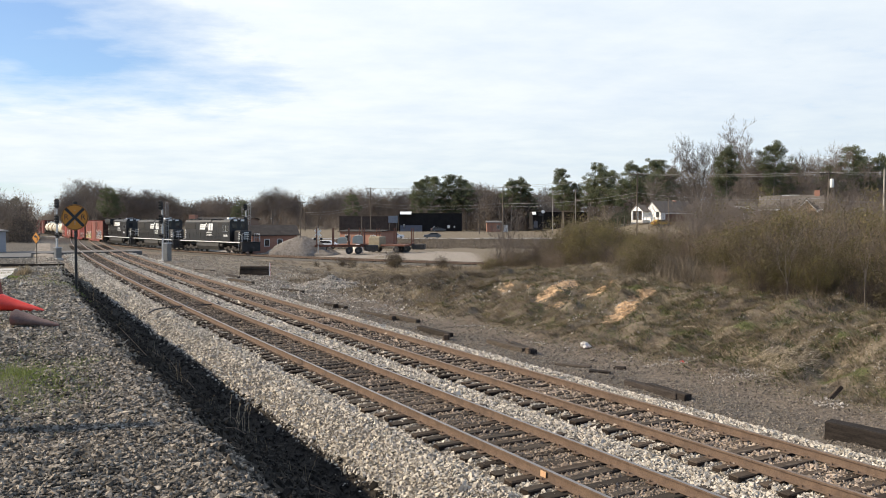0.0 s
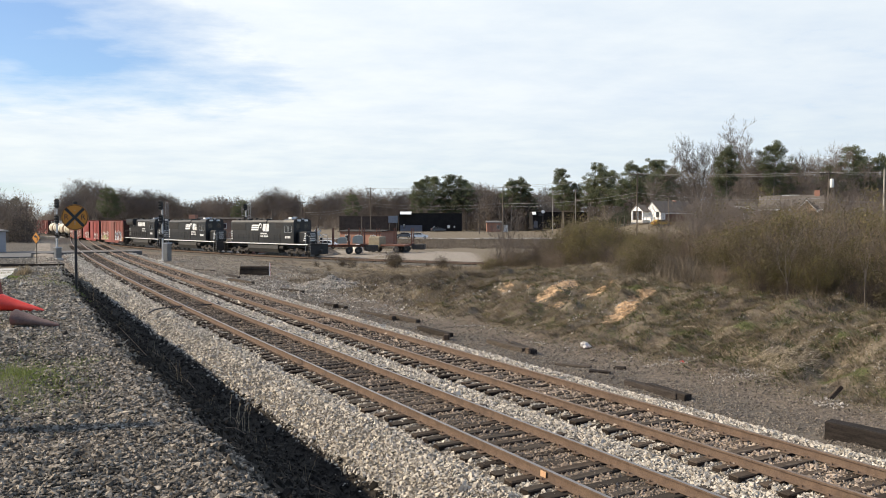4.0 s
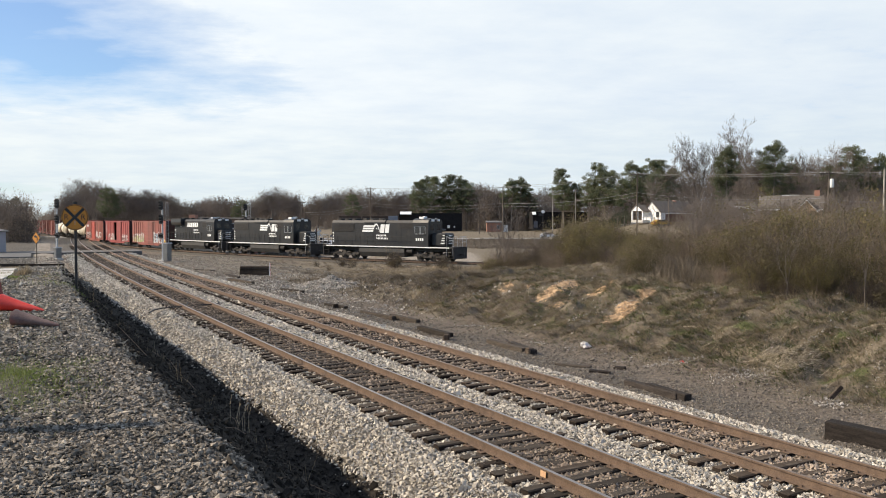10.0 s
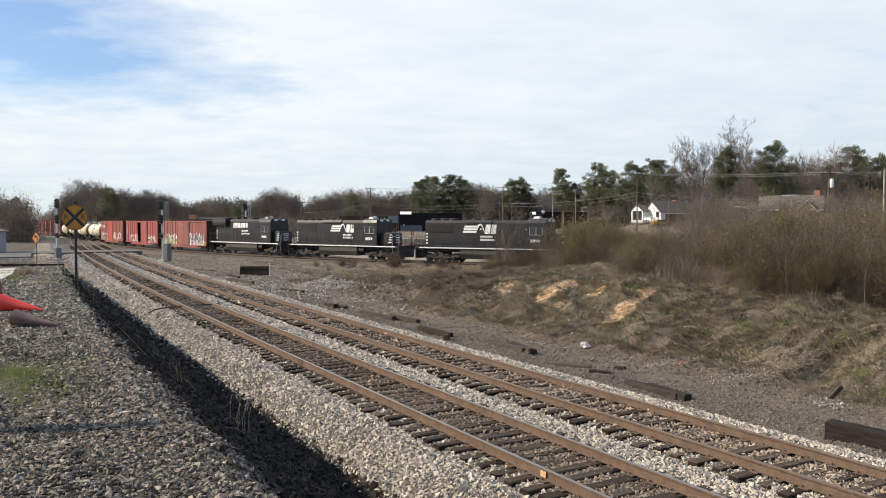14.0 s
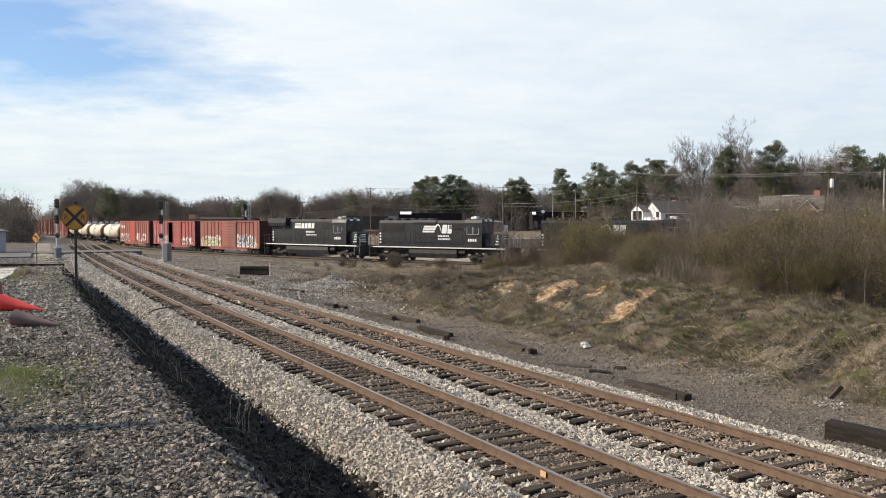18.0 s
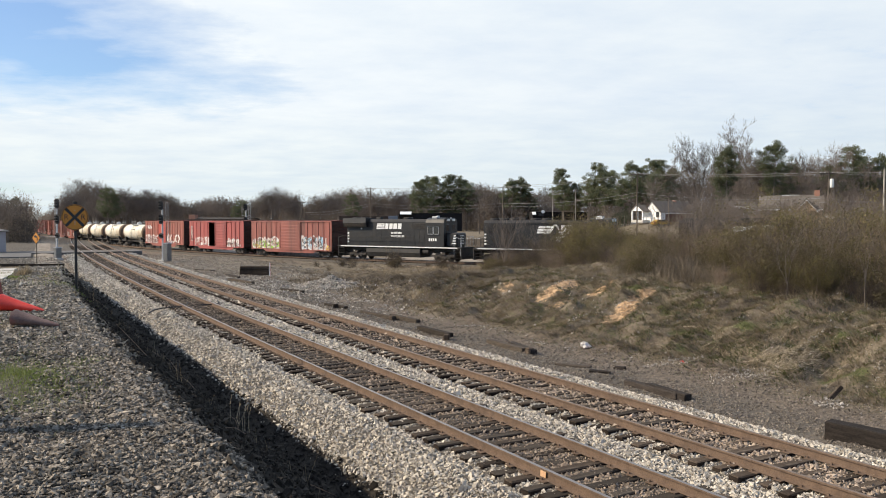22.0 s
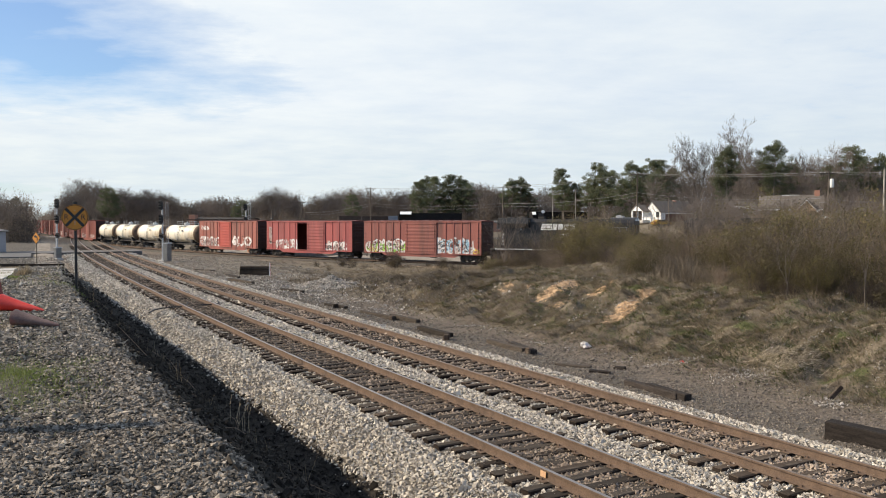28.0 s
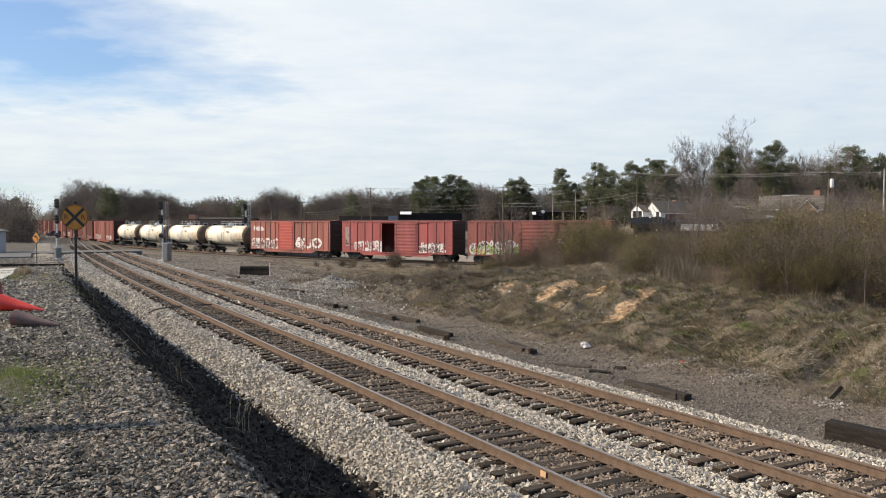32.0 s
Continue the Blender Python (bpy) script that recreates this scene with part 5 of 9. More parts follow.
def build_train():
    def put(made, off, spin):
        car, bg, ws, truck, r = made
        MOVERS.append((car, off, truck, bg, ws if spin else [], r))
    put(locomotive("black six-axle diesel locomotive with white stripes, leading", 20.66, 3, False, (-3.9, 3.02, 1.0)), 3.0, True)
    put(locomotive("black six-axle diesel locomotive with white stripes, second", 19.9, 3, False, (-2.2, 3.02, 0.96)), -18.48, True)
    put(locomotive("black four-axle diesel locomotive with a flared radiator", 19.10, 2, True, None), -38.35, True)
    put(boxcar("red-brown ribbed boxcar with green and blue graffiti", 17.8, 16.2, RED_A, (-2.0, 2.3, 0), 1.05,
               [(-7.6, -1.9, 1.0, 2.15, SPRAY["green"], 3, 5), (-7.7, -0.6, 0.98, 2.3, SPRAY["white"], 4, 8), (2.4, 7.0, 0.98, 2.8, SPRAY["white"], 7, 6), (2.5, 6.6, 1.05, 2.6, SPRAY["blue"], 8, 5), (2.8, 7.2, 1.0, 1.8, SPRAY["white"], 9, 4), (-6.6, -2.6, 1.3, 2.6, SPRAY["white"], 10, 3),
                (-7.3, -6.2, 1.0, 1.4, SPRAY["yellow"], 5, 2), (7.0, 7.9, 1.0, 1.6, SPRAY["yellow"], 6, 1)]), -56.6, True)
    put(boxcar("bright red boxcar with its door slid open", 18.1, 16.1, RED_B, (-1.95, 1.35, 2.0), 1.15,
               [(-6.2, -1.9, 0.98, 2.3, SPRAY["white"], 12, 5), (-0.0 + 0.2, 2.2, 1.5, 2.2, SPRAY["white"], 15, 3), (3.4, 7.0, 1.0, 2.2, SPRAY["white"], 14, 5), (-7.5, -6.9, 1.6, 3.9, SPRAY["grey"], 16, 1),
                (3.6, 6.4, 1.0, 1.7, SPRAY["grey"], 17, 4)]), -74.7, True)
    put(boxcar("faded red boxcar with a brighter door and white graffiti", 18.2, 16.1, RED_C, (-2.1, 1.2, 0), 1.05,
               [(-7.6, -2.2, 0.98, 2.35, SPRAY["white"], 22, 6), (-1.8, 1.0, 1.0, 1.9, SPRAY["white"], 23, 3), (1.3, 6.4, 1.0, 2.7, SPRAY["white"], 25, 2), (-7.4, -5.2, 3.3, 3.9, SPRAY["white"], 27, 3), (-7.0, -3.0, 1.0, 1.6, SPRAY["grey"], 26, 5)], RED_DOOR), -92.9, True)
    for off in (-108.6, -121.9, -135.3, -148.5):
        put(tank_car("cream tank car on a black frame", 13.2), off, True)
    reds = [RED_A, RED_D, RED_D, RED_A, RED_D, RED_D, RED_C, RED_D, RED_D, RED_A, RED_D, RED_D, RED_C]
    for k, red in enumerate(reds):
        pt = [(-6.5, -2.0, 1.0, 2.0, SPRAY["white"], 40 + k, 5), (2.5, 6.5, 1.0, 1.8, SPRAY["white"], 60 + k, 4)] if k % 3 != 1 else [(-7, 7, 0.95, 1.5, SPRAY["grey"], 80 + k, 9)]
        put(boxcar("dull red boxcar far back in the train", 17.8, 16.1, red, (-1.6, 1.6, 0), 1.1, pt, None, False), -164.2 - 17.8 * k, False)


build_train()

# ---- beside the line: signs, signals, cones, old sleepers ----
F = 1400.0


def spot(px, py, z):
    """The place at height z on the line of sight px, py (horizon at 390, middle at 784, 1400 to one)."""
    y = (4.2 - z) * F / (py - 390.0)
    return (px - 784.0) / F * y, y


def disc(sh, r, y0, y1, zc, n=36, slot=0):
    return sh.slab([(r * math.cos(2 * math.pi * k / n), zc + r * math.sin(2 * math.pi * k / n)) for k in range(n)], "y", y0, y1, slot)


def letter(text, size, depth=0.004):
    cu = bpy.data.curves.new("letter", "FONT")
    cu.body, cu.size, cu.extrude, cu.align_x, cu.align_y = text, size, depth / 2, "CENTER", "CENTER"
    ob = bpy.data.objects.new("letter", cu)
    me = bpy.data.meshes.new_from_object(ob)
    bpy.data.objects.remove(ob)
    bpy.data.curves.remove(cu)
    return me


def crossing_sign(x, y):
    """Round yellow railroad-crossing warning sign on a steel post."""
    z0 = ground_at(x, y) - 0.05
    sg = thing("warning_sign", "round yellow railroad crossing sign with black cross on a post", "road sign", pose(x, y, z0, 0, 0, 6))
    zc, r = 4.285 - z0, 0.385
    part("post", Shape().box(-0.035, 0.035, 0.0, 0.05, -0.3, zc + r + 0.06, 0.008), BLACK_DULL, sg, "dark steel post")
    plate = part("plate", disc(Shape(), r, -0.022, -0.004, zc), YELLOW, sg, "weathered yellow round plate")
    sh = disc(Shape(), r, -0.026, -0.0225, zc)
    ring = Shape()
    n = 40
    for k in range(n):
        a, b = 2 * math.pi * k / n, 2 * math.pi * (k + 1) / n
        ring.slab([(math.cos(q) * w, zc + math.sin(q) * w) for q, w in ((a, r - 0.012), (b, r - 0.012), (b, r - 0.028), (a, r - 0.028))], "y", -0.027, -0.023)
    part("border", ring, SIGN_BLACK, plate, "thin black border line")
    cross = Shape()
    for a in (45, -45):
        m = Matrix.Translation((0, 0, zc)) @ Matrix.Rotation(radians(a), 4, "Y")
        cross.box(-r + 0.03, r - 0.03, -0.029 - (0.002 if a > 0 else 0), -0.023, -0.042, 0.042, 0, m)
    part("cross", cross, SIGN_BLACK, plate, "black diagonal cross")
    for dx in (-0.24, 0.24):
        me = letter("R", 0.23)
        me.materials.append(SIGN_BLACK)
        part("letter", me, None, plate, "black letter R", pose(dx, -0.026, zc, 90, 0, 0))
    sh = Shape().box(-0.02, 0.02, -0.03, -0.02, zc - 0.15, zc - 0.13)
    for z in (zc - 0.2, zc + 0.2):
        sh.tube((0, -0.03, z), (0, 0.055, z), 0.012, n=6)
    part("bolt", sh, GALV, sg, "")
    part("post_cap", Shape().box(-0.05, 0.05, -0.01, 0.06, zc + r + 0.0, zc + r + 0.09, 0.015), BLACK_DULL, sg, "dark clamp on the post head")


crossing_sign(-10.97, 23.6)


def small_sign():
    x, y = -32.2, 62.6
    z0 = ground_at(x, y) - 0.05
    sg = thing("warning_sign", "small orange-yellow diamond warning sign with a black arrow", "road sign", pose(x, y, z0, 0, 0, -27))
    zc = 2.80 - z0
    part("post", Shape().box(-0.03, 0.03, 0.0, 0.05, -0.3, zc + 0.3, 0.006), UNDER, sg, "dark steel post")
    pl = part("plate", disc(Shape(), 0.45, -0.02, -0.004, zc, 4), YELLOW, sg, "orange-yellow diamond plate")
    sh = Shape().slab([(0.10, zc - 0.22), (0.20, zc - 0.18), (0.19, zc + 0.02), (0.10, zc + 0.14), (-0.04, zc + 0.17), (-0.04, zc + 0.26), (-0.26, zc + 0.10), (-0.04, zc - 0.04), (-0.04, zc + 0.06), (0.06, zc + 0.03), (0.10, zc - 0.05)], "y", -0.026, -0.021)
    part("arrow", sh, SIGN_BLACK, pl, "black arrow figure")


small_sign()

LAMP_DARK = mat("unlit_lens", (0.02, 0.012, 0.012), (0.05, 0.03, 0.03), 5, 0.2)
SIG_BLACK = mat("signal_black", (0.010, 0.010, 0.011), (0.02, 0.02, 0.021), 3, 0.6)


CASE = mat("relay_case_grey", (0.125, 0.125, 0.12), (0.20, 0.20, 0.19), 3, 0.6, metal=0.1, dirt=(0.15, 0.14, 0.13), dirt_amount=0.3)


def signal_mast(x, y, heads, top, case=None, label="railway signal mast with black signal heads and a ladder", turn=0.0, brackets=False, side=1, head_x=0.0):
    """A colour-light signal mast; heads: heights of the signal heads above the ground, the low one small; side: where the ladder stands; head_x: how far the heads stand out from the mast."""
    z0 = ground_at(x, y) - 0.03
    sm = thing("signal_mast", label, "railway signal", pose(x, y, z0, 0, 0, turn))
    sh = Shape().turned([(-0.2, 0.19), (0.30, 0.19), (0.34, 0.11), (top, 0.095), (top + 0.04, 0.05)], "z", 12)
    part("mast", sh, ALU, sm, "aluminium painted mast", smooth=True)
    part("base", Shape().box(-0.45, 0.45, -0.45, 0.45, -0.4, 0.18, 0.05), CONCRETE, sm, "concrete footing")
    for zc in heads:
        q = 1.0 if zc > 3.5 else 0.56
        oval = ((-0.30, -0.30), (-0.30, 0.30), (-0.25, 0.46), (-0.13, 0.56), (0.13, 0.56), (0.25, 0.46), (0.30, 0.30), (0.30, -0.30), (0.25, -0.46), (0.13, -0.56), (-0.13, -0.56), (-0.25, -0.46))
        m = pose(head_x, 0, zc)
        h = part("signal_head", Shape().slab([(a * (1 if q == 1 else 0.9), b * q) for a, b in oval], "y", -0.27, -0.23), SIG_BLACK, sm, "oval black signal head" if q == 1 else "small round black signal head", m)
        part("housing", Shape().box(-0.20, 0.20, -0.23, -0.08, -0.42 * q, 0.42 * q, 0.03), SIG_BLACK, h, "")
        if head_x:
            part("arm", Shape().tube((-head_x, 0, 0), (0, -0.10, 0), 0.035, n=6), ALU, h, "pale bracket arm")
        for dz in (-0.32, 0.0, 0.32) if q == 1 else (0.0,):
            hood = Shape()
            n = 8
            pts = [(0.14 * math.cos(math.pi * (k / (n - 1) * 1.3 - 0.15)), dz + 0.14 * math.sin(math.pi * (k / (n - 1) * 1.3 - 0.15))) for k in range(n)]
            for (a, b), (c, d) in zip(pts, pts[1:]):
                hood.slab([(a, b), (c, d), (c * 0.93, dz + (d - dz) * 0.93), (a * 0.93, dz + (b - dz) * 0.93)], "y", -0.50, -0.27)
            part("hood", hood, SIG_BLACK, h, "")
            part("lens", disc(Shape(), 0.11, -0.285, -0.268, dz, 14), LAMP_DARK, h, "unlit lens")
    lad = Shape()
    for xx in (side * 0.30, side * 0.62):
        lad.tube((xx, 0.25, 0.1), (xx, 0.25, top + 0.1), 0.022, n=6)
    k = 0.3
    while k < top:
        lad.tube((side * 0.30, 0.25, k), (side * 0.62, 0.25, k), 0.014, n=5)
        k += 0.30
    for z in (1.2, 3.0, top - 0.6):
        lad.tube((side * 0.05, 0, z), (side * 0.46, 0.25, z), 0.016, n=5)
    part("ladder", lad, GALV, sm, "galvanised climbing ladder")
    if brackets:
        br = Shape()
        for sx in (-1, 1):
            br.tube((sx * 0.05, 0.05, top - 1.9), (sx * 0.75, 0.05, top - 1.7), 0.03, n=6)
            br.tube((sx * 0.75, 0.05, top - 2.0), (sx * 0.75, 0.05, top - 0.4), 0.03, n=6)
            br.tube((sx * 0.05, 0.05, top - 0.9), (sx * 0.75, 0.05, top - 0.7), 0.03, n=6)
        part("bracket", br, ALU, sm, "pale bracket frame round the head")
    if case:
        cx_, cw, ch = case
        c = part("relay_case", Shape().box(cx_ - cw / 2, cx_ + cw / 2, -0.35, 0.35, 0.05, ch, 0.03), CASE, sm, "grey aluminium relay case")
        part("case_roof", Shape().slab([(cx_ - cw / 2 - 0.06, ch), (cx_ + cw / 2 + 0.06, ch), (cx_ + cw / 2, ch + 0.10), (cx_ - cw / 2, ch + 0.10)], "y", -0.42, 0.42), GALV, c, "")
        part("case_door", Shape().box(cx_ - cw / 2 + 0.06, cx_ + cw / 2 - 0.06, -0.375, -0.352, 0.15, ch - 0.1, 0.008), CASE, c, "")
    return sm


signal_mast(-44.4, 91.0, (6.40, 4.62, 2.75), 6.3, (0.10, 0.4, 1.3), turn=-25, side=-1, head_x=0.34)
signal_mast(-32.9, 92.8, (6.55, 4.95, 3.0), 6.9, (0.66, 0.66, 2.1), "railway signal mast with three black heads and a grey relay case", turn=-20)
signal_mast(-31.6, 127.0, (7.1, 5.0), 7.5, None, "railway signal mast with two black heads beyond the train", turn=-15, brackets=True)


def lathe_cone(h, r):
    return Shape().turned([(0.0, r), (0.02, r), (0.05, r * 0.93), (h * 0.45, r * 0.58), (h * 0.72, r * 0.38), (h * 0.97, r * 0.18), (h, r * 0.14)], "z", 20)


def traffic_cone(x, y, m_turn, lying, paint, label, h=0.9, r=0.15, base=False):
    z0 = ground_at(x, y)
    if lying:
        tip = math.degrees(math.atan2(r - r * 0.14, h))
        m = Matrix.Translation((x, y, z0 + r + 0.02)) @ Matrix.Rotation(radians(m_turn), 4, "Z") @ Matrix.Rotation(radians(90 + tip), 4, "Y")
    else:
        m = pose(x, y, z0 + 0.02, 0, 0, m_turn)
    co = thing("traffic_cone", label, "traffic cone", m, "traffic cones")
    part("cone", lathe_cone(h, r), paint, co, "", smooth=True)
    if base:
        part("foot", Shape().box(-r * 1.4, r * 1.4, -r * 1.4, r * 1.4, -0.02, 0.03, 0.012), paint, co, "square rubber foot")
        part("collar", Shape().turned([(h * 0.50, r * 0.565), (h * 0.51, r * 0.565), (h * 0.68, r * 0.435), (h * 0.69, r * 0.42)], "z", 20), CONE_MAROON, co, "grimy maroon collar", smooth=True)


CONE_MAROON = mat("grimy_maroon_plastic", (0.16, 0.035, 0.030), (0.24, 0.055, 0.045), 5, 0.7, dirt=(0.10, 0.06, 0.05), dirt_amount=0.35)
traffic_cone(-7.58, 13.95, -8, True, CONE_GREY, "fallen grime-grey traffic cone on the gravel", 0.86, 0.145)
traffic_cone(-8.72, 15.55, -10, True, ORANGE, "fallen red-orange traffic cone on the gravel", 0.95, 0.17)
traffic_cone(-9.40, 16.6, 20, False, CONE_MAROON, "standing dull maroon traffic cone on the gravel", 0.72, 0.17, True)


def old_timber(x0, y0, x1, y1, w=0.23, h=0.18, z=None, grey=False, label="old creosoted sleeper lying beside the track", name="old_sleeper"):
    """A discarded timber between two points on the ground."""
    r = random.Random(int(1000 * (x0 + 3 * y0)) % 99991)
    L = math.hypot(x1 - x0, y1 - y0)
    za, zb = ground_at(x0, y0), ground_at(x1, y1)
    sh = Shape().box(0, L, -w / 2, w / 2, 0, h, 0.02)
    sh.v = [(a + r.uniform(-0.025, 0.025), b + r.uniform(-0.012, 0.012), c + r.uniform(-0.01, 0.01)) for a, b, c in sh.v]
    m = Matrix.Translation((x0, y0, (za if z is None else z) - 0.02)) @ Matrix.Rotation(math.atan2(y1 - y0, x1 - x0), 4, "Z") @ Matrix.Rotation(-math.atan2(zb - za, L) if z is None else 0, 4, "Y")
    return solid(name, sh, TIMBER_GREY if grey else TIMBER_BLACK, label, "sleeper", m, "old sleepers beside the track")


for a, b, c, d, w, h, g in ((1112, 680, 1205, 707, 0.26, 0.20, False), (1150, 689, 1222, 711, 0.26, 0.20, False), (1470, 779, 1640, 814, 0.40, 0.42, False), (866, 608, 930, 627, 0.26, 0.20, True),
                           (905, 612, 946, 629, 0.24, 0.19, False), (742, 583, 798, 600, 0.26, 0.2, True), (640, 556, 697, 565, 0.23, 0.2, True), (692, 561, 740, 574, 0.23, 0.2, True),
                           (576, 541, 612, 548, 0.24, 0.18, True), (498, 514, 536, 519, 0.24, 0.18, True), (400, 489, 422, 493, 0.26, 0.2, False), (404, 497, 447, 503, 0.24, 0.2, True),
                           (985, 646, 1048, 651, 0.22, 0.10, True), (1045, 662, 1082, 664, 0.24, 0.10, False), (1090, 655, 1108, 657, 0.22, 0.12, False), (345, 478, 378, 480, 0.24, 0.14, True)):
    A, B = spot(a, b, -0.64), spot(c, d, -0.64)
    old_timber(*A, *B, w, h, None, g)
for k, (a, b) in enumerate(((593, 546), (694, 566), (790, 603), (938, 628))):
    x, y = spot(a, b, -0.64)
    solid("tie_block", Shape().box(-0.14, 0.14, -0.12, 0.12, 0, 0.24, 0.03), TIMBER, "short sawn-off block of creosoted timber", "timber block", pose(x, y, ground_at(x, y) - 0.02, 0, 0, 20 + 31 * k), "timber blocks")


def sleeper_stack():
    """A black stack of sleepers with a white and red marker post at its end."""
    x, y = spot(449, 487, -0.62)
    g = ground_at(x, y)
    for row in range(4):
        for col in range(3):
            m = pose(x + 0.02 * row, y + 0.27 * col, g + 0.20 * row - 0.02, 0, 0, -4 + 1.1 * row)
            sh = Shape().box(-1.28, 1.26, -0.12, 0.12, 0, 0.19, 0.02)
            solid("stacked_sleeper", sh, TIMBER, "black creosoted sleeper in a low stack", "sleeper", m, "stack of sleepers")
    xs, ys = spot(477, 491, -0.62)
    ps_ = thing("marker_post", "white marker post with a red edge beside the stack", "marker post", pose(xs, ys, ground_at(xs, ys) - 0.1))
    part("post", Shape().box(-0.05, 0.05, -0.04, 0.04, 0, 1.25, 0.01), WHITE, ps_, "white post")
    part("red_face", Shape().box(0.012, 0.052, -0.047, -0.041, 0.2, 1.22), ORANGE, ps_, "red reflective edge")


sleeper_stack()

# paint mark and bond cables on the near track
x, y = to_xy(NEAR_P - 0.7525 - 0.040, 10.6)
solid("paint_mark", Shape().box(-0.002, 0.002, -0.075, 0.075, -0.14, -0.035), mat("yellow_crayon", (0.52, 0.30, 0.16), (0.62, 0.40, 0.24), 20, 0.9), "faded orange paint mark on the web of the rail", "paint mark",
      pose(float(x), float(y), 0.0, 0, 0, math.degrees(TURN)))


def cable(points, r, name, label, material=SIG_BLACK, category="cable"):
    cu = bpy.data.curves.new(name, "CURVE")
    cu.dimensions, cu.bevel_depth, cu.bevel_resolution, cu.resolution_u = "3D", r, 1, 4
    sp = cu.splines.new("BEZIER")
    sp.bezier_points.add(len(points) - 1)
    for b, p in zip(sp.bezier_points, points):
        b.co, b.handle_left_type, b.handle_right_type = p, "AUTO", "AUTO"
    ob = bpy.data.objects.new(name, cu)
    me = bpy.data.meshes.new_from_object(ob)
    bpy.data.objects.remove(ob)
    me.materials.clear()
    me.materials.append(material)
    return solid(name, me, None, label, category)


for pts in (((262, 557), (275, 551), (300, 547), (322, 545), (331, 540)), ((350, 543), (368, 542), (381, 541), (384, 536))):
    cable([(*spot(a, b, -0.17), -0.10 if k < len(pts) - 1 else -0.04) for k, (a, b) in enumerate(pts)], 0.034, "bond_cable", "black cable lying across the ballast to the rail")

# a post outside the view, whose shadow lies on the gravel
sp_ = thing("sign_post", "tall grey steel post with a plate beside the gravel", "sign post", pose(-9.3, 6.88, ground_at(-9.3, 6.88) - 0.3))
part("post", Shape().tube((0, 0, 0), (0, 0, 4.75), 0.105, n=10), GALV, sp_, "galvanised post")
part("plate", Shape().box(-0.02, -0.005, 0.03, 0.55, 2.6, 3.75, 0.004), ALU, sp_, "plain plate")

# ---- road over the tracks and the left side ----


PANEL = mat("dusty_crossing_timber", (0.085, 0.072, 0.060), (0.16, 0.138, 0.115), 2, 0.9, fine=20)


def crossing_road():
    rd = thing("road", "grey asphalt road crossing the tracks on dark panels", "road", kind="structure")
    def strip(pa, pb, w, z, th, material, label, name, s0=117.0):
        n = 8
        vs, fs = [], []
        for k in range(n + 1):
            p = pa + (pb - pa) * k / n
            for s in (s0 - w, s0 + w):
                x_, y_ = to_xy(p, s)
                for zz in (z, z - th):
                    vs.append((float(x_), float(y_), zz))
        for k in range(n):
            a = 4 * k
            fs += [(a, a + 2, a + 6, a + 4), (a + 1, a + 5, a + 7, a + 3), (a, a + 4, a + 5, a + 1), (a + 2, a + 3, a + 7, a + 6)]
        fs += [(0, 1, 3, 2), (4 * n, 4 * n + 2, 4 * n + 3, 4 * n + 1)]
        part(name, Shape().add(vs, fs), material, rd, label)
    strip(-70, NEAR_P - 1.6, 3.4, 0.0, 0.6, ASPHALT, "worn grey asphalt", "carriageway")
    strip(FAR_P + 1.6, 15.6, 3.4, 0.0, 0.6, ASPHALT, "worn grey asphalt", "carriageway")
    strip(NEAR_P + 1.6, FAR_P - 1.6, 3.4, 0.0, 0.3, ASPHALT, "worn grey asphalt", "carriageway")
    strip(-70, 2.2, 6.0, 0.06, 0.7, ASPHALT, "worn grey asphalt apron", "apron", 107.4)
    for p0 in (NEAR_P, FAR_P):
        for a, b in ((-1.58, -0.84), (-0.66, 0.66), (0.84, 1.58)):
            for k in range(3):
                strip(p0 + a, p0 + b, 1.12, 0.012, 0.16, PANEL, "", "crossing_panel", 114.75 + 2.27 * k)


crossing_road()
# a narrow concrete apron and a long dark kerb beam on the left
vs, fs = [], []
edge = ((-11.6, 20.6), (-12.4, 22.0), (-13.1, 23.3), (-14.1, 25.6), (-15.7, 28.7), (-17.6, 32.4), (-19.4, 35.8), (-21.2, 39.3), (-25.5, 47.6), (-30.6, 57.0))
for ex, ey in edge:
    for dx, dy in ((0, 0), (-6.5, -2.4)):
        for dz in (0.03, -0.5):
            vs.append((ex + dx, ey + dy, ground_at(ex + dx, ey + dy) + dz))
for k in range(len(edge) - 1):
    q = 4 * k
    fs += [(q, q + 2, q + 6, q + 4), (q + 1, q + 5, q + 7, q + 3), (q, q + 4, q + 5, q + 1), (q + 2, q + 3, q + 7, q + 6)]
q = 4 * len(edge) - 4
fs += [(0, 1, 3, 2), (q, q + 2, q + 3, q + 1)]
solid("driveway", Shape().add(vs, fs), CONCRETE, "pale concrete driveway at the roadside", "driveway", kind="structure")
kx, ky = spot(55, 463, 0.75)
kb = thing("guard_rail", "long low dark guard beam on short posts at the roadside", "guard rail", pose(kx, ky, ground_at(kx, ky), 0, 0, 1))
part("beam", Shape().box(-6.5, 2.7, -0.08, 0.08, 0.12, 0.36, 0.03), TIMBER, kb, "dark timber beam")
for k in range(5):
    part("post", Shape().box(-0.09, 0.09, -0.09, 0.09, -0.8, 0.14, 0.01), TIMBER, kb, "", pose(-6.2 + 2.15 * k, 0, 0))
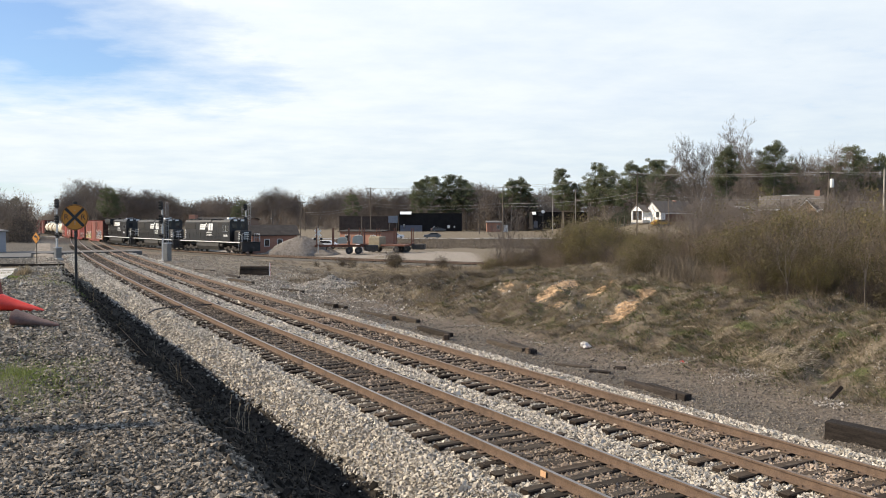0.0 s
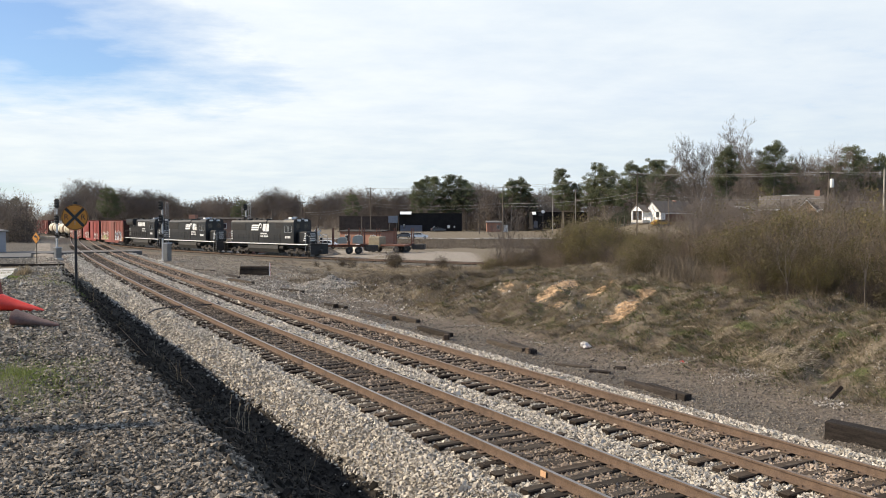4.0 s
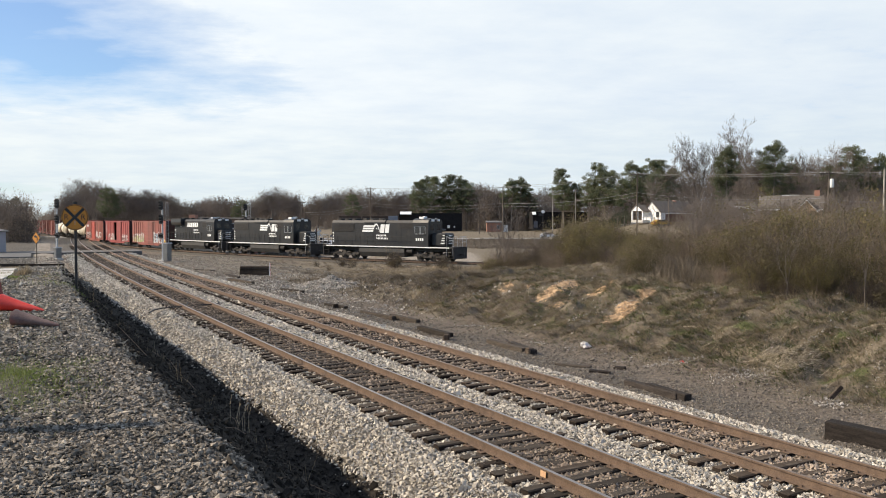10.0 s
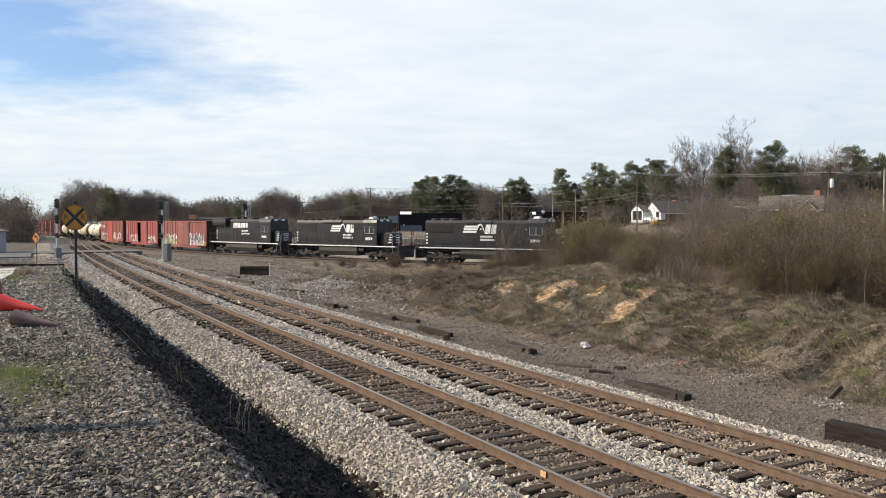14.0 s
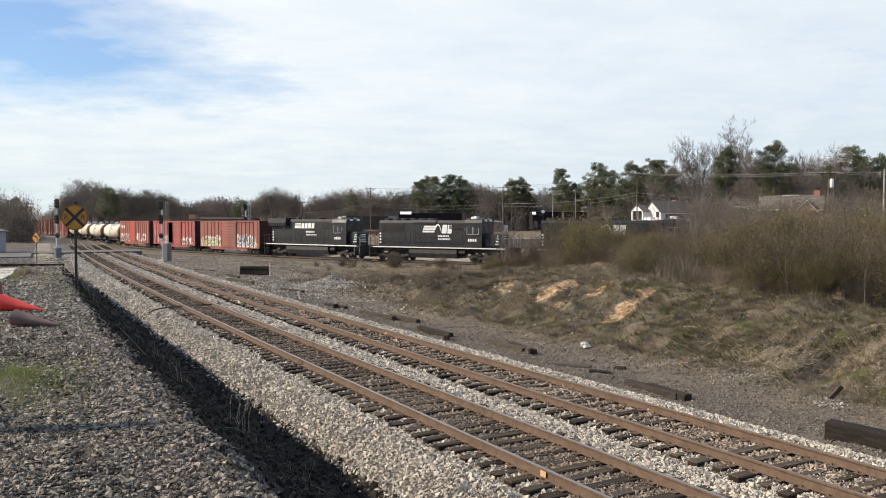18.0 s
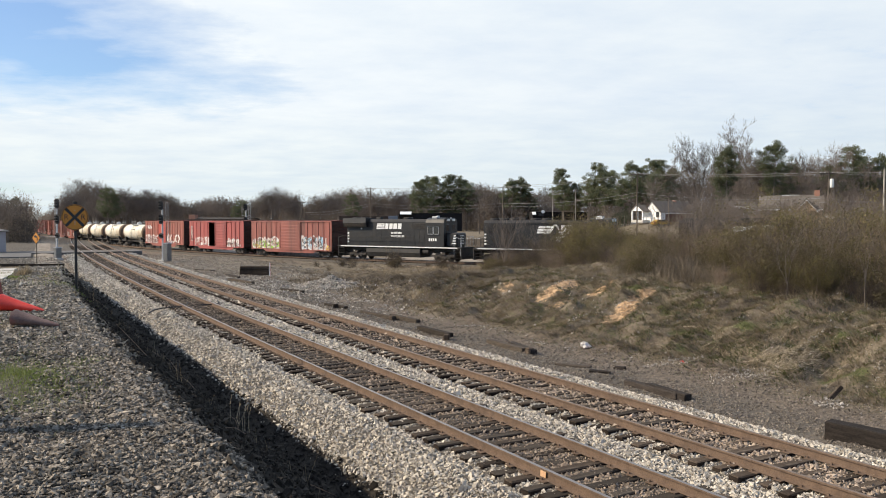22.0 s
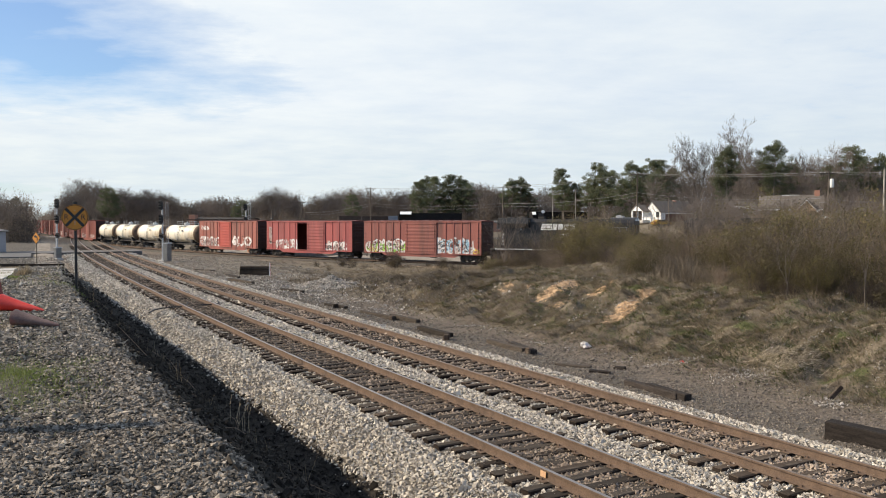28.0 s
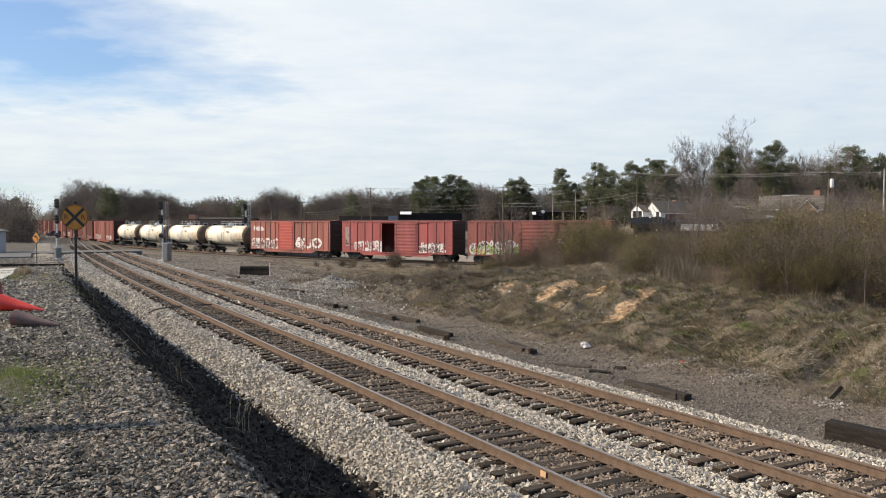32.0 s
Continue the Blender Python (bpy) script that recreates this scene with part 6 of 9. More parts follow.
# shed at the left edge
sx_, sy_ = -60.6, 103.5
shed = thing("shed", "blue-grey metal shed with a low roof", "shed", pose(sx_, sy_, ground_at(sx_, sy_) - 0.2, 0, 0, 12))
part("wall", Shape().box(-6, 2.2, -3, 3, 0, 3.0), mat("blue_grey_sheet", (0.20, 0.23, 0.28), (0.27, 0.30, 0.35), 1, 0.6, dirt=(0.16, 0.17, 0.19), dirt_amount=0.3), shed, "blue-grey sheet wall")
part("roof", Shape().slab([(-6.3, 2.9), (2.5, 2.9), (2.5, 3.05), (-1.9, 3.9), (-6.3, 3.05)], "y", -3.3, 3.3), ROOF_GREY, shed, "grey sheet roof")

# ---- poles and wires ----


def utility_pole(px, y, top_py, arms=1, material=POLE, lamp=False, transformer=False, r=0.15, lean=0.0):
    x = (px - 784) / F * y
    z0, zt = ground_at(x, y), 4.2 + (390 - top_py) * y / F
    up = thing("utility_pole", "wooden utility pole with crossarm and insulators" if material is POLE else "pale bare utility pole", "utility pole", pose(x, y, z0 - 0.3, 0, lean), "utility poles")
    h = zt - z0 + 0.3
    part("pole", Shape().tube((0, 0, 0), (0, 0, h), r, r * 0.62, n=10), material, up, "")
    for k in range(arms):
        arm = part("crossarm", Shape().box(-1.25, 1.25, -0.06, 0.06, h - 0.45 - 0.9 * k, h - 0.31 - 0.9 * k, 0.01), POLE, up, "wooden crossarm")
        for dx in (-1.15, -0.55, 0.55, 1.15):
            part("insulator", Shape().turned([(h - 0.31 - 0.9 * k, 0.04), (h - 0.2 - 0.9 * k, 0.05), (h - 0.16 - 0.9 * k, 0.03)], "z", 8, (dx, 0, 0)), ALU, arm, "pale insulator")
    if lamp:
        part("lamp_arm", Shape().tube((0, 0, h - 0.7), (1.9, -0.2, h - 0.35), 0.035, n=6), GALV, up, "curved lamp arm")
        part("lamp_head", Shape().box(1.7, 2.4, -0.35, -0.05, h - 0.45, h - 0.28, 0.05), ALU, up, "street lamp head")
    if transformer:
        part("transformer", Shape().turned([(h - 2.35, 0.24), (h - 2.3, 0.27), (h - 1.2, 0.27), (h - 1.12, 0.18)], "z", 14, (0.36, -0.2, 0)), WHITE, up, "pale grey transformer can", smooth=True)
    return Vector((x, y, zt - 0.2))


TOPS = {}
for key, args in (("a", (540, 262, 356)), ("b", (656, 190, 332)), ("c", (890, 176, 330)), ("d", (1127, 150, 306)), ("e", (1465, 112, 303)), ("f", (1640, 104, 296))):
    TOPS[key] = utility_pole(*args, transformer=key == "e", material=POLE)
utility_pole(978, 222, 341, 0, POLE_PALE, True, r=0.13)
utility_pole(1018, 218, 337, 1, POLE_PALE, False, r=0.12)
utility_pole(1183, 178, 345, 1, POLE)
utility_pole(1563, 108, 299, 0, POLE_PALE, r=0.16)
utility_pole(482, 128, 372, 0, POLE, r=0.13)
utility_pole(532, 205, 356, 1, POLE, r=0.13)
utility_pole(848, 228, 362, 0, POLE, r=0.12)
utility_pole(640, 138, 382, 0, POLE, r=0.14)
utility_pole(48, 150, 360, 0, POLE, r=0.13)


def wire(a, b, sag, dz=0.0, r=0.022):
    pts = []
    for k in range(9):
        t = k / 8
        q = a.lerp(b, t)
        pts.append((q.x, q.y, q.z + dz - sag * 4 * t * (1 - t)))
    cable(pts, r, "overhead_wire", "thin overhead wire between utility poles", WIRE, "overhead wire")


for p0, p1 in (("a", "b"), ("b", "c"), ("c", "d"), ("d", "e"), ("e", "f")):
    a, b = TOPS[p0], TOPS[p1]
    wire(a, b, 0.35, 0.05, 0.026)
    wire(a + Vector((0.9, 0, 0)), b + Vector((0.9, 0, 0)), 0.5, -0.12, 0.018)
    wire(a, b, 0.7, -3.6, 0.022)
    wire(a, b, 0.8, -4.2, 0.016)

# ---- yard beyond the train ----


def heap(x, y, w, d, h, seed):
    """A heap of aggregate: a cone with slumped sides."""
    n, m = 40, 14
    vs, fs = [], []
    r = np.random.RandomState(seed)
    for i in range(m + 1):
        t = i / m
        for k in range(n):
            a = 2 * math.pi * k / n
            wob = 1 + 0.10 * math.sin(2 * a + seed) + 0.06 * math.sin(5 * a + 2 * seed)
            rad = t * wob
            zz = h * max(0, (1 - t ** 1.45)) - (0.35 if i == m else 0) + r.uniform(-0.035, 0.035) * h
            vs.append((rad * w * math.cos(a), rad * d * math.sin(a), zz))
    for i in range(m):
        fs += [(i * n + k, i * n + (k + 1) % n, (i + 1) * n + (k + 1) % n, (i + 1) * n + k) for k in range(n)]
    solid("heap", Shape().add(vs, fs), PILE, "heap of grey-brown aggregate in the yard", "gravel heap", pose(x, y, ground_at(x, y)), "gravel heaps", smooth=True)


heap(-20.5, 114.2, 5.2, 3.6, 2.75, 1)
heap(-17.3, 113.4, 2.8, 2.2, 0.9, 3)


RIM_DUSTY = mat("dusty_rim", (0.070, 0.058, 0.050), (0.13, 0.108, 0.092), 4, 0.8)


def wheel_pair(parent, x, y0, y1, r=0.5, w=0.28):
    for y in (y0, y1):
        tyre = part("wheel", Shape().turned([(y, r * 0.62), (y, r * 0.94), (y + w * 0.15, r), (y + w * 0.85, r), (y + w, r * 0.94), (y + w, r * 0.62)], "y", 20, (x, 0, r)), RUBBER, parent, "dusty black tyre", smooth=True)
        part("rim", Shape().turned([(y - 0.005, r * 0.25), (y + 0.02, r * 0.60), (y + w - 0.02, r * 0.60), (y + w + 0.005, r * 0.25)], "y", 14, (x, 0, r)), RIM_DUSTY, tyre, "dusty steel rim", smooth=True)


def log_trailer(x, y, turn, label, n=4, length=9.5):
    """An empty logging trailer with upright stakes."""
    tr = thing("log_trailer", label, "log trailer", pose(x, y, ground_at(x, y), 0, 0, turn), "log trailers")
    fr = Shape()
    for yy in (-0.5, 0.42):
        fr.box(-length / 2, length / 2, yy, yy + 0.1, 1.0, 1.3, 0.01)
    for k in range(5):
        fr.box(-length / 2 + 0.3 + k * (length - 0.8) / 4, -length / 2 + 0.42 + k * (length - 0.8) / 4, -0.42, 0.42, 1.05, 1.2)
    part("chassis", fr, RUST_RED, tr, "rusty red steel chassis")
    for k in range(n):
        xx = -length / 2 + 0.35 + k * (length - 0.7) / (n - 1)
        b = part("bolster", Shape().box(xx - 0.1, xx + 0.1, -1.25, 1.25, 1.3, 1.48, 0.01), RUST_RED, tr, "rusty crosswise bolster")
        for yy in (-1.25, 1.13):
            part("stake", Shape().slab([(xx - 0.09, 1.48), (xx + 0.09, 1.48), (xx + 0.06, 3.7), (xx - 0.06, 3.7)], "y", yy, yy + 0.12), RUST_RED, b, "upright rusty stake")
    for xx in (length / 2 - 1.2, length / 2 - 2.5):
        wheel_pair(tr, xx, -1.22, 0.94)
        part("axle", Shape().tube((xx, -1.1, 0.5), (xx, 1.1, 0.5), 0.07, n=8), UNDER, tr, "")
    lg = Shape().box(-length / 2 + 1.6, -length / 2 + 1.75, -0.5, -0.38, 0.02, 1.0)
    lg.box(-length / 2 + 1.6, -length / 2 + 1.75, 0.38, 0.5, 0.02, 1.0)
    part("landing_leg", lg, UNDER, tr, "steel landing legs")
    part("tail_box", Shape().box(length / 2 - 0.25, length / 2 + 1.6, -1.0, 1.0, 0.45, 1.25, 0.05), UNDER, tr, "dark steel tool box at the tail")
    part("mudguard", Shape().box(length / 2 - 0.35, length / 2 - 0.3, -1.2, 1.2, 0.5, 1.3), RUBBER, tr, "")


log_trailer(-14.6, 113.2, 4, "rusty red log trailer with upright stakes and covered loads", 4, 7.4)
log_trailer(-8.6, 120.5, -4, "rusty red empty log trailer parked behind", 4, 8.6)


def box_truck(x, y, turn, paint, label):
    """A cab-over loader truck seen between the trailers."""
    bt = thing("truck", label, "truck", pose(x, y, ground_at(x, y), 0, 0, turn))
    part("cab", Shape().box(-1.0, 0.9, -1.1, 1.1, 0.75, 2.35, 0.12), paint, bt, "painted cab")
    part("windscreen", Shape().box(0.895, 0.91, -0.95, 0.95, 1.45, 2.15, 0.02), GLASS, bt, "dark windscreen")
    part("side_window", Shape().box(-0.5, 0.55, -1.115, -1.1, 1.45, 2.1, 0.02), GLASS, bt, "dark side window")
    part("bed", Shape().box(-5.0, -1.1, -1.1, 1.1, 0.95, 1.2, 0.02), RUST_RED, bt, "rusty flat bed")
    part("bumper", Shape().box(0.9, 1.05, -1.1, 1.1, 0.5, 0.75, 0.03), ALU, bt, "pale bumper")
    for xx in (0.1, -3.6):
        wheel_pair(bt, xx, -1.18, 0.9, 0.48)


box_truck(-9.9, 118.5, 160, mat("faded_khaki", (0.26, 0.21, 0.13), (0.36, 0.30, 0.20), 3, 0.6, dirt=(0.18, 0.14, 0.09), dirt_amount=0.4), "faded khaki flatbed truck among the trailers")
for x, y, s, label in ((-12.6, 117.0, 1.3, "white bulk bag in the yard"),):
    sh = Shape().turned([(0, 0.45), (0.12, 0.55), (0.7, 0.58), (0.95, 0.45), (1.05, 0.18)], "z", 14)
    solid("bulk_bag", sh, SPRAY["white"], label, "bag", Matrix.Translation((x, y, ground_at(x, y))) @ Matrix.Diagonal((s, s, s, 1)), "", smooth=True)


TARP = mat("pale_tarpaulin", (0.27, 0.285, 0.25), (0.42, 0.43, 0.38), 2, 0.7, bump=0.02, dirt=(0.30, 0.29, 0.27), dirt_amount=0.4)


def covered_load(x, y, z, w, d, h, turn):
    """A load under a sagging tarpaulin on a trailer's bed."""
    prof = [(-w / 2, 0), (w / 2, 0), (w / 2, h * 0.72), (w * 0.36, h * 0.96), (w * 0.05, h), (-w * 0.30, h * 0.92), (-w / 2, h * 0.66)]
    sh = Shape().slab(prof, "y", -d / 2, d / 2)
    solid("covered_load", sh, TARP, "pale tarpaulin-covered load on the log trailer", "load", pose(x, y, z, 0, 0, turn), "covered loads")


for dx, w, h in ((0.2, 1.3, 0.95), (2.4, 1.5, 1.2)):
    covered_load(-14.6 + dx, 113.2 + dx * 0.07, ground_at(-14.6, 113.2) + 1.49, w, 1.9, h, 4)


def crossbuck():
    x, y = (563 - 784) / F * 112, 112.0
    cb = thing("crossbuck", "white crossbuck sign with lamps on a post", "road sign", pose(x, y, ground_at(x, y)))
    part("post", Shape().tube((0, 0, -0.3), (0, 0, 3.9), 0.06, n=10), ALU, cb, "grey post")
    for a in (45, -45):
        m = Matrix.Translation((0, -0.08, 3.2)) @ Matrix.Rotation(radians(a), 4, "Y")
        part("blade", Shape().box(-0.62, 0.62, -0.01 - (0.012 if a > 0 else 0), 0.0 - (0.012 if a > 0 else 0), -0.11, 0.11, 0.003, m), WHITE, cb, "white blade")
    for dx in (-0.45, 0.45):
        part("lamp", disc(Shape(), 0.2, -0.16, -0.06, 2.35, 16), SIG_BLACK, cb, "round black flasher", pose(dx, 0, 0))


crossbuck()

# ---- buildings ----


def window_unit(parent, x0, x1, z0, z1, y, trim=WHITE):
    """A window on a wall that faces -y."""
    w = part("window", Shape().box(x0 - 0.08, x1 + 0.08, y - 0.05, y, z0 - 0.08, z1 + 0.08, 0.01), trim, parent, "pale window frame")
    part("pane", Shape().box(x0, x1, y - 0.065, y - 0.051, z0, z1), GLASS, w, "dark pane")


def gable_house(name, label, x, y, turn, w, d, eave, ridge, wall, roof, wins, axis="x", over=0.35, sink=0.4, lap=False):
    """A house with a gable roof; its front faces -y. wins: (x0, x1, z0, z1) on the front."""
    z0 = ground_at(x, y)
    ho = thing(name, label, "house" if "house" in name else "building", pose(x, y, z0, 0, 0, turn))
    if axis == "x":
        part("wall", Shape().slab([(-d / 2, -sink), (d / 2, -sink), (d / 2, eave), (0, ridge), (-d / 2, eave)], "x", -w / 2, w / 2), wall, ho, "")
        th = 0.14
        for sg in (-1, 1):
            k = (ridge - eave) / (d / 2)
            part("roof", Shape().slab([(sg * (d / 2 + over), eave - k * over), (0, ridge), (0, ridge + th), (sg * (d / 2 + over), eave - k * over + th)], "x", -w / 2 - over, w / 2 + over), roof, ho, "")
    else:
        part("wall", Shape().slab([(-w / 2, -sink), (w / 2, -sink), (w / 2, eave), (0, ridge), (-w / 2, eave)], "y", -d / 2, d / 2), wall, ho, "")
        th = 0.14
        for sg in (-1, 1):
            k = (ridge - eave) / (w / 2)
            part("roof", Shape().slab([(sg * (w / 2 + over), eave - k * over), (0, ridge), (0, ridge + th), (sg * (w / 2 + over), eave - k * over + th)], "y", -d / 2 - over, d / 2 + over), roof, ho, "")
    for a, b, c, e in wins:
        window_unit(ho, a, b, c, e, -d / 2)
    if lap:
        k = 0
        z = 0.2
        while z < eave:
            part("siding_board", Shape().box(-w / 2, w / 2, -d / 2 - 0.018, -d / 2 - 0.002, z, z + 0.27, 0.004), wall, ho, "")
            z += 0.30
    return ho


ROOF_PALE = mat("pale_shingles", (0.112, 0.096, 0.082), (0.175, 0.152, 0.130), 1.5, 0.9, bump=0.006, spec=0.15)
ROOF_DARK = mat("dark_shingles", (0.046, 0.040, 0.036), (0.085, 0.074, 0.066), 1.5, 0.9, bump=0.006, spec=0.12)
# white house with a gabled porch
wh = gable_house("house", "white sided house with a gabled porch and grey roof", 54.6, 191.0, -64, 6.0, 10.5, 2.2, 4.8, SIDING, ROOF_PALE, ((1.4, 2.5, 1.0, 2.3),), "y", lap=True)
sh = Shape().slab([(-2.1, 2.5), (2.1, 2.5), (0, 3.85)], "y", -7.4, -4.95)
part("porch_gable", sh, SIDING, wh, "white porch gable", pose(-3.0, 0, 0))
for sg in (-1, 1):
    part("porch_roof", Shape().slab([(sg * 2.4, 2.3), (0, 3.9), (0, 4.03), (sg * 2.4, 2.45)], "y", -7.6, -4.95), ROOF_PALE, wh, "", pose(-3.0, 0, 0))
for px_ in (-4.9, -3.0, -1.1):
    part("porch_column", Shape().box(-0.16, 0.16, -0.16, 0.16, 0, 2.5, 0.02), SIDING, wh, "white column", pose(px_, -7.2, 0))
part("porch_floor", Shape().box(-5.1, -0.9, -7.4, -4.955, -0.3, 0.3, 0.02), CONCRETE, wh, "")
part("front_door", Shape().box(-3.2, -2.2, -5.08, -4.958, 0.3, 2.4, 0.01), DARK_WALL, wh, "dark front door")
part("chimney", Shape().box(-0.35, 0.35, 1.2, 1.8, 4.0, 5.1, 0.02), BRICK, wh, "brick chimney")
# added panel: the carport's red and its shade in one dark colour
part("side_cladding", Shape().box(3.004, 3.05, -3.9, 5.2, -0.4, 1.95, 0.01), mat("dull_red_boards", (0.09, 0.035, 0.03), (0.14, 0.055, 0.045), 2, 0.8), wh, "dark red panel in place of the shaded carport")
part("fascia", Shape().box(3.40, 3.45, -5.4, 5.5, 1.80, 1.98, 0.01), WHITE, wh, "white fascia board")
gx, gy = 59.4, 196.0
ga = gable_house("garage_building", "low dark garage with a grey roof beside the house", gx, gy, -8, 9.0, 7.0, 2.2, 3.6, DARK_WALL, ROOF_PALE, (), "x")
part("garage_door", Shape().box(-1.0, 3.6, -3.58, -3.50, 0, 2.2, 0.01), mat("dull_red_paint", (0.14, 0.05, 0.04), (0.2, 0.08, 0.06), 2, 0.7), ga, "dull red door")

# tan brick house
tb = gable_house("house", "tan brick house with a grey hipped roof and white fascia", 65.9, 150.0, -24, 10.5, 8.0, 3.0, 5.4, BRICK_TAN, ROOF_PALE, ((-4.6, -3.2, 1.0, 2.3), (-1.4, 0.0, 1.0, 2.3)), "x", sink=2.5)
tb.location.z += 1.45
part("fascia", Shape().box(-5.6, 5.6, -4.42, -4.36, 2.62, 2.86), WHITE, tb, "white fascia board")
part("front_gable", Shape().slab([(-1.7, 2.6), (1.7, 2.6), (0, 4.5)], "y", -4.6, -1.5), BRICK_TAN, tb, "tan front gable", pose(2.6, 0, 0))
for sg in (-1, 1):
    part("gable_roof", Shape().slab([(sg * 2.0, 2.4), (0, 4.6), (0, 4.75), (sg * 2.0, 2.55)], "y", -4.8, -1.0), ROOF_GREY, tb, "", pose(2.6, 0, 0))
    part("bargeboard", Shape().slab([(sg * 2.0, 2.38), (0, 4.58), (0, 4.42), (sg * 2.0, 2.22)], "y", -4.86, -4.81), WHITE, tb, "white bargeboard", pose(2.6, 0, 0))
part("chimney", Shape().box(4.0, 4.9, -0.4, 0.5, 4.4, 6.4, 0.02), BRICK, tb, "red brick chimney")
part("ridge_cap", Shape().box(-1.6, 1.4, -0.12, 0.12, 5.5, 5.62, 0.02), WHITE, tb, "pale ridge vent")

# small red-brown house with a white porch, half hidden behind the trees
rh = gable_house("house", "small red-brown house with white porch posts among the trees", 69.5, 186.0, 8, 6.0, 5.0, 2.4, 3.9, mat("red_brown_boards", (0.08, 0.042, 0.034), (0.12, 0.062, 0.05), 2, 0.8), ROOF_PALE, ((1.6, 2.6, 0.9, 2.1),), "x", sink=1.5)
rh.location.z += 0.6
part("porch_roof", Shape().slab([(-4.9, 2.25), (-3.0, 2.75), (-3.0, 2.87), (-4.9, 2.37)], "x", -2.8, 1.2), WHITE, rh, "white porch roof")
for px_ in (-2.6, -1.4, -0.2, 1.0):
    part("porch_post", Shape().box(px_ - 0.09, px_ + 0.09, -4.8, -4.62, -0.8, 2.3, 0.01), WHITE, rh, "white porch post")


def dark_block(x, y, w, d, h, label, canopy=None, lights=(), wall=None):
    wall = wall or DARK_WALL
    db = thing("building", label, "building", pose(x, y, ground_at(x, y) - 0.3))
    part("wall", Shape().box(-w / 2, w / 2, -d / 2, d / 2, 0, h), wall, db, "dark cladding")
    part("parapet", Shape().box(-w / 2 - 0.1, w / 2 + 0.1, -d / 2 - 0.1, d / 2 + 0.1, h, h + 0.25), wall, db, "")
    n = int(w / 2.2)
    for k in range(n):
        xx = -w / 2 + 1.1 + k * (w - 2.2) / max(1, n - 1)
        part("pilaster", Shape().box(xx - 0.12, xx + 0.12, -d / 2 - 0.12, -d / 2, 0, h - 0.2), wall, db, "")
    for a, b, c, e, m_ in lights:
        part("sign_panel", Shape().box(a, b, -d / 2 - 0.16, -d / 2 - 0.125, c, e), m_, db, "pale panel on the front")
    if canopy:
        part("canopy", Shape().slab([(-d / 2 - 2.0, canopy[2] - 0.1), (-d / 2 - 0.15, canopy[2] + 0.75), (-d / 2 - 0.15, canopy[2] + 0.85), (-d / 2 - 2.0, canopy[2])], "x", canopy[0], canopy[1]), WHITE, db, "white sloping canopy")
    return db


BLUE_GREY = mat("blue_grey_wall", (0.075, 0.085, 0.11), (0.11, 0.12, 0.15), 1, 0.7)
dark_block(-4.0, 258, 20.0, 12, 5.9, "long black-clad commercial building beyond the road", (-9.6, -6.0, 5.8),
           ((-9.6, -2.6, 0.2, 2.3, BLUE_GREY), (5.4, 6.2, 1.4, 2.3, WHITE), (7.4, 7.8, 1.5, 2.1, ALU), (-8.6, -8.2, 1.6, 2.6, WHITE), (1.0, 1.4, 1.5, 2.0, ALU)))
dark_block(-24.5, 264, 19.0, 9, 4.9, "long dark brown shed behind the yard", wall=mat("brown_sheet_wall", (0.060, 0.043, 0.035), (0.10, 0.074, 0.060), 1, 0.9, spec=0.15))
dark_block(36.5, 252, 17.0, 10, 5.0, "dark low building under the pines", (-8.8, -7.6, 4.5), ((-8.2, -7.0, 0.4, 2.4, BLUE_GREY), (-2, -1.5, 1.2, 1.8, ALU)))
gable_house("brick_building", "small orange brick hut with a flat roof beyond the road", 15.8, 246.0, 0, 4.4, 4.0, 2.9, 3.3, BRICK, ROOF_GREY, ((0.9, 1.7, 0.9, 2.0),), "x")
solid("white_cabinet", Shape().box(-0.7, 0.7, -0.5, 0.5, 0, 2.1, 0.03), WHITE, "white cabinet beside the brick hut", "cabinet", pose(19.3, 245.0, ground_at(19.3, 245)))
gable_house("brick_building", "orange brick yard office with a dark roof", -26.9, 124.5, 24, 7.0, 4.2, 2.7, 4.0, BRICK, ROOF_DARK, ((-1.6, -0.9, 0.9, 1.9), (0.4, 1.1, 0.9, 1.9)), "x")
gable_house("brick_building", "low orange brick building behind the yard", -14.2, 150.0, -24, 8.8, 6.0, 2.7, 2.9, BRICK, ROOF_DARK, ((-3.2, -2.2, 0.9, 2.0), (-0.5, 0.5, 0.9, 2.0), (2.2, 3.2, 0.9, 2.0)), "x")
br = gable_house("brick_building", "long brown brick warehouse with a tall corner block", -56.6, 205.0, -4, 15.0, 10, 4.8, 5.2, mat("brown_brick", (0.16, 0.10, 0.075), (0.23, 0.15, 0.11), 2, 0.85, fine=9), ROOF_DARK,
                 tuple((-6 + 2.4 * k, -5 + 2.4 * k, 2.6, 3.8) for k in range(6)), "x")
part("corner_block", Shape().box(-7.4, -5.8, -5.2, -3.0, 0, 6.0, 0.02), BRICK, br, "orange brick corner block")
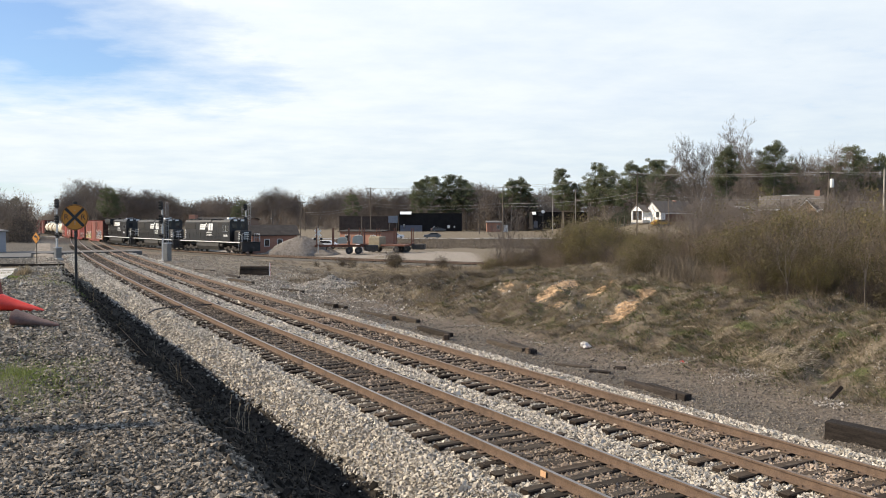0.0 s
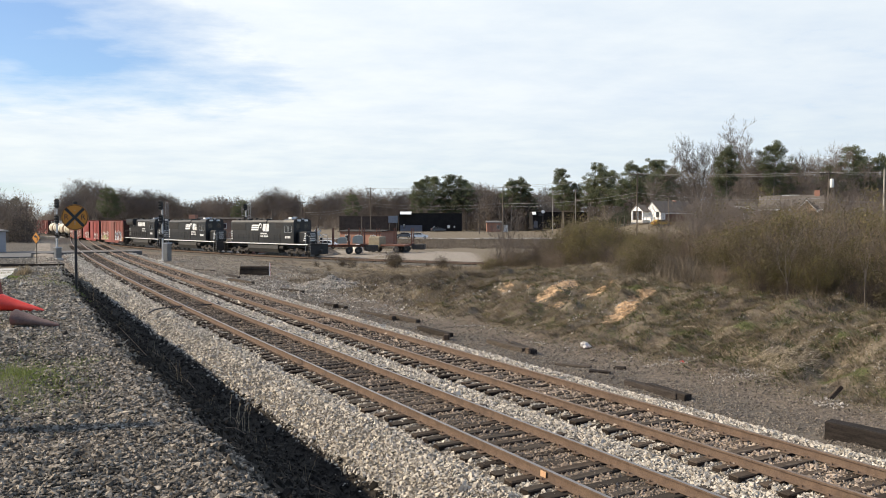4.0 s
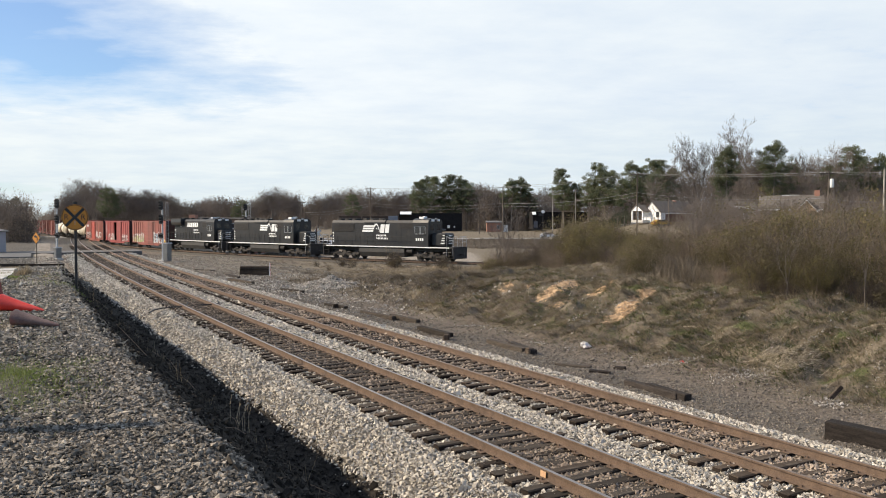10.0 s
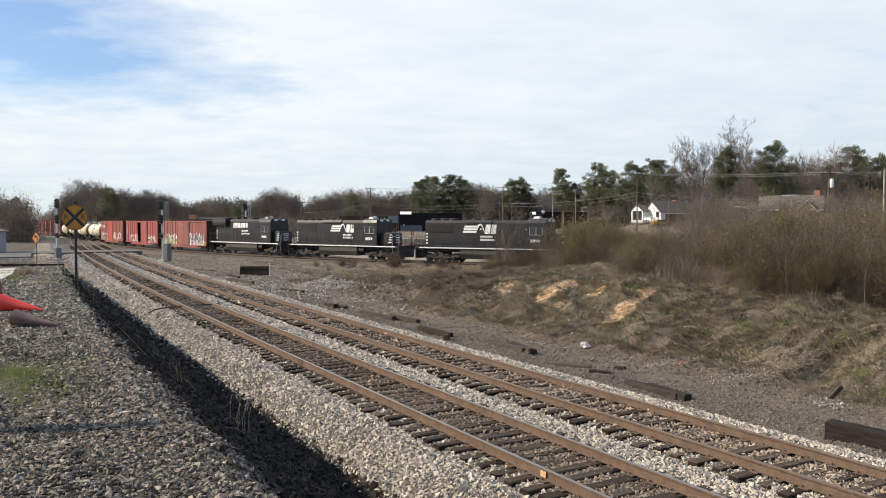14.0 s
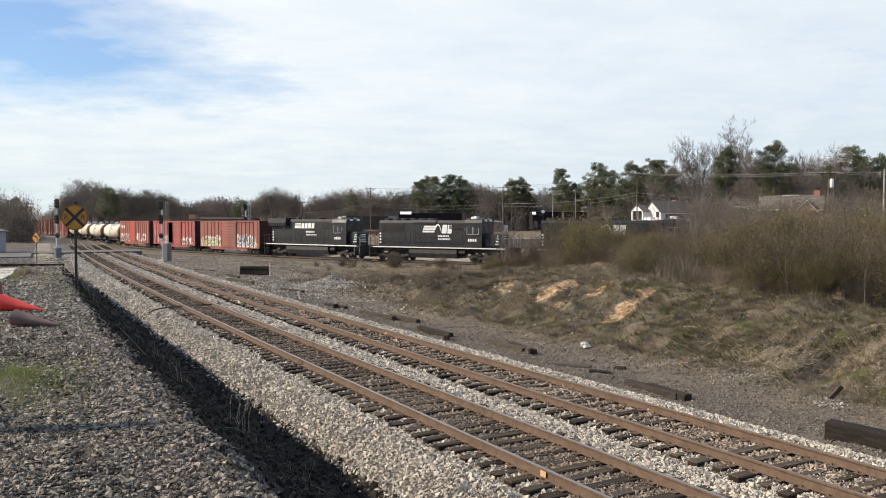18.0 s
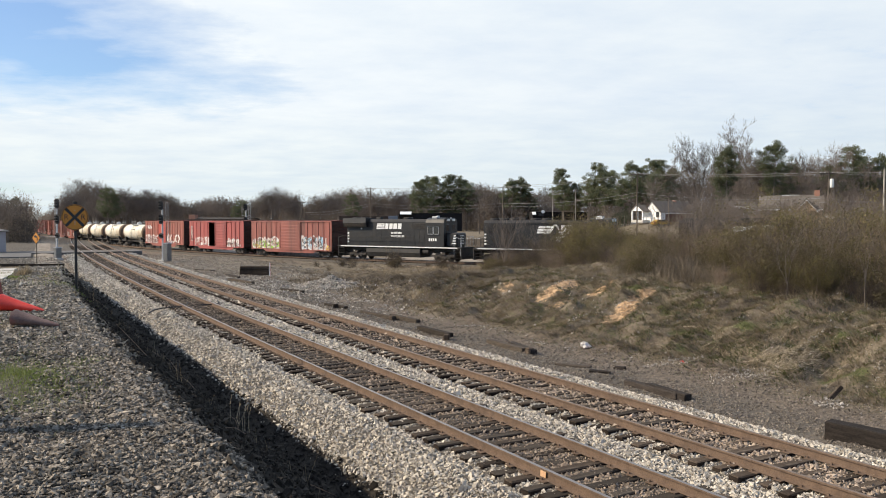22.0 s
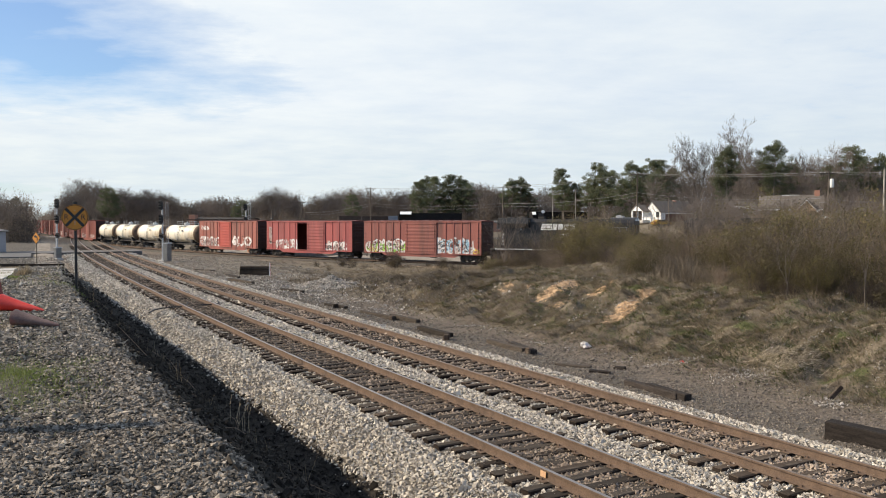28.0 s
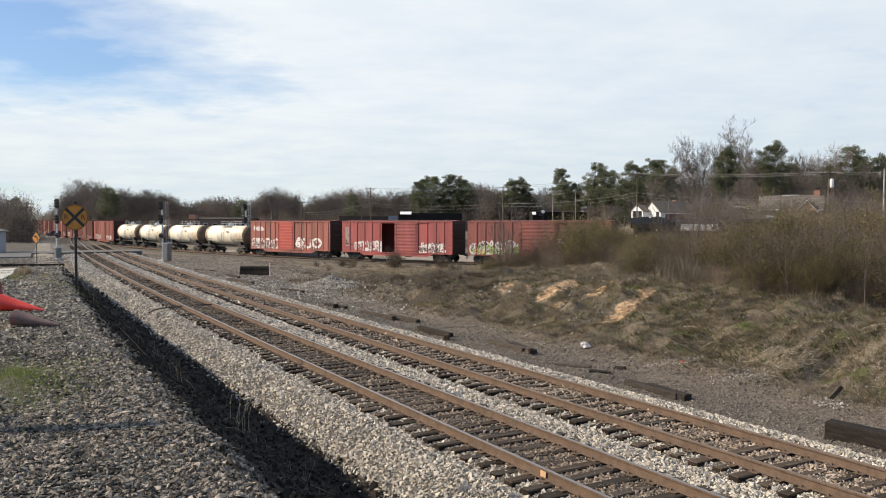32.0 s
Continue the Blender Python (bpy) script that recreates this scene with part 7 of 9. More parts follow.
# round sign on a post and the yard's notice board
rs = thing("shop_sign", "round white sign on a dark post before the building", "sign", pose(28.8, 228.0, ground_at(28.8, 228)))
part("post", Shape().tube((0, 0, -0.2), (0, 0, 6.6), 0.12, n=8), SIG_BLACK, rs, "dark post")
part("disc", disc(Shape(), 0.48, -0.25, -0.1, 6.4, 24), WHITE, rs, "round white disc")
part("arm", Shape().box(-1.2, 0.3, -0.1, 0.1, 5.2, 6.0, 0.02), SIG_BLACK, rs, "")
nb = thing("notice_board", "large grey board on two posts at the yard", "billboard", pose(-9.6, 152.0, ground_at(-9.6, 152), 0, 0, 0))
part("board", Shape().box(-0.9, 0.9, -0.06, 0.06, 4.35, 5.65, 0.02), mat("grey_board", (0.16, 0.17, 0.19), (0.22, 0.23, 0.25), 2, 0.6), nb, "grey board")
for xx in (-0.7, 0.7):
    part("post", Shape().tube((xx, 0.1, -0.2), (xx, 0.1, 5.6), 0.07, n=8), POLE, nb, "")

# ---- the far road and its cars ----
ROAD_Y = 202.0


def far_road():
    xs = np.linspace(-110, 120, 70)
    vs, fs = [], []
    for k, x_ in enumerate(xs):
        z = ground_at(x_, ROAD_Y) + 0.10
        for yy, zz in ((ROAD_Y - 3.4, z), (ROAD_Y + 3.4, z), (ROAD_Y - 3.4, z - 0.9), (ROAD_Y + 3.4, z - 0.9)):
            vs.append((x_, yy, zz))
    for k in range(len(xs) - 1):
        a = 4 * k
        fs += [(a, a + 4, a + 5, a + 1), (a, a + 2, a + 6, a + 4), (a + 1, a + 5, a + 7, a + 3), (a + 2, a + 3, a + 7, a + 6)]
    fs += [(0, 1, 3, 2), (len(vs) - 4, len(vs) - 2, len(vs) - 1, len(vs) - 3)]
    solid("road", Shape().add(vs, fs), mat("bleached_asphalt", (0.30, 0.285, 0.26), (0.40, 0.385, 0.35), 1.2, 0.9, fine=30), "bleached asphalt road along the far grass bank", "road", kind="structure")


far_road()


def car(paint, label):
    """A saloon car facing +x on the road, in parts."""
    c = thing("car", label, "car", group="cars on the road")
    body = [(-2.2, 0.35), (-2.25, 0.85), (-1.95, 1.0), (-1.3, 1.42), (0.35, 1.44), (1.1, 1.0), (2.0, 0.88), (2.22, 0.62), (2.15, 0.32)]
    part("body", Shape().slab(body, "y", -0.85, 0.85), paint, c, "")
    part("glazing", Shape().slab([(-1.62, 1.03), (-1.22, 1.36), (0.30, 1.38), (0.85, 1.03)], "y", -0.865, 0.865), GLASS, c, "dark side glazing")
    for xx in (-1.38, 1.38):
        for yy in (-0.88, 0.66):
            w = part("wheel", Shape().turned([(yy, 0.2), (yy, 0.31), (yy + 0.22, 0.31), (yy + 0.22, 0.2)], "y", 16, (xx, 0, 0.31)), RUBBER, c, "")
            part("rim", Shape().turned([(yy - 0.006, 0.08), (yy + 0.01, 0.2), (yy + 0.21, 0.2), (yy + 0.226, 0.08)], "y", 12, (xx, 0, 0.31)), ALU, w, "")
    for yy in (-0.7, 0.45):
        part("headlight", Shape().box(2.17, 2.24, yy, yy + 0.25, 0.62, 0.76, 0.01), WHITE, c, "")
        part("tail_light", Shape().box(-2.27, -2.2, yy, yy + 0.25, 0.72, 0.86, 0.01), ORANGE, c, "")
    return c


CAR_WHITE = mat("white_car_paint", (0.72, 0.72, 0.72), (0.8, 0.8, 0.8), 2, 0.25)
CAR_GREY = mat("dark_grey_car_paint", (0.07, 0.075, 0.085), (0.10, 0.105, 0.115), 2, 0.3)
CAR_YELLOW = mat("yellow_machine_paint", (0.55, 0.30, 0.03), (0.65, 0.38, 0.05), 2, 0.5)


def on_road(px, lane, turn):
    y = ROAD_Y + lane
    x = (px - 784) / F * y
    return pose(x, y, ground_at(x, ROAD_Y) + 0.105, 0, 0, turn)


ROAD_TRAFFIC = [
    (car(CAR_WHITE, "small white car driving along the far road"), [(t, on_road(p, -1.6, 0)) for t, p in ((0, 700), (1.5, 713), (3, 732), (5.5, 766), (6, 780), (6.5, 797), (7, 817), (7.5, 838), (8, 860), (8.5, 884), (9, 911),
                                                                                             (9.5, 940), (10, 971), (10.5, 1003), (11, 1036), (12, 1105), (14, 1250), (17, 1475), (20, 1700), (32, 2500))]),
    (car(CAR_GREY, "dark grey car driving slowly along the far road"), [(t, on_road(p, 1.6, 180)) for t, p in ((0, 765), (1, 752), (2, 741), (3, 728), (5.5, 690), (10, 600), (16, 470), (32, 100))]),
]
# a yellow machine before the white house and parked cars in the yard
pm = car(CAR_YELLOW, "yellow vehicle parked before the white house")
pm.matrix_basis = pose(48.6, 176.0, ground_at(48.6, 176), 0, 0, 20)
pm["group"] = "parked cars"
pc = car(CAR_WHITE, "white car parked in the yard")
pc.matrix_basis = pose(-20.2, 134.0, ground_at(-20.2, 134), 0, 0, 170)
pc["group"] = "parked cars"
pk = car(CAR_GREY, "dark car parked by the dark building")
pk.matrix_basis = pose(-1.5, 246.0, ground_at(-1.5, 246), 0, 0, 10)
pk["group"] = "parked cars"

# litter on the slope
for x, y, s, material, label in ((*spot(1037, 612, -0.5), 0.30, SPRAY["white"], "crumpled white litter on the ground"), (*spot(1210, 643, -0.55), 0.09, ORANGE, "small orange scrap of litter"),
                                 (*spot(903, 546, -0.5), 0.13, SPRAY["white"], "crumpled white litter on the ground"), (*spot(665, 515, -0.6), 0.16, SPRAY["white"], "crumpled white litter on the ground")):
    r = random.Random(int(x * 100))
    sh = Shape().turned([(0, s * 0.5), (s * 0.2, s * 0.8), (s * 0.5, s * 0.5), (s * 0.7, s * 0.12)], "z", 8)
    sh.v = [(a + r.uniform(-0.3, 0.3) * s, b + r.uniform(-0.3, 0.3) * s, c + r.uniform(0, 0.25) * s) for a, b, c in sh.v]
    solid("litter", sh, material, label, "litter", pose(x, y, ground_at(x, y) - 0.02), "litter")
x, y = spot(1467, 700, -0.5)
solid("broken_board", Shape().box(-0.06, 0.06, -0.03, 0.03, 0, 0.62, 0.01), TIMBER, "short broken dark board stuck in the slope", "board", pose(x, y, ground_at(x, y) - 0.12, 8, 38, 0))

# ---- trees and shrubs ----


class Twigs:
    """Collects tapered three-sided limbs as arrays."""

    def __init__(self):
        self.v, self.f = [], []

    def limb(self, p0, p1, r0, r1):
        d = (p1 - p0)
        if d.length < 1e-5:
            return
        d.normalize()
        u = d.orthogonal().normalized()
        w = d.cross(u)
        n = len(self.v)
        for p, r in ((p0, r0), (p1, r1)):
            for k in range(3):
                a = k * 2.0944
                q = p + (u * math.cos(a) + w * math.sin(a)) * r
                self.v.append((q.x, q.y, q.z))
        self.f += [(n, n + 1, n + 4, n + 3), (n + 1, n + 2, n + 5, n + 4), (n + 2, n, n + 3, n + 5)]


def grow(tw, r, p, d, length, rad, level, spread, up, kids, tips=None, stop=0.006):
    """A limb of three bent pieces that forks."""
    n = 3 if level > 1 else 2 if level == 1 else 1
    q, dd = p.copy(), d.copy()
    for k in range(n):
        dd = (dd + Vector((r.gauss(0, 0.13), r.gauss(0, 0.13), r.gauss(up * 0.16, 0.08)))).normalized()
        nx = q + dd * (length / n)
        ra, rb = rad * (1 - 0.66 * k / n), rad * (1 - 0.66 * (k + 1) / n)
        tw.limb(q, nx, ra, rb)
        if level > 0:
            for _ in range(kids if k else max(1, kids - 1)):
                if r.random() < (0.85 if k or n < 3 else 0.35):
                    ax = Vector((r.gauss(0, 1), r.gauss(0, 1), r.gauss(0, 1))).normalized()
                    side = dd.cross(ax).normalized()
                    a = r.uniform(0.55, 1.15) * spread
                    nd = (dd * math.cos(a) + side * math.sin(a)).normalized()
                    grow(tw, r, nx, nd, length * (r.uniform(0.50, 0.76) if level > 1 else r.uniform(0.30, 0.48)), max(stop, rb * r.uniform(0.45, 0.65)), level - 1, spread, up, kids, tips, stop)
        q = nx
    if tips is not None and level <= 1:
        tips.append(q)


def bare_tree_mesh(seed, h, level=4, spread=0.62, kids=2, stop=0.012, trunk=0.28, girth=1.0, spray=0):
    """Trunk and branches of a leafless tree; returns the trunk's and the branches' meshes."""
    r = random.Random(seed)
    tr, br, tips = Twigs(), Twigs(), []
    p, d = Vector((0, 0, -0.3)), Vector((0, 0, 1))
    rad = h * 0.017 * trunk / 0.28 * girth
    fork = h * trunk
    for k in range(4):
        d = (d + Vector((r.gauss(0, 0.05), r.gauss(0, 0.05), 0.1))).normalized()
        q = p + d * ((fork + 0.3) / 4)
        tr.limb(p, q, rad * (1.15 - 0.1 * k), rad * (1.05 - 0.1 * k))
        p = q
    for k in range(4):
        a = 1.57 * k + r.uniform(-0.5, 0.5)
        t = r.uniform(0.22, 0.5) * spread / 0.62 if k else 0.12
        nd = Vector((math.cos(a) * math.sin(t), math.sin(a) * math.sin(t), math.cos(t)))
        grow(br, r, p - Vector((0, 0, r.uniform(0, fork * 0.25))), nd, h * r.uniform(0.30, 0.42), rad * 0.55, level - 1, spread, 0.42, kids, tips, stop)
    for q in tips:
        for _ in range(spray):
            e = Vector((r.gauss(0, 0.5), r.gauss(0, 0.5), r.gauss(0.9, 0.4))).normalized() * h * r.uniform(0.030, 0.075)
            br.limb(q, q + e, stop * 0.7, stop * 0.25)
    k = h / max(v[2] for v in br.v)
    tv, bv = np.array(tr.v) * k, np.array(br.v) * k
    return (fast_mesh("trunk", tv, tr.f, BARK), fast_mesh("crown", bv, br.f, TWIG))


def needle_clumps(r, centres, per, size, grain=1.0, flat=0.70):
    """Small tilted triangles about the centres, in clumps."""
    n = len(centres) * per
    c = np.repeat(np.array([tuple(p) for p in centres]), per, axis=0)
    rs = np.random.RandomState(r.randint(0, 99999))
    o = rs.normal(0, 1, (n, 3))
    o *= (rs.uniform(0, 1, (n, 1)) ** 0.36 / np.linalg.norm(o, axis=1)[:, None]) * size * np.array([1.05, 1.05, flat])
    base = c + o
    a = rs.normal(0, 1, (n, 3)); a /= np.linalg.norm(a, axis=1)[:, None]
    b = np.cross(a, rs.normal(0, 1, (n, 3))); b /= np.linalg.norm(b, axis=1)[:, None] + 1e-6
    L = size * grain * rs.uniform(0.17, 0.40, (n, 1))
    v = np.stack([base - a * L * 0.5, base + a * L * 0.5, base + b * L * 0.55], axis=1).reshape(-1, 3)
    return v, np.arange(n * 3).reshape(-1, 3)


def pine_mesh(seed, h, bare=0.4, wide=0.20, per=150):
    """A tall pine: bare lower trunk, short limbs and an uneven crown of needle clumps."""
    r = random.Random(seed)
    tr = Twigs()
    p = Vector((0, 0, -0.3))
    rad = h * 0.014
    top = Vector((r.uniform(-0.4, 0.4), r.uniform(-0.4, 0.4), h * 0.97))
    for k in range(6):
        q = Vector((0, 0, -0.3)).lerp(top, (k + 1) / 6) + Vector((r.gauss(0, 0.08), r.gauss(0, 0.08), 0))
        tr.limb(p, q, rad * (1 - 0.14 * k), rad * (1 - 0.14 * (k + 1)))
        p = q
    centres = []
    z = h * bare
    while z < h:
        f = (z - h * bare) / (h * (1 - bare))
        reach = h * wide * (0.22 + 1.15 * math.sin(math.pi * min(1.0, f * 0.82 + 0.12) ** 0.80)) * r.uniform(0.6, 1.12)
        for k in range(r.choice((2, 3, 3))):
            a = r.uniform(0, 6.28)
            e = Vector((math.cos(a) * reach, math.sin(a) * reach, z + reach * r.uniform(0.05, 0.35)))
            tr.limb(Vector((0, 0, z)), e, rad * 0.28, rad * 0.08)
            for t in (0.5, 0.8, 1.0):
                if r.random() < (0.7 if t < 0.6 else 0.92):
                    centres.append(Vector((0, 0, z)).lerp(e, t) + Vector((r.gauss(0, 0.25), r.gauss(0, 0.25), r.gauss(0.15, 0.2))))
        z += h * r.uniform(0.026, 0.050)
    centres.append(top)
    v, f = needle_clumps(r, centres, per, h * 0.052, 0.92, 0.70)
    return fast_mesh("trunk", tr.v, tr.f, BARK), fast_mesh("crown", v, f, NEEDLES)


def shrub_mesh(seed, h, w, stems, leaf, leaves, leaf_size, twig=None, level=2):
    """A many-stemmed shrub: thin rods, fine twigs and scattered small leaves."""
    r = random.Random(seed)
    tw = Twigs()
    tips = []
    for k in range(stems):
        a, q = r.uniform(0, 6.28), r.uniform(0, 1) ** 0.6
        base = Vector((math.cos(a) * w * 0.30 * q, math.sin(a) * w * 0.30 * q, -0.1))
        lean = r.uniform(0.0, 0.62) * q
        d = Vector((math.cos(a) * math.sin(lean), math.sin(a) * math.sin(lean), math.cos(lean)))
        grow(tw, r, base, d, h * r.uniform(0.45, 0.78), r.uniform(0.008, 0.017), level, 0.85, 0.45, 2, tips, 0.0045)
    top = np.percentile(np.array(tw.v)[:, 2], 99)
    k = h / top
    tips = [t * k for t in tips]
    parts = [fast_mesh("bush", np.array(tw.v) * k, tw.f, twig or TWIG_BROWN)]
    if leaves:
        pick = []
        for _ in range(max(1, leaves // 64)):
            t, q = r.choice(tips), r.uniform(0.22, 1.0) ** 0.7
            pick.append(Vector((t.x * (0.4 + 0.6 * q), t.y * (0.4 + 0.6 * q), t.z * q)))
        v, f = needle_clumps(r, pick, 64, leaf_size * 1.9, 0.62, 1.0)
        parts.append(fast_mesh("foliage", v, f, leaf))
    return parts


def plant_kind(name, meshes, label, category, group=""):
    """A maker of plants that share their meshes: returns a function that sets one at x, y."""
    def set_one(x, y, scale=1.0, turn=0.0, sink=0.05, tall=None, text=None):
        ob = thing(name, text or label, category, Matrix.Translation((x, y, ground_at(x, y) - sink)) @ Matrix.Rotation(turn, 4, "Z"), group)
        for me in meshes:
            c = new(me.name.split(".")[0], me)
            c.parent = ob
            c.matrix_basis = Matrix.Diagonal((scale, scale, tall or scale, 1))
            if me.name.startswith("cane_clump"):
                tagged(c, kind="stuff")
        return ob
    return set_one


# the skyline of the woods: line of sight in thousandths, slope of the crowns above the eye
WOOD_TOP = ((-514, 6), (-506, 15), (-489, 25), (-480, 45), (-467, 61), (-453, 69), (-439, 67), (-428, 58), (-396, 58), (-381, 50), (-364, 59), (-346, 53), (-331, 35), (-322, 28), (-314, 36), (-298, 44), (-269, 40), (-255, 38), (-246, 35), (-226, 50), (-216, 57), (-192, 53), (-181, 38), (-173, 24), (-162, 40), (-151, 50), (-126, 55), (-101, 55), (-87, 50), (-44, 52), (20, 52), (52, 70), (70, 60), (110, 60))
RISE_TOP = ((50, 57), (111, 58), (154, 68), (183, 75), (226, 88), (283, 102), (333, 118), (390, 120), (440, 120), (490, 122), (560, 108), (654, 108))


def wood_height(skyline, u, y):
    """How tall a tree on the line of sight u at the distance y must be to reach the skyline."""
    slope = np.interp(np.asarray(u) * 1000, [q[0] for q in skyline], [q[1] for q in skyline]) / 1400
    return 4.2 + slope * np.asarray(y) - height(np.asarray(u) * np.asarray(y), np.asarray(y))


def build_trees():
    r = random.Random(77)
    bare = [plant_kind("bare_tree", bare_tree_mesh(100 + k, 10.0, 4, 0.80, 3, 0.016, spray=1), "leafless grey deciduous tree at the wood's edge", "tree", "leafless trees") for k in range(5)]
    crowned = [plant_kind("bare_tree", bare_tree_mesh(150 + k, 10.0, 4, 0.78, 3, 0.011, 0.22, spray=7), "leafless grey tree with a rounded twiggy crown", "tree", "leafless trees") for k in range(4)]
    big = [plant_kind("bare_tree", bare_tree_mesh(200 + k, 10.0, 5, 0.66, 2, 0.0135, 0.24, 1.5, spray=4), "tall leafless oak with a wide fan of branches", "tree", "leafless trees") for k in range(3)]
    pine = [plant_kind("pine_tree", pine_mesh(300 + k, 10.0, 0.34 + 0.07 * (k % 3), 0.17 + 0.025 * (k % 2)), "dark green pine with a rounded crown", "tree", "pine trees") for k in range(4)]
    def at(px, y, kinds, h, tall=None, text=None):
        """Sets a plant on the line of sight px (in thousandths of the view's half width) at the distance y."""
        x = px * y
        r.choice(kinds)(x, y, h / 10, r.uniform(0, 6.28), 0.1, None if tall is None else h / 10 * tall, text)
    # far wood along the horizon
    for k in range(126):
        u = -0.49 + 0.545 * (k + r.uniform(-0.4, 0.4)) / 126
        y = r.uniform(296, 350)
        at(u, y, crowned, wood_height(WOOD_TOP, u, y) * (r.uniform(0.97, 1.13) if k % 3 else r.uniform(0.75, 0.9)))
    for u, y, h in ((-0.4225, 288, 16.0), (-0.418, 290, 14.2), (-0.254, 290, 10.5), (-0.262, 290, 8.5), (-0.115, 270, 12), (-0.54, 380, 14)):
        at(u, y, pine, h)
    # pines behind the dark building and to its right
    for u, y, h in ((-0.032, 272, 16.0), (-0.022, 278, 17.8), (-0.010, 272, 17.6), (0.002, 275, 15.5), (0.012, 272, 18.2), (0.024, 276, 17.6), (0.030, 272, 15.5), (0.086, 262, 16.2), (0.096, 264, 16.8), (0.106, 266, 15.0),
                    (0.150, 240, 17.3), (0.152, 235, 13.5), (0.195, 228, 16.2), (0.203, 222, 13.5), (0.186, 232, 12.5), (0.213, 232, 13.5), (0.238, 226, 15.2), (0.25, 230, 14.0), (0.264, 224, 15.6), (0.275, 228, 15.8),
                    (0.29, 232, 13.5), (0.227, 214, 11.0), (0.268, 214, 12.0), (0.245, 216, 10.5), (0.165, 240, 12.5)):
        at(u, y, pine, h)
    for k in range(12):
        u = 0.035 + 0.12 * k / 12 + r.uniform(-0.008, 0.008)
        y = r.uniform(262, 300)
        at(u, y, crowned, wood_height(WOOD_TOP, u, y) * r.uniform(0.9, 1.08))
    # the wooded rise behind the houses
    for u, y, h in ((0.309, 216, 22.0), (0.324, 212, 24.0), (0.360, 205, 27.5), (0.342, 222, 18.0), (0.374, 214, 20.0)):
        at(u, y, big, h / 1.22, 1.22)
    for u, y, h in ((0.357, 196, 17.3), (0.353, 200, 13.0), (0.416, 205, 19.2), (0.423, 208, 13.5), (0.515, 210, 18.6), (0.524, 214, 16.0), (0.55, 212, 16.5),
                    (0.565, 216, 15.5), (0.585, 210, 15.5), (0.44, 222, 14.5), (0.485, 218, 14.0)):
        at(u, y, pine, h)
    for u, y, h in ((0.392, 215, 21.0), (0.449, 212, 19.5), (0.486, 208, 21.5), (0.54, 205, 18.0), (0.46, 196, 15.0)):
        at(u, y, big, h / 1.3, 1.3)
    for k in range(22):
        u = 0.27 + 0.35 * k / 22 + r.uniform(-0.01, 0.01)
        at(u, r.uniform(200, 250), bare, r.uniform(10, 15))
    # thin trees on the slope before the houses
    for k in range(30):
        u = 0.305 + 0.28 * k / 30 + r.uniform(-0.008, 0.008)
        y = r.uniform(95, 165)
        at(u, y, bare, r.uniform(5.5, 9.0), None, "thin leafless tree on the slope below the houses")
    # left edge of the view
    for u, y, h in ((-0.575, 160, 10.5), (-0.547, 175, 10.2), (-0.541, 180, 10.8), (-0.534, 195, 10.4), (-0.575, 120, 11.0), (-0.55, 150, 9.6)):
        at(u, y, bare, h)


build_trees()


TWIG_DARK = mat("dark_twigs", (0.045, 0.033, 0.027), (0.10, 0.074, 0.058), 1, 0.95)


# outline of the brush on the bank: line of sight in thousandths, slope below the eye
BRUSH_TOP = ((90, 40), (118, 26), (132, 12), (154, 0), (183, -5), (205, -1), (215, 12), (226, 17), (270, 15), (298, 13), (333, 8), (362, 0), (397, -10), (419, -18), (447, -31), (476, -34), (511, -32), (560, -38), (620, -38))


def cane_mesh(seed):
    """A stand of pale dead canes and bent grass."""
    r = random.Random(seed)
    tw = Twigs()
    for k in range(90):
        p = Vector((r.gauss(0, 0.55), r.gauss(0, 0.55), -0.1))
        d = Vector((r.gauss(0, 0.30), r.gauss(0, 0.30), 1)).normalized()
        h = r.uniform(0.5, 1.5)
        q = p + d * h * 0.6
        tw.limb(p, q, 0.010, 0.008)
        tw.limb(q, q + (d + Vector((r.gauss(0, 0.4), r.gauss(0, 0.4), -0.1))).normalized() * h * 0.4, 0.008, 0.003)
    return [fast_mesh("cane_clump", tw.v, tw.f, CANE)]


CANE = mat("pale_dead_canes", (0.135, 0.108, 0.080), (0.24, 0.196, 0.145), 1, 0.9, per_island=0.35, per_object=0.3, thin=0.2)
TANGLE = mat("grey_brown_tangle", (0.120, 0.088, 0.067), (0.24, 0.18, 0.135), 1, 0.95, per_object=0.4)


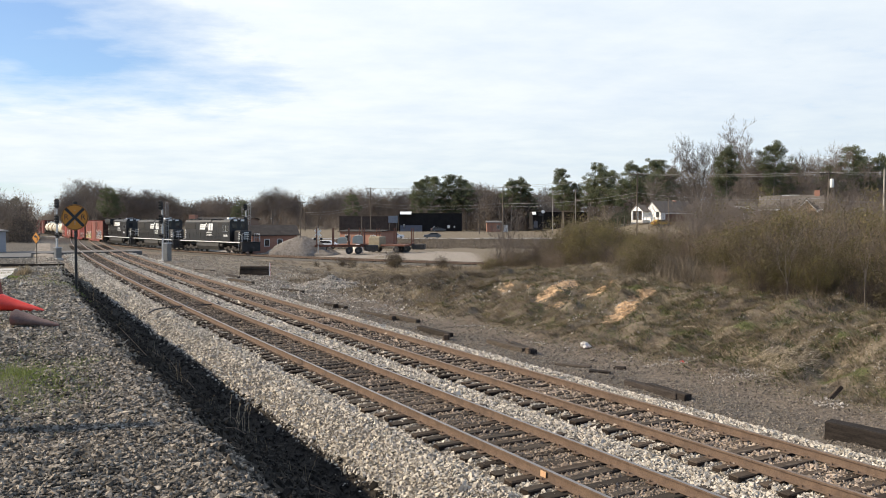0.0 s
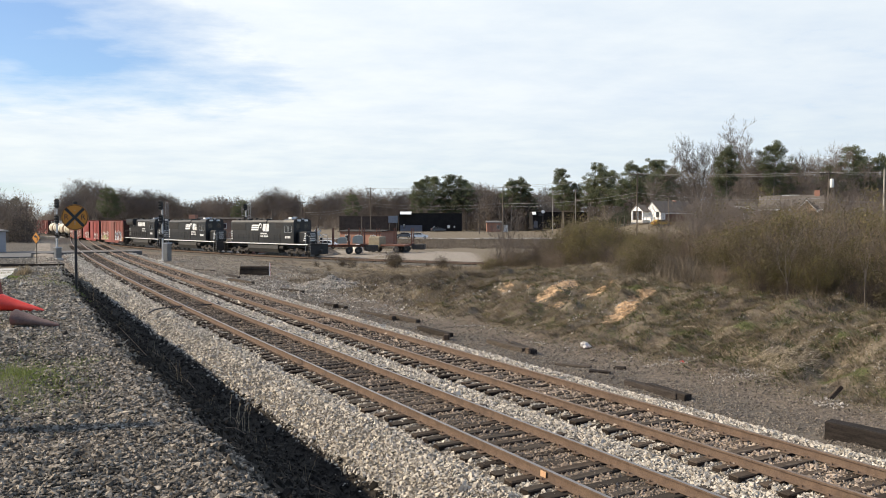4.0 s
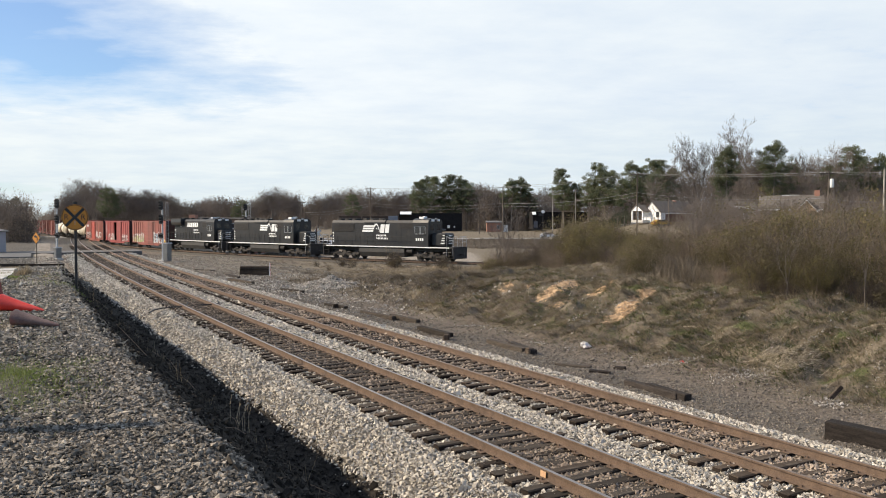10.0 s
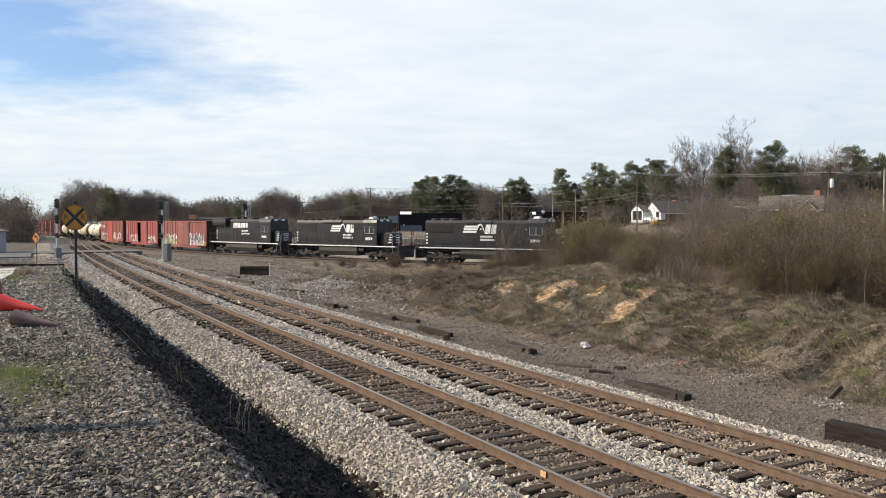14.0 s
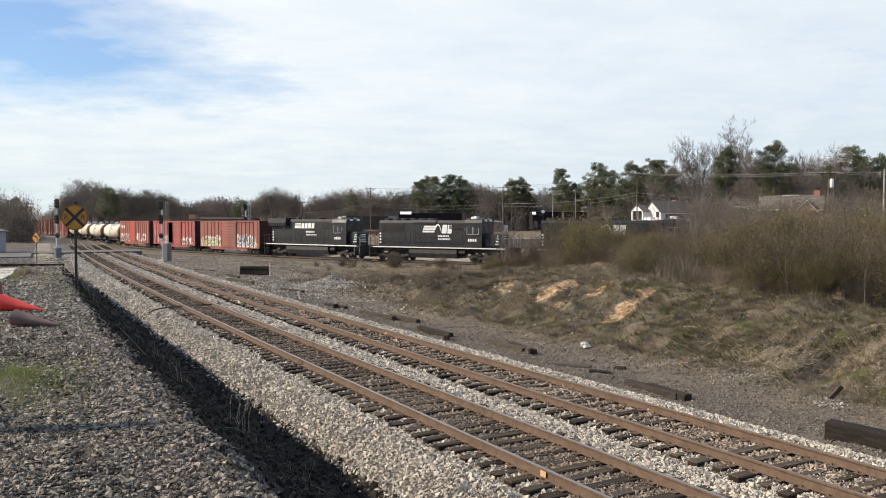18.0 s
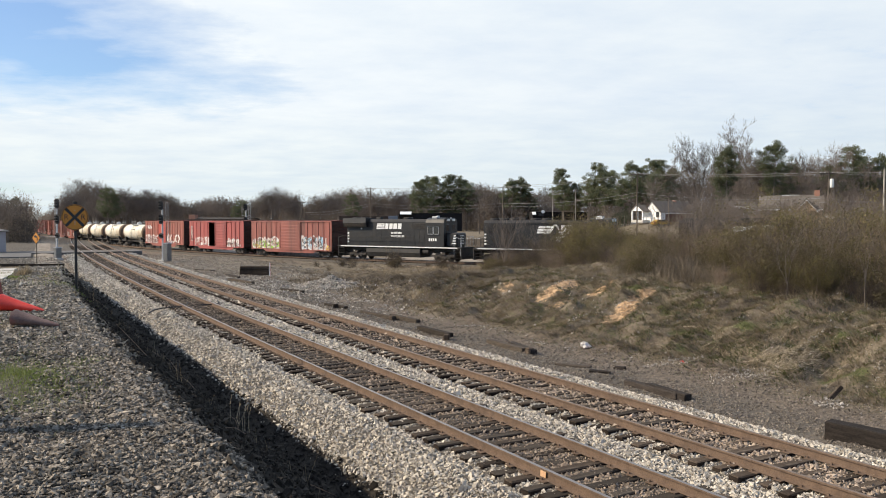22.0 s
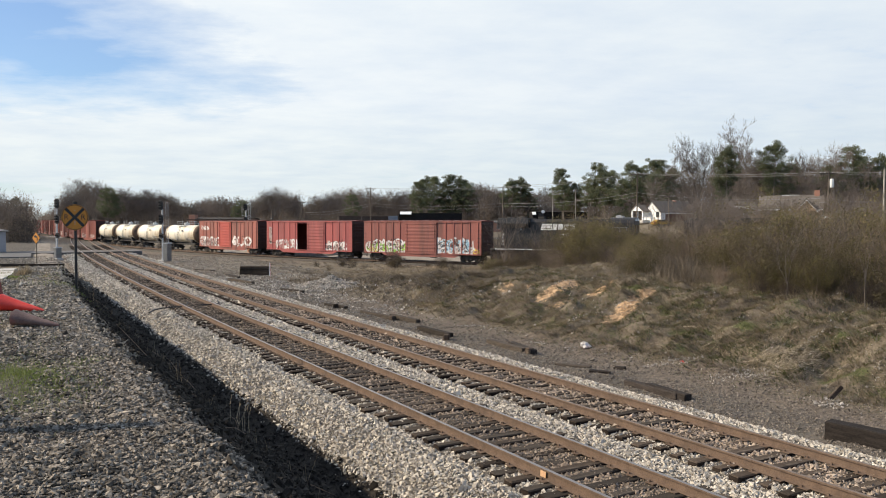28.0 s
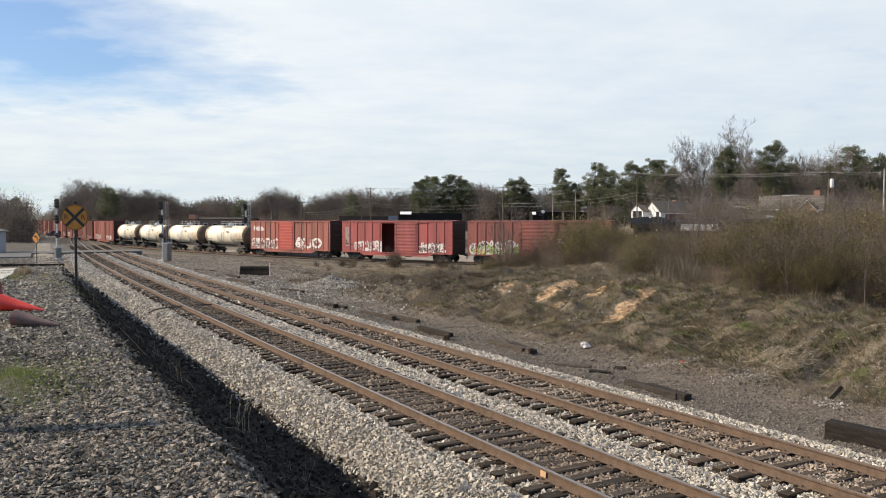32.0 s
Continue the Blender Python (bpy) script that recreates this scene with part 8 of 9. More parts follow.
def build_shrubs():
    r = random.Random(31)
    olive = [plant_kind("shrub", shrub_mesh(400 + k, 4.2, 4.2, 44, LEAF_OLIVE, 14000 - 3200 * k, 0.24), "twiggy olive-green winter shrub on the bank", "shrub", "shrubs on the bank") for k in range(3)]
    rods = [plant_kind("shrub", shrub_mesh(420 + k, 3.4, 3.0, 34, LEAF_BROWN, 2200, 0.20), "leafless brown thicket of thin rods on the bank", "shrub", "shrubs on the bank") for k in range(3)]
    tangle = [plant_kind("shrub", shrub_mesh(430 + k, 3.4, 3.4, 60, LEAF_BROWN, 0, 0.2, TANGLE, 2), "leafless grey-brown tangle of brambles on the bank", "shrub", "shrubs on the bank") for k in range(2)]
    dusk = [plant_kind("shrub", shrub_mesh(434 + k, 3.4, 2.8, 46, LEAF_BROWN, 900, 0.16, TWIG_DARK, 2), "dark leafless thicket of thin upright stems on the bank", "shrub", "shrubs on the bank") for k in range(2)]
    cane = [plant_kind("cane_stand", cane_mesh(450 + k), "stand of pale dead canes at the edge of the brush", "canes", "cane stands") for k in range(3)]
    low = [plant_kind("shrub", shrub_mesh(440 + k, 1.0, 1.2, 30, LEAF_BROWN, 1500, 0.10, TWIG_DARK, 2), "low dark leafless bush beside the track", "shrub", "low bushes") for k in range(2)]
    sap = [plant_kind("sapling", bare_tree_mesh(460 + k, 5.0, 4, 0.55, 2, 0.004, 0.3, 0.30), "thin leafless sapling on the bank", "sapling", "saplings") for k in range(3)]
    stout = [plant_kind("sapling", bare_tree_mesh(470 + k, 5.0, 4, 0.50, 2, 0.007, 0.3, 0.75), "dark leafless young tree beside the line", "sapling", "saplings") for k in range(2)]
    def at(px, y, kinds, s, tall=None):
        r.choice(kinds)(px * y, y, s, r.uniform(0, 6.28), 0.05, None if tall is None else s * tall)
    def to_top(u, y, kinds, share):
        """Sets a shrub that reaches a share of the way up to the brush's outline."""
        z0 = ground_at(u * y, y)
        top = 4.2 - (np.interp(u * 1000, [q[0] for q in BRUSH_TOP], [q[1] for q in BRUSH_TOP])) / 1400 * y
        h = max(0.7, (top - z0) * share)
        tall = 4.2 if kinds is olive else 3.4
        at(u, y, kinds, h / tall * r.uniform(0.85, 1.15), None) if h < 1.2 else r.choice(kinds)(u * y, y, h / tall * r.uniform(0.85, 1.2), r.uniform(0, 6.28), 0.05, h / tall)
    # right: the big clump above the cut, tall at the back, low and broken at its foot
    for k in range(20):
        u = 0.375 + 0.225 * r.random()
        y = (32 + 13 * r.random()) / (0.865 * u + 0.501)
        to_top(u, y, olive if r.random() < 0.62 else rods, r.uniform(0.82, 1.08))
    for k in range(34):
        u = 0.335 + 0.265 * r.random() ** 0.8
        y = (28.4 + 5 * r.random()) / (0.865 * u + 0.501)
        kinds = (olive if r.random() < 0.6 else rods) if u > 0.40 else rods if r.random() < 0.6 else tangle
        to_top(u, y, kinds, r.uniform(0.40, 0.80) if u > 0.40 else r.uniform(0.28, 0.6))
    # lower brown thicket with canes
    for k in range(26):
        u = r.uniform(0.235, 0.36)
        to_top(u, r.uniform(44, 62), olive if u < 0.27 else rods, r.uniform(0.75, 1.15) if u > 0.27 else r.uniform(0.6, 0.95))
    for k in range(26):
        u = r.uniform(0.272, 0.365)
        at(u, r.uniform(48, 66), sap, r.uniform(0.75, 1.35))
    for k in range(60):
        u = r.uniform(0.225, 0.40)
        at(u, r.uniform(29.5, 33) / (0.865 * u + 0.501) * 1.08, cane, r.uniform(0.6, 1.1))
    # middle clump
    for k in range(20):
        to_top(r.uniform(0.166, 0.215) if k < 13 else r.uniform(0.222, 0.29), r.uniform(58, 70), olive if r.random() < 0.85 else rods, r.uniform(0.85, 1.1))
    for k in range(26):
        to_top(r.uniform(0.12, 0.30), r.uniform(53, 60), tangle if r.random() < 0.5 else rods, r.uniform(0.3, 0.6))
    for k in range(16):
        at(r.uniform(0.062, 0.155), r.uniform(61, 69), rods if r.random() < 0.35 else tangle, r.uniform(0.35, 0.85), r.uniform(1.0, 1.3))
    for k in range(16):
        to_top(r.uniform(0.080, 0.150), r.uniform(62, 68), dusk if r.random() < 0.7 else rods, r.uniform(0.45, 1.0))
    for k in range(14):
        to_top(r.uniform(0.20, 0.34), r.uniform(46, 56), dusk, r.uniform(0.45, 0.8))
    for k in range(22):
        u = r.uniform(0.218, 0.325)
        to_top(u, r.uniform(60, 74), olive if u < 0.25 and r.random() < 0.6 else (rods, dusk, tangle)[k % 3], r.uniform(0.88, 1.08))
    for k in range(12):
        u = r.uniform(0.40, 0.57)
        to_top(u, r.uniform(28.0, 29.5) / (0.865 * u + 0.501), dusk, r.uniform(0.22, 0.5))
    # dark thickets added to give the big clump its shaded hollows
    for k in range(14):
        u = r.uniform(0.37, 0.59)
        to_top(u, r.uniform(29.0, 36) / (0.865 * u + 0.501), dusk, r.uniform(0.55, 1.02))
    for k in range(9):
        at(0.262 + 0.006 * k, r.uniform(170, 176), rods, r.uniform(0.5, 0.9))
    for u, y, s in ((0.058, 66, 0.36), (0.068, 67, 0.36), (0.072, 63, 0.40)):
        at(u, y, olive, s)
    for u, y, s in ((0.073, 65, 0.95), (0.078, 64, 1.2), (0.077, 63, 0.9), (0.083, 66, 0.9), (0.09, 65, 0.7), (0.105, 64, 0.75), (0.118, 66, 0.95), (0.13, 65, 0.7)):
        at(u, y, stout, s)
    for u, y, s in ((-0.063, 82, 1.9), (-0.058, 83, 1.6), (-0.126, 84, 0.95), (-0.115, 80, 1.2), (-0.003, 79, 1.35), (-0.02, 84, 0.6), (-0.16, 82, 0.7), (-0.145, 76, 0.5), (-0.064, 81, 1.7), (-0.128, 83, 1.1), (0.0, 80, 1.3), (0.012, 74, 1.0), (0.02, 72, 0.8), (0.055, 66, 1.2), (0.075, 64, 1.4)):
        at(u, y, low, s)
    for u, y, s in ((0.078, 64, 0.95), (0.086, 66, 0.7), (0.30, 60, 1.0), (0.41, 40, 0.8), (0.46, 36, 0.85), (0.51, 34, 0.9), (0.56, 33, 0.9), (0.36, 50, 1.1), (0.31, 55, 1.3), (0.325, 52, 1.35), (0.335, 58, 1.5), (0.345, 50, 1.0), (0.315, 60, 1.5), (0.40, 34, 0.7), (0.435, 31, 0.75), (0.48, 31, 0.8), (0.535, 29, 0.8)):
        at(u, y, sap, s)


build_shrubs()

# ---- ballast, grass and far woods ----


def in_view(x, y, pad=0.03):
    return (y > 3.5) & (np.abs(x) < y * (0.56 + pad) + 0.3)


def scatter(p0, p1, s0, s1, per_m2, seed, fall=0.0):
    """Random places in a strip along the line, thinned with distance; those the view takes in."""
    rs = np.random.RandomState(seed)
    n = int((p1 - p0) * (s1 - s0) * per_m2)
    p, s = rs.uniform(p0, p1, n), rs.uniform(s0, s1, n)
    x, y = to_xy(p, s)
    keep = in_view(x, y)
    if fall:
        d = np.hypot(x, y)
        keep &= rs.uniform(0, 1, n) < np.clip((fall / d) ** 1.5, 0.0, 1)
    return x[keep], y[keep], rs


def stones(name, label, x, y, rs, size, material, lift=0.0, grow_far=0.0, flat=1.0):
    """Angular stones: each a knocked-about block."""
    n = len(x)
    z = height(x, y)
    d = np.hypot(x, y)
    sc = size * np.exp(rs.normal(0, 0.28, n)) * (1 + grow_far * np.clip(d - 10, 0, 60))
    octa = np.array([(1, 0, 0), (-1, 0, 0), (0, 1, 0), (0, -1, 0), (0, 0, 1), (0, 0, -1)], dtype=float) * 0.66
    v = octa[None] + rs.uniform(-0.36, 0.36, (n, 6, 3))
    v *= (rs.uniform(0.6, 1.25, (n, 1, 3)) * sc[:, None, None])
    q = rs.normal(0, 1, (n, 4)); q /= np.linalg.norm(q, axis=1)[:, None]
    w, a, b, c = q.T
    R = np.stack([1 - 2 * (b * b + c * c), 2 * (a * b - c * w), 2 * (a * c + b * w), 2 * (a * b + c * w), 1 - 2 * (a * a + c * c), 2 * (b * c - a * w),
                  2 * (a * c - b * w), 2 * (b * c + a * w), 1 - 2 * (a * a + b * b)], axis=-1).reshape(n, 3, 3)
    v = np.einsum("nij,nkj->nki", R, v) * np.array([1.0, 1.0, flat])
    v += np.stack([x, y, z + lift + sc * rs.uniform(0.0, 0.30, n)], axis=-1)[:, None, :]
    f = np.array([(0, 2, 4), (2, 1, 4), (1, 3, 4), (3, 0, 4), (2, 0, 5), (1, 2, 5), (3, 1, 5), (0, 3, 5)])
    faces = (np.arange(n)[:, None, None] * 6 + f[None]).reshape(-1, 3)
    ob = solid(name, fast_mesh(name, v.reshape(-1, 3), faces, material), None, label, "gravel", kind="stuff")
    return ob


x, y, rs = scatter(-9, 3.6, 1.5, 44, 1800, 1, 7.6)
patch_ = np.exp(-(((x + 0.545 * y) / 0.26) ** 2 + ((y - 9.2) / 1.0) ** 2)) < rs.uniform(0.12, 0.6, len(x))
pb_, sb_ = to_ps(x, y)
patch_ &= pb_ < crest_line(sb_) + 0.38 + rs.normal(0, 0.12, len(x))
patch_ &= ~((y > 24) & (x < -13.5 - 0.538 * (y - 25.2)))
x, y = x[patch_], y[patch_]
STONE_DUSTY = mat("dusty_grey_ballast", (0.105, 0.090, 0.072), (0.40, 0.355, 0.29), 8, 0.9, bump=0.004, per_island=0.6, spec=0.2)
far_ = y > 12.5 + rs.normal(0, 2.2, len(x))
stones("bank_gravel", "dark grey-brown crushed stone on top of the bank", x[~far_], y[~far_], rs, 0.0285, STONE_GREY, 0.0, 0.050, 0.72)
stones("bank_gravel", "dusty pale grey crushed stone towards the road", x[far_], y[far_], rs, 0.0285, STONE_DUSTY, 0.0, 0.050, 0.72)
x, y, rs = scatter(-16, 5.9, 44, 104, 90, 95, 34.0)
k_ = (to_ps(x, y)[0] < crest_line(to_ps(x, y)[1]) + 0.4 + 1.6 * smooth01(54, 66, to_ps(x, y)[1])) & ~((y > 24) & (x < -13.5 - 0.538 * (y - 25.2)) & (y < 60))
x, y = x[k_], y[k_]
stones("bank_gravel", "thin dusty gravel beside the road crossing", x, y, rs, 0.034, STONE_DUSTY, 0.0, 0.018, 0.72)
rs = np.random.RandomState(11)
x, y = rs.uniform(-7, 5, 14000), rs.uniform(-6, 5, 14000)
k_ = ~in_view(x, y) & (to_ps(x, y)[0] < 1.6)
x, y = x[k_], y[k_]
stones("bank_gravel", "grey-brown crushed stone on top of the bank", x, y, rs, 0.026, STONE_GREY)
# stones coloured dark where the bank shades the ditch
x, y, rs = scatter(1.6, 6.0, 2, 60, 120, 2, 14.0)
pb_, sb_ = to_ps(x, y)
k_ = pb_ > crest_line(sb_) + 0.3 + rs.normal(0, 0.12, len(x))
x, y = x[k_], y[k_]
stones("ditch_gravel", "stone and litter in the ditch, darkened for the bank's shade", x, y, rs, 0.05, STONE_SHADED, 0.0, 0.014)
x, y, rs = scatter(5.55, 7.5, 5, 118, 500, 3, 14.0)
# pale stone begins about where the bank's shadow ends
k_ = to_ps(x, y)[0] > 5.9 + rs.normal(0, 0.10, len(x))
x, y = x[k_], y[k_]
stones("ballast", "pale crushed-stone ballast on the near shoulder", x, y, rs, 0.041, STONE_PALE, 0.0, 0.020)
for k, (lo, hi) in enumerate(((7.5, 8.0), (9.85, 10.2), (11.0, 11.5), (13.3, 13.65))):
    x, y, rs = scatter(lo, hi, 5, 118, 430, 12 + k, 15.0)
    stones("ballast", "pale ballast packed between the sleeper ends", x, y, rs, 0.039, STONE_PALE, -0.016 if k == 0 else -0.008, 0.014)
x, y, rs = scatter(10.15, 11.0, 5, 118, 640, 4, 14.0)
stones("ballast", "pale crushed-stone ballast between the tracks", x, y, rs, 0.036, STONE_PALE, 0.0, 0.024)
x, y, rs = scatter(13.6, 15.5, 5, 118, 560, 5, 14.5)
stones("ballast", "pale crushed-stone ballast on the far shoulder", x, y, rs, 0.036, STONE_PALE, 0.0, 0.024)
STONE_BROWN = mat("brown_ballast", (0.165, 0.128, 0.098), (0.32, 0.255, 0.195), 8, 0.9, bump=0.004, per_island=0.5, spec=0.2)
STONE_TAN = mat("tan_ballast", (0.24, 0.185, 0.14), (0.40, 0.325, 0.255), 8, 0.9, bump=0.004, per_island=0.45, spec=0.2)
x, y, rs = scatter(8.0, 9.85, 5, 118, 400, 6, 15.0)
stones("ballast", "dark soiled ballast between the near track's sleepers", x, y, rs, 0.038, STONE_BROWN, -0.002, 0.014)
x, y, rs = scatter(11.5, 13.3, 5, 118, 330, 7, 16.0)
stones("ballast", "tan soiled ballast between the second track's sleepers", x, y, rs, 0.042, STONE_TAN, 0.0, 0.014)
STONE_SHELF = mat("grey_brown_stones", (0.110, 0.092, 0.074), (0.245, 0.210, 0.172), 8, 0.9, bump=0.004, per_island=0.45, spec=0.2)
x, y, rs = scatter(15.2, 20.2, 6, 70, 300, 8, 17.0)
k_ = lumps(x, y, 3.4, 58) + rs.normal(0, 0.5, len(x)) < 1.3 - 1.5 * smooth01(15.8, 18.0, to_ps(x, y)[0]) * smooth01(24, 34, to_ps(x, y)[1])
x, y = x[k_], y[k_]
stones("shelf_gravel", "scattered grey stones on the shelf beside the track", x, y, rs, 0.026, STONE_SHELF, 0.0, 0.022)
x, y, rs = scatter(15.3, 27, 64, 118, 75, 96, 42.0)
k_ = wye_gap(x, y) > 1.9
x, y = x[k_], y[k_]
stones("yard_gravel", "grey gravel of the open ground between the tracks", x, y, rs, 0.036, STONE_DUSTY, 0.0, 0.016, 0.8)
STONE_SPILL = mat("grey_spilled_stones", (0.265, 0.240, 0.206), (0.44, 0.402, 0.348), 8, 0.9, bump=0.004, per_island=0.45, spec=0.2)
x, y, rs = scatter(15.4, 24.5, 36, 68, 190, 9)
ps_, ss_ = to_ps(x, y)
k_ = ((ps_ - 20.5) / 1.9) ** 2 + ((ss_ - 52.8) / 2.9) ** 2 + 0.5 * lumps(x, y, 1.6, 19) + rs.normal(0, 0.25, len(x)) < 1.0
k_ |= (rs.uniform(0, 1, len(x)) < 0.10 * (1 - smooth01(17.0, 20.5, ps_ + 1.2 * lumps(x, y, 3.0, 18))) * smooth01(44, 52, ss_)) | (rs.uniform(0, 1, len(x)) < 0.05)
x, y = x[k_], y[k_]
stones("spilled_ballast", "grey patch of spilled ballast", x, y, rs, 0.05, STONE_SPILL, 0.0, 0.014)
x, y, rs = scatter(18.5, 29, 5, 48, 130, 10, 24.0)
ps_, ss_ = to_ps(x, y)
k_ = lumps(0.24 * ps_, ss_ + 0.5 * lumps(x, y, 5.0, 44), 1.9, 20) + 0.5 * lumps(x, y, 3.0, 29) + rs.normal(0, 0.22, len(x)) > 0.85
k_ |= rs.uniform(0, 1, len(x)) < 0.03
x, y = x[k_], y[k_]
stones("slope_stones", "small pale stones strewn in streaks down the cut bank", x, y, rs, 0.030, STONE_SPILL, 0.02, 0.014)


def blades(name, label, x, y, rs, h, material, width=0.010, lean=0.7, per=3, bent=0.0, flow=None):
    """Grass: narrow triangles in small tufts."""
    x, y = np.repeat(x, per), np.repeat(y, per)
    n = len(x)
    x, y = x + rs.normal(0, 0.04, n), y + rs.normal(0, 0.04, n)
    z = height(x, y)
    d = np.hypot(x, y)
    a = rs.uniform(0, 6.283, n) if flow is None else TURN + math.pi + rs.normal(0, flow, n)
    ln = h * np.exp(rs.normal(0, 0.35, n))
    t = np.abs(rs.normal(bent, lean, n))
    w = width * (0.6 + d / 22.0)
    bx, by = np.cos(a + 1.57) * w, np.sin(a + 1.57) * w
    tip = np.stack([x + np.cos(a) * np.sin(t) * ln, y + np.sin(a) * np.sin(t) * ln, z + np.cos(t) * ln], axis=-1)
    v = np.stack([np.stack([x - bx, y - by, z - 0.02], axis=-1), np.stack([x + bx, y + by, z - 0.02], axis=-1), tip], axis=1).reshape(-1, 3)
    solid(name, fast_mesh(name, v, np.arange(3 * n).reshape(-1, 3), material), None, label, "grass", kind="stuff")


def patchy(x, y, rs, size, seed, cut):
    keep = lumps(x, y, size, seed) + rs.normal(0, 0.35, len(x)) > cut
    return x[keep], y[keep]


def off_clay(x, y):
    """Leaves out what would grow on the bare clay."""
    za, zb = zones(x, y)
    c = np.maximum(zb[:, 0], za[:, 0] * 0.95) + np.random.RandomState(3).normal(0, 0.10, len(x))
    k = c < 0.48
    return x[k], y[k]


def on_bank(x, y, rs):
    """Leaves out the gravelly shelf and the bare ground by the spilled ballast."""
    p, s_ = to_ps(x, y)
    k = p > 19.6 + 3.6 * smooth01(37, 45, s_) + rs.normal(0, 0.8, len(x))
    return x[k], y[k]


def rilled(x, y, rs, size, seed, cut):
    """Keeps what lies in streaks that run down the slope."""
    p, s_ = to_ps(x, y)
    k = lumps(0.24 * p, s_ + 0.5 * lumps(x, y, 5.0, 44), size, seed) + rs.normal(0, 0.3, len(x)) > cut
    return x[k], y[k]


x, y, rs = scatter(17.6, 40, 0, 66, 150, 21, 32.0)
x, y = on_bank(*rilled(*off_clay(x, y), rs, 1.7, 31, -0.35), rs)
blades("dry_grass", "short matted dry grass on the cut bank", x, y, rs, 0.19, GRASS_DRY, 0.005, 0.16, 3, 1.36, 0.7)
x, y, rs = scatter(18.5, 36, 2, 44, 40, 22, 30.0)
x, y = on_bank(*off_clay(*patchy(x, y, rs, 3, 32, 0.1)), rs)
blades("green_grass", "thin green winter grass on the cut bank", x, y, rs, 0.10, GRASS_GREEN, 0.006, 0.3, 3, 1.2, 0.9)
WEED = mat("dull_green_weeds", (0.080, 0.088, 0.034), (0.155, 0.162, 0.068), 0.8, 0.85, per_island=0.4, thin=0.3)
WEED_BROWN = mat("rotting_leaf_litter", (0.075, 0.060, 0.044), (0.165, 0.132, 0.10), 0.8, 0.9, per_island=0.4, thin=0.2)
for seed, m_, cut, label in ((61, WEED, 0.30, "dull green weeds matted on the cut bank"), (62, WEED_BROWN, 0.75, "dark dead weeds and leaf litter on the cut bank")):
    x, y, rs = scatter(18.2, 34, 2, 60, 120, seed, 30.0)
    x, y = rilled(x, y, rs, 1.5, seed + 5, cut)
    x, y = on_bank(*off_clay(x, y), rs)
    blades("weeds", label, x, y, rs, 0.11, m_, 0.010, 0.3, 3, 1.25, 0.8)
x, y, rs = scatter(28, 46, 8, 70, 12, 23)
blades("tall_grass", "tall dry grass along the top of the bank", x, y, rs, 0.28, GRASS_DRY, 0.005, 0.45, 3, 0.9)
x, y, rs = scatter(15.5, 46, 58, 100, 16, 24)
g = wye_gap(x, y)
k_ = (g > 3.4) & (x + rs.normal(0, 2.5, len(x)) > -11.0)
x, y = off_clay(*patchy(x[k_], y[k_], rs, 7, 33, 0.0))
blades("dry_grass", "dry grass between the tracks", x, y, rs, 0.16, GRASS_DRY, 0.007, 0.35, 3, 1.15)
x, y, rs = scatter(-14, 1.9, 20, 85, 30, 25, 34.0)
x, y = patchy(x, y, rs, 4, 34, 0.3)
blades("dry_grass", "thin dry grass on the bank near the road", x, y, rs, 0.08, GRASS_DRY, 0.008, 0.8)
rs = np.random.RandomState(26)
x, y = np.concatenate([rs.normal(0, 0.30, 4200), rs.normal(-4.75, 0.14, 260), rs.normal(-9.2, 0.8, 700)]), np.concatenate([rs.normal(9.15, 0.80, 4200), rs.normal(10.4, 0.16, 260), rs.normal(14.6, 1.4, 700)])
x[:4200] -= 0.515 * y[:4200]
blades("green_grass", "patch of fresh green grass in the gravel", x, y, rs, 0.030, GRASS_YELLOW, 0.0045, 1.1)
rs = np.random.RandomState(95)
for cx_, cy_, sx_, sy_, n, h, m_, label in ((-15.2, 28.6, 0.12, 0.16, 170, 0.20, GRASS_DRY, "dry tawny grass tuft beside the driveway"), (-13.9, 26.2, 0.45, 1.0, 900, 0.045, GRASS_YELLOW, "yellow-green turf at the edge of the driveway"),
                                            (-16.4, 31.2, 0.4, 1.4, 500, 0.045, GRASS_YELLOW, "yellow-green turf at the edge of the driveway"), (-11.1, 23.6, 0.5, 0.6, 600, 0.05, GRASS_YELLOW, "thin green turf round the sign post"),
                                            (-8.1, 13.9, 0.5, 0.4, 900, 0.035, GRASS_DRY, "thin tan turf beside the fallen cones")):
    blades("verge_grass", label, rs.normal(cx_, sx_, n), rs.normal(cy_, sy_, n), rs, h, m_, 0.006, 0.8)
x, y, rs = scatter(-4.5, 1.2, 9, 40, 34, 29, 22.0)
x, y = patchy(x, y, rs, 2.4, 36, 0.45)
blades("green_grass", "sparse low green weeds in the gravel of the bank", x, y, rs, 0.05, GRASS_GREEN, 0.006, 0.9)
x, y, rs = scatter(2.6, 4.6, 4, 50, 0.6, 27)
blades("dead_weeds", "dead weed stalks in the ditch", x, y, rs, 0.30, GRASS_DRY, 0.004, 0.5)


x, y, rs = scatter(20, 26.5, 8, 30, 90, 91, 26.0)
x, y = off_clay(*patchy(x, y, rs, 2.2, 92, 0.25))
blades("green_grass", "fresh green winter grass low on the cut bank", x, y, rs, 0.09, GRASS_GREEN, 0.008, 0.3, 3, 1.2, 0.9)
GRASS_STRAW = mat("pale_straw", (0.30, 0.245, 0.17), (0.46, 0.385, 0.275), 0.6, 0.9, per_island=0.4)
x, y, rs = scatter(19.5, 32, 3, 55, 9, 52)
x, y = patchy(x, y, rs, 4, 53, 0.1)
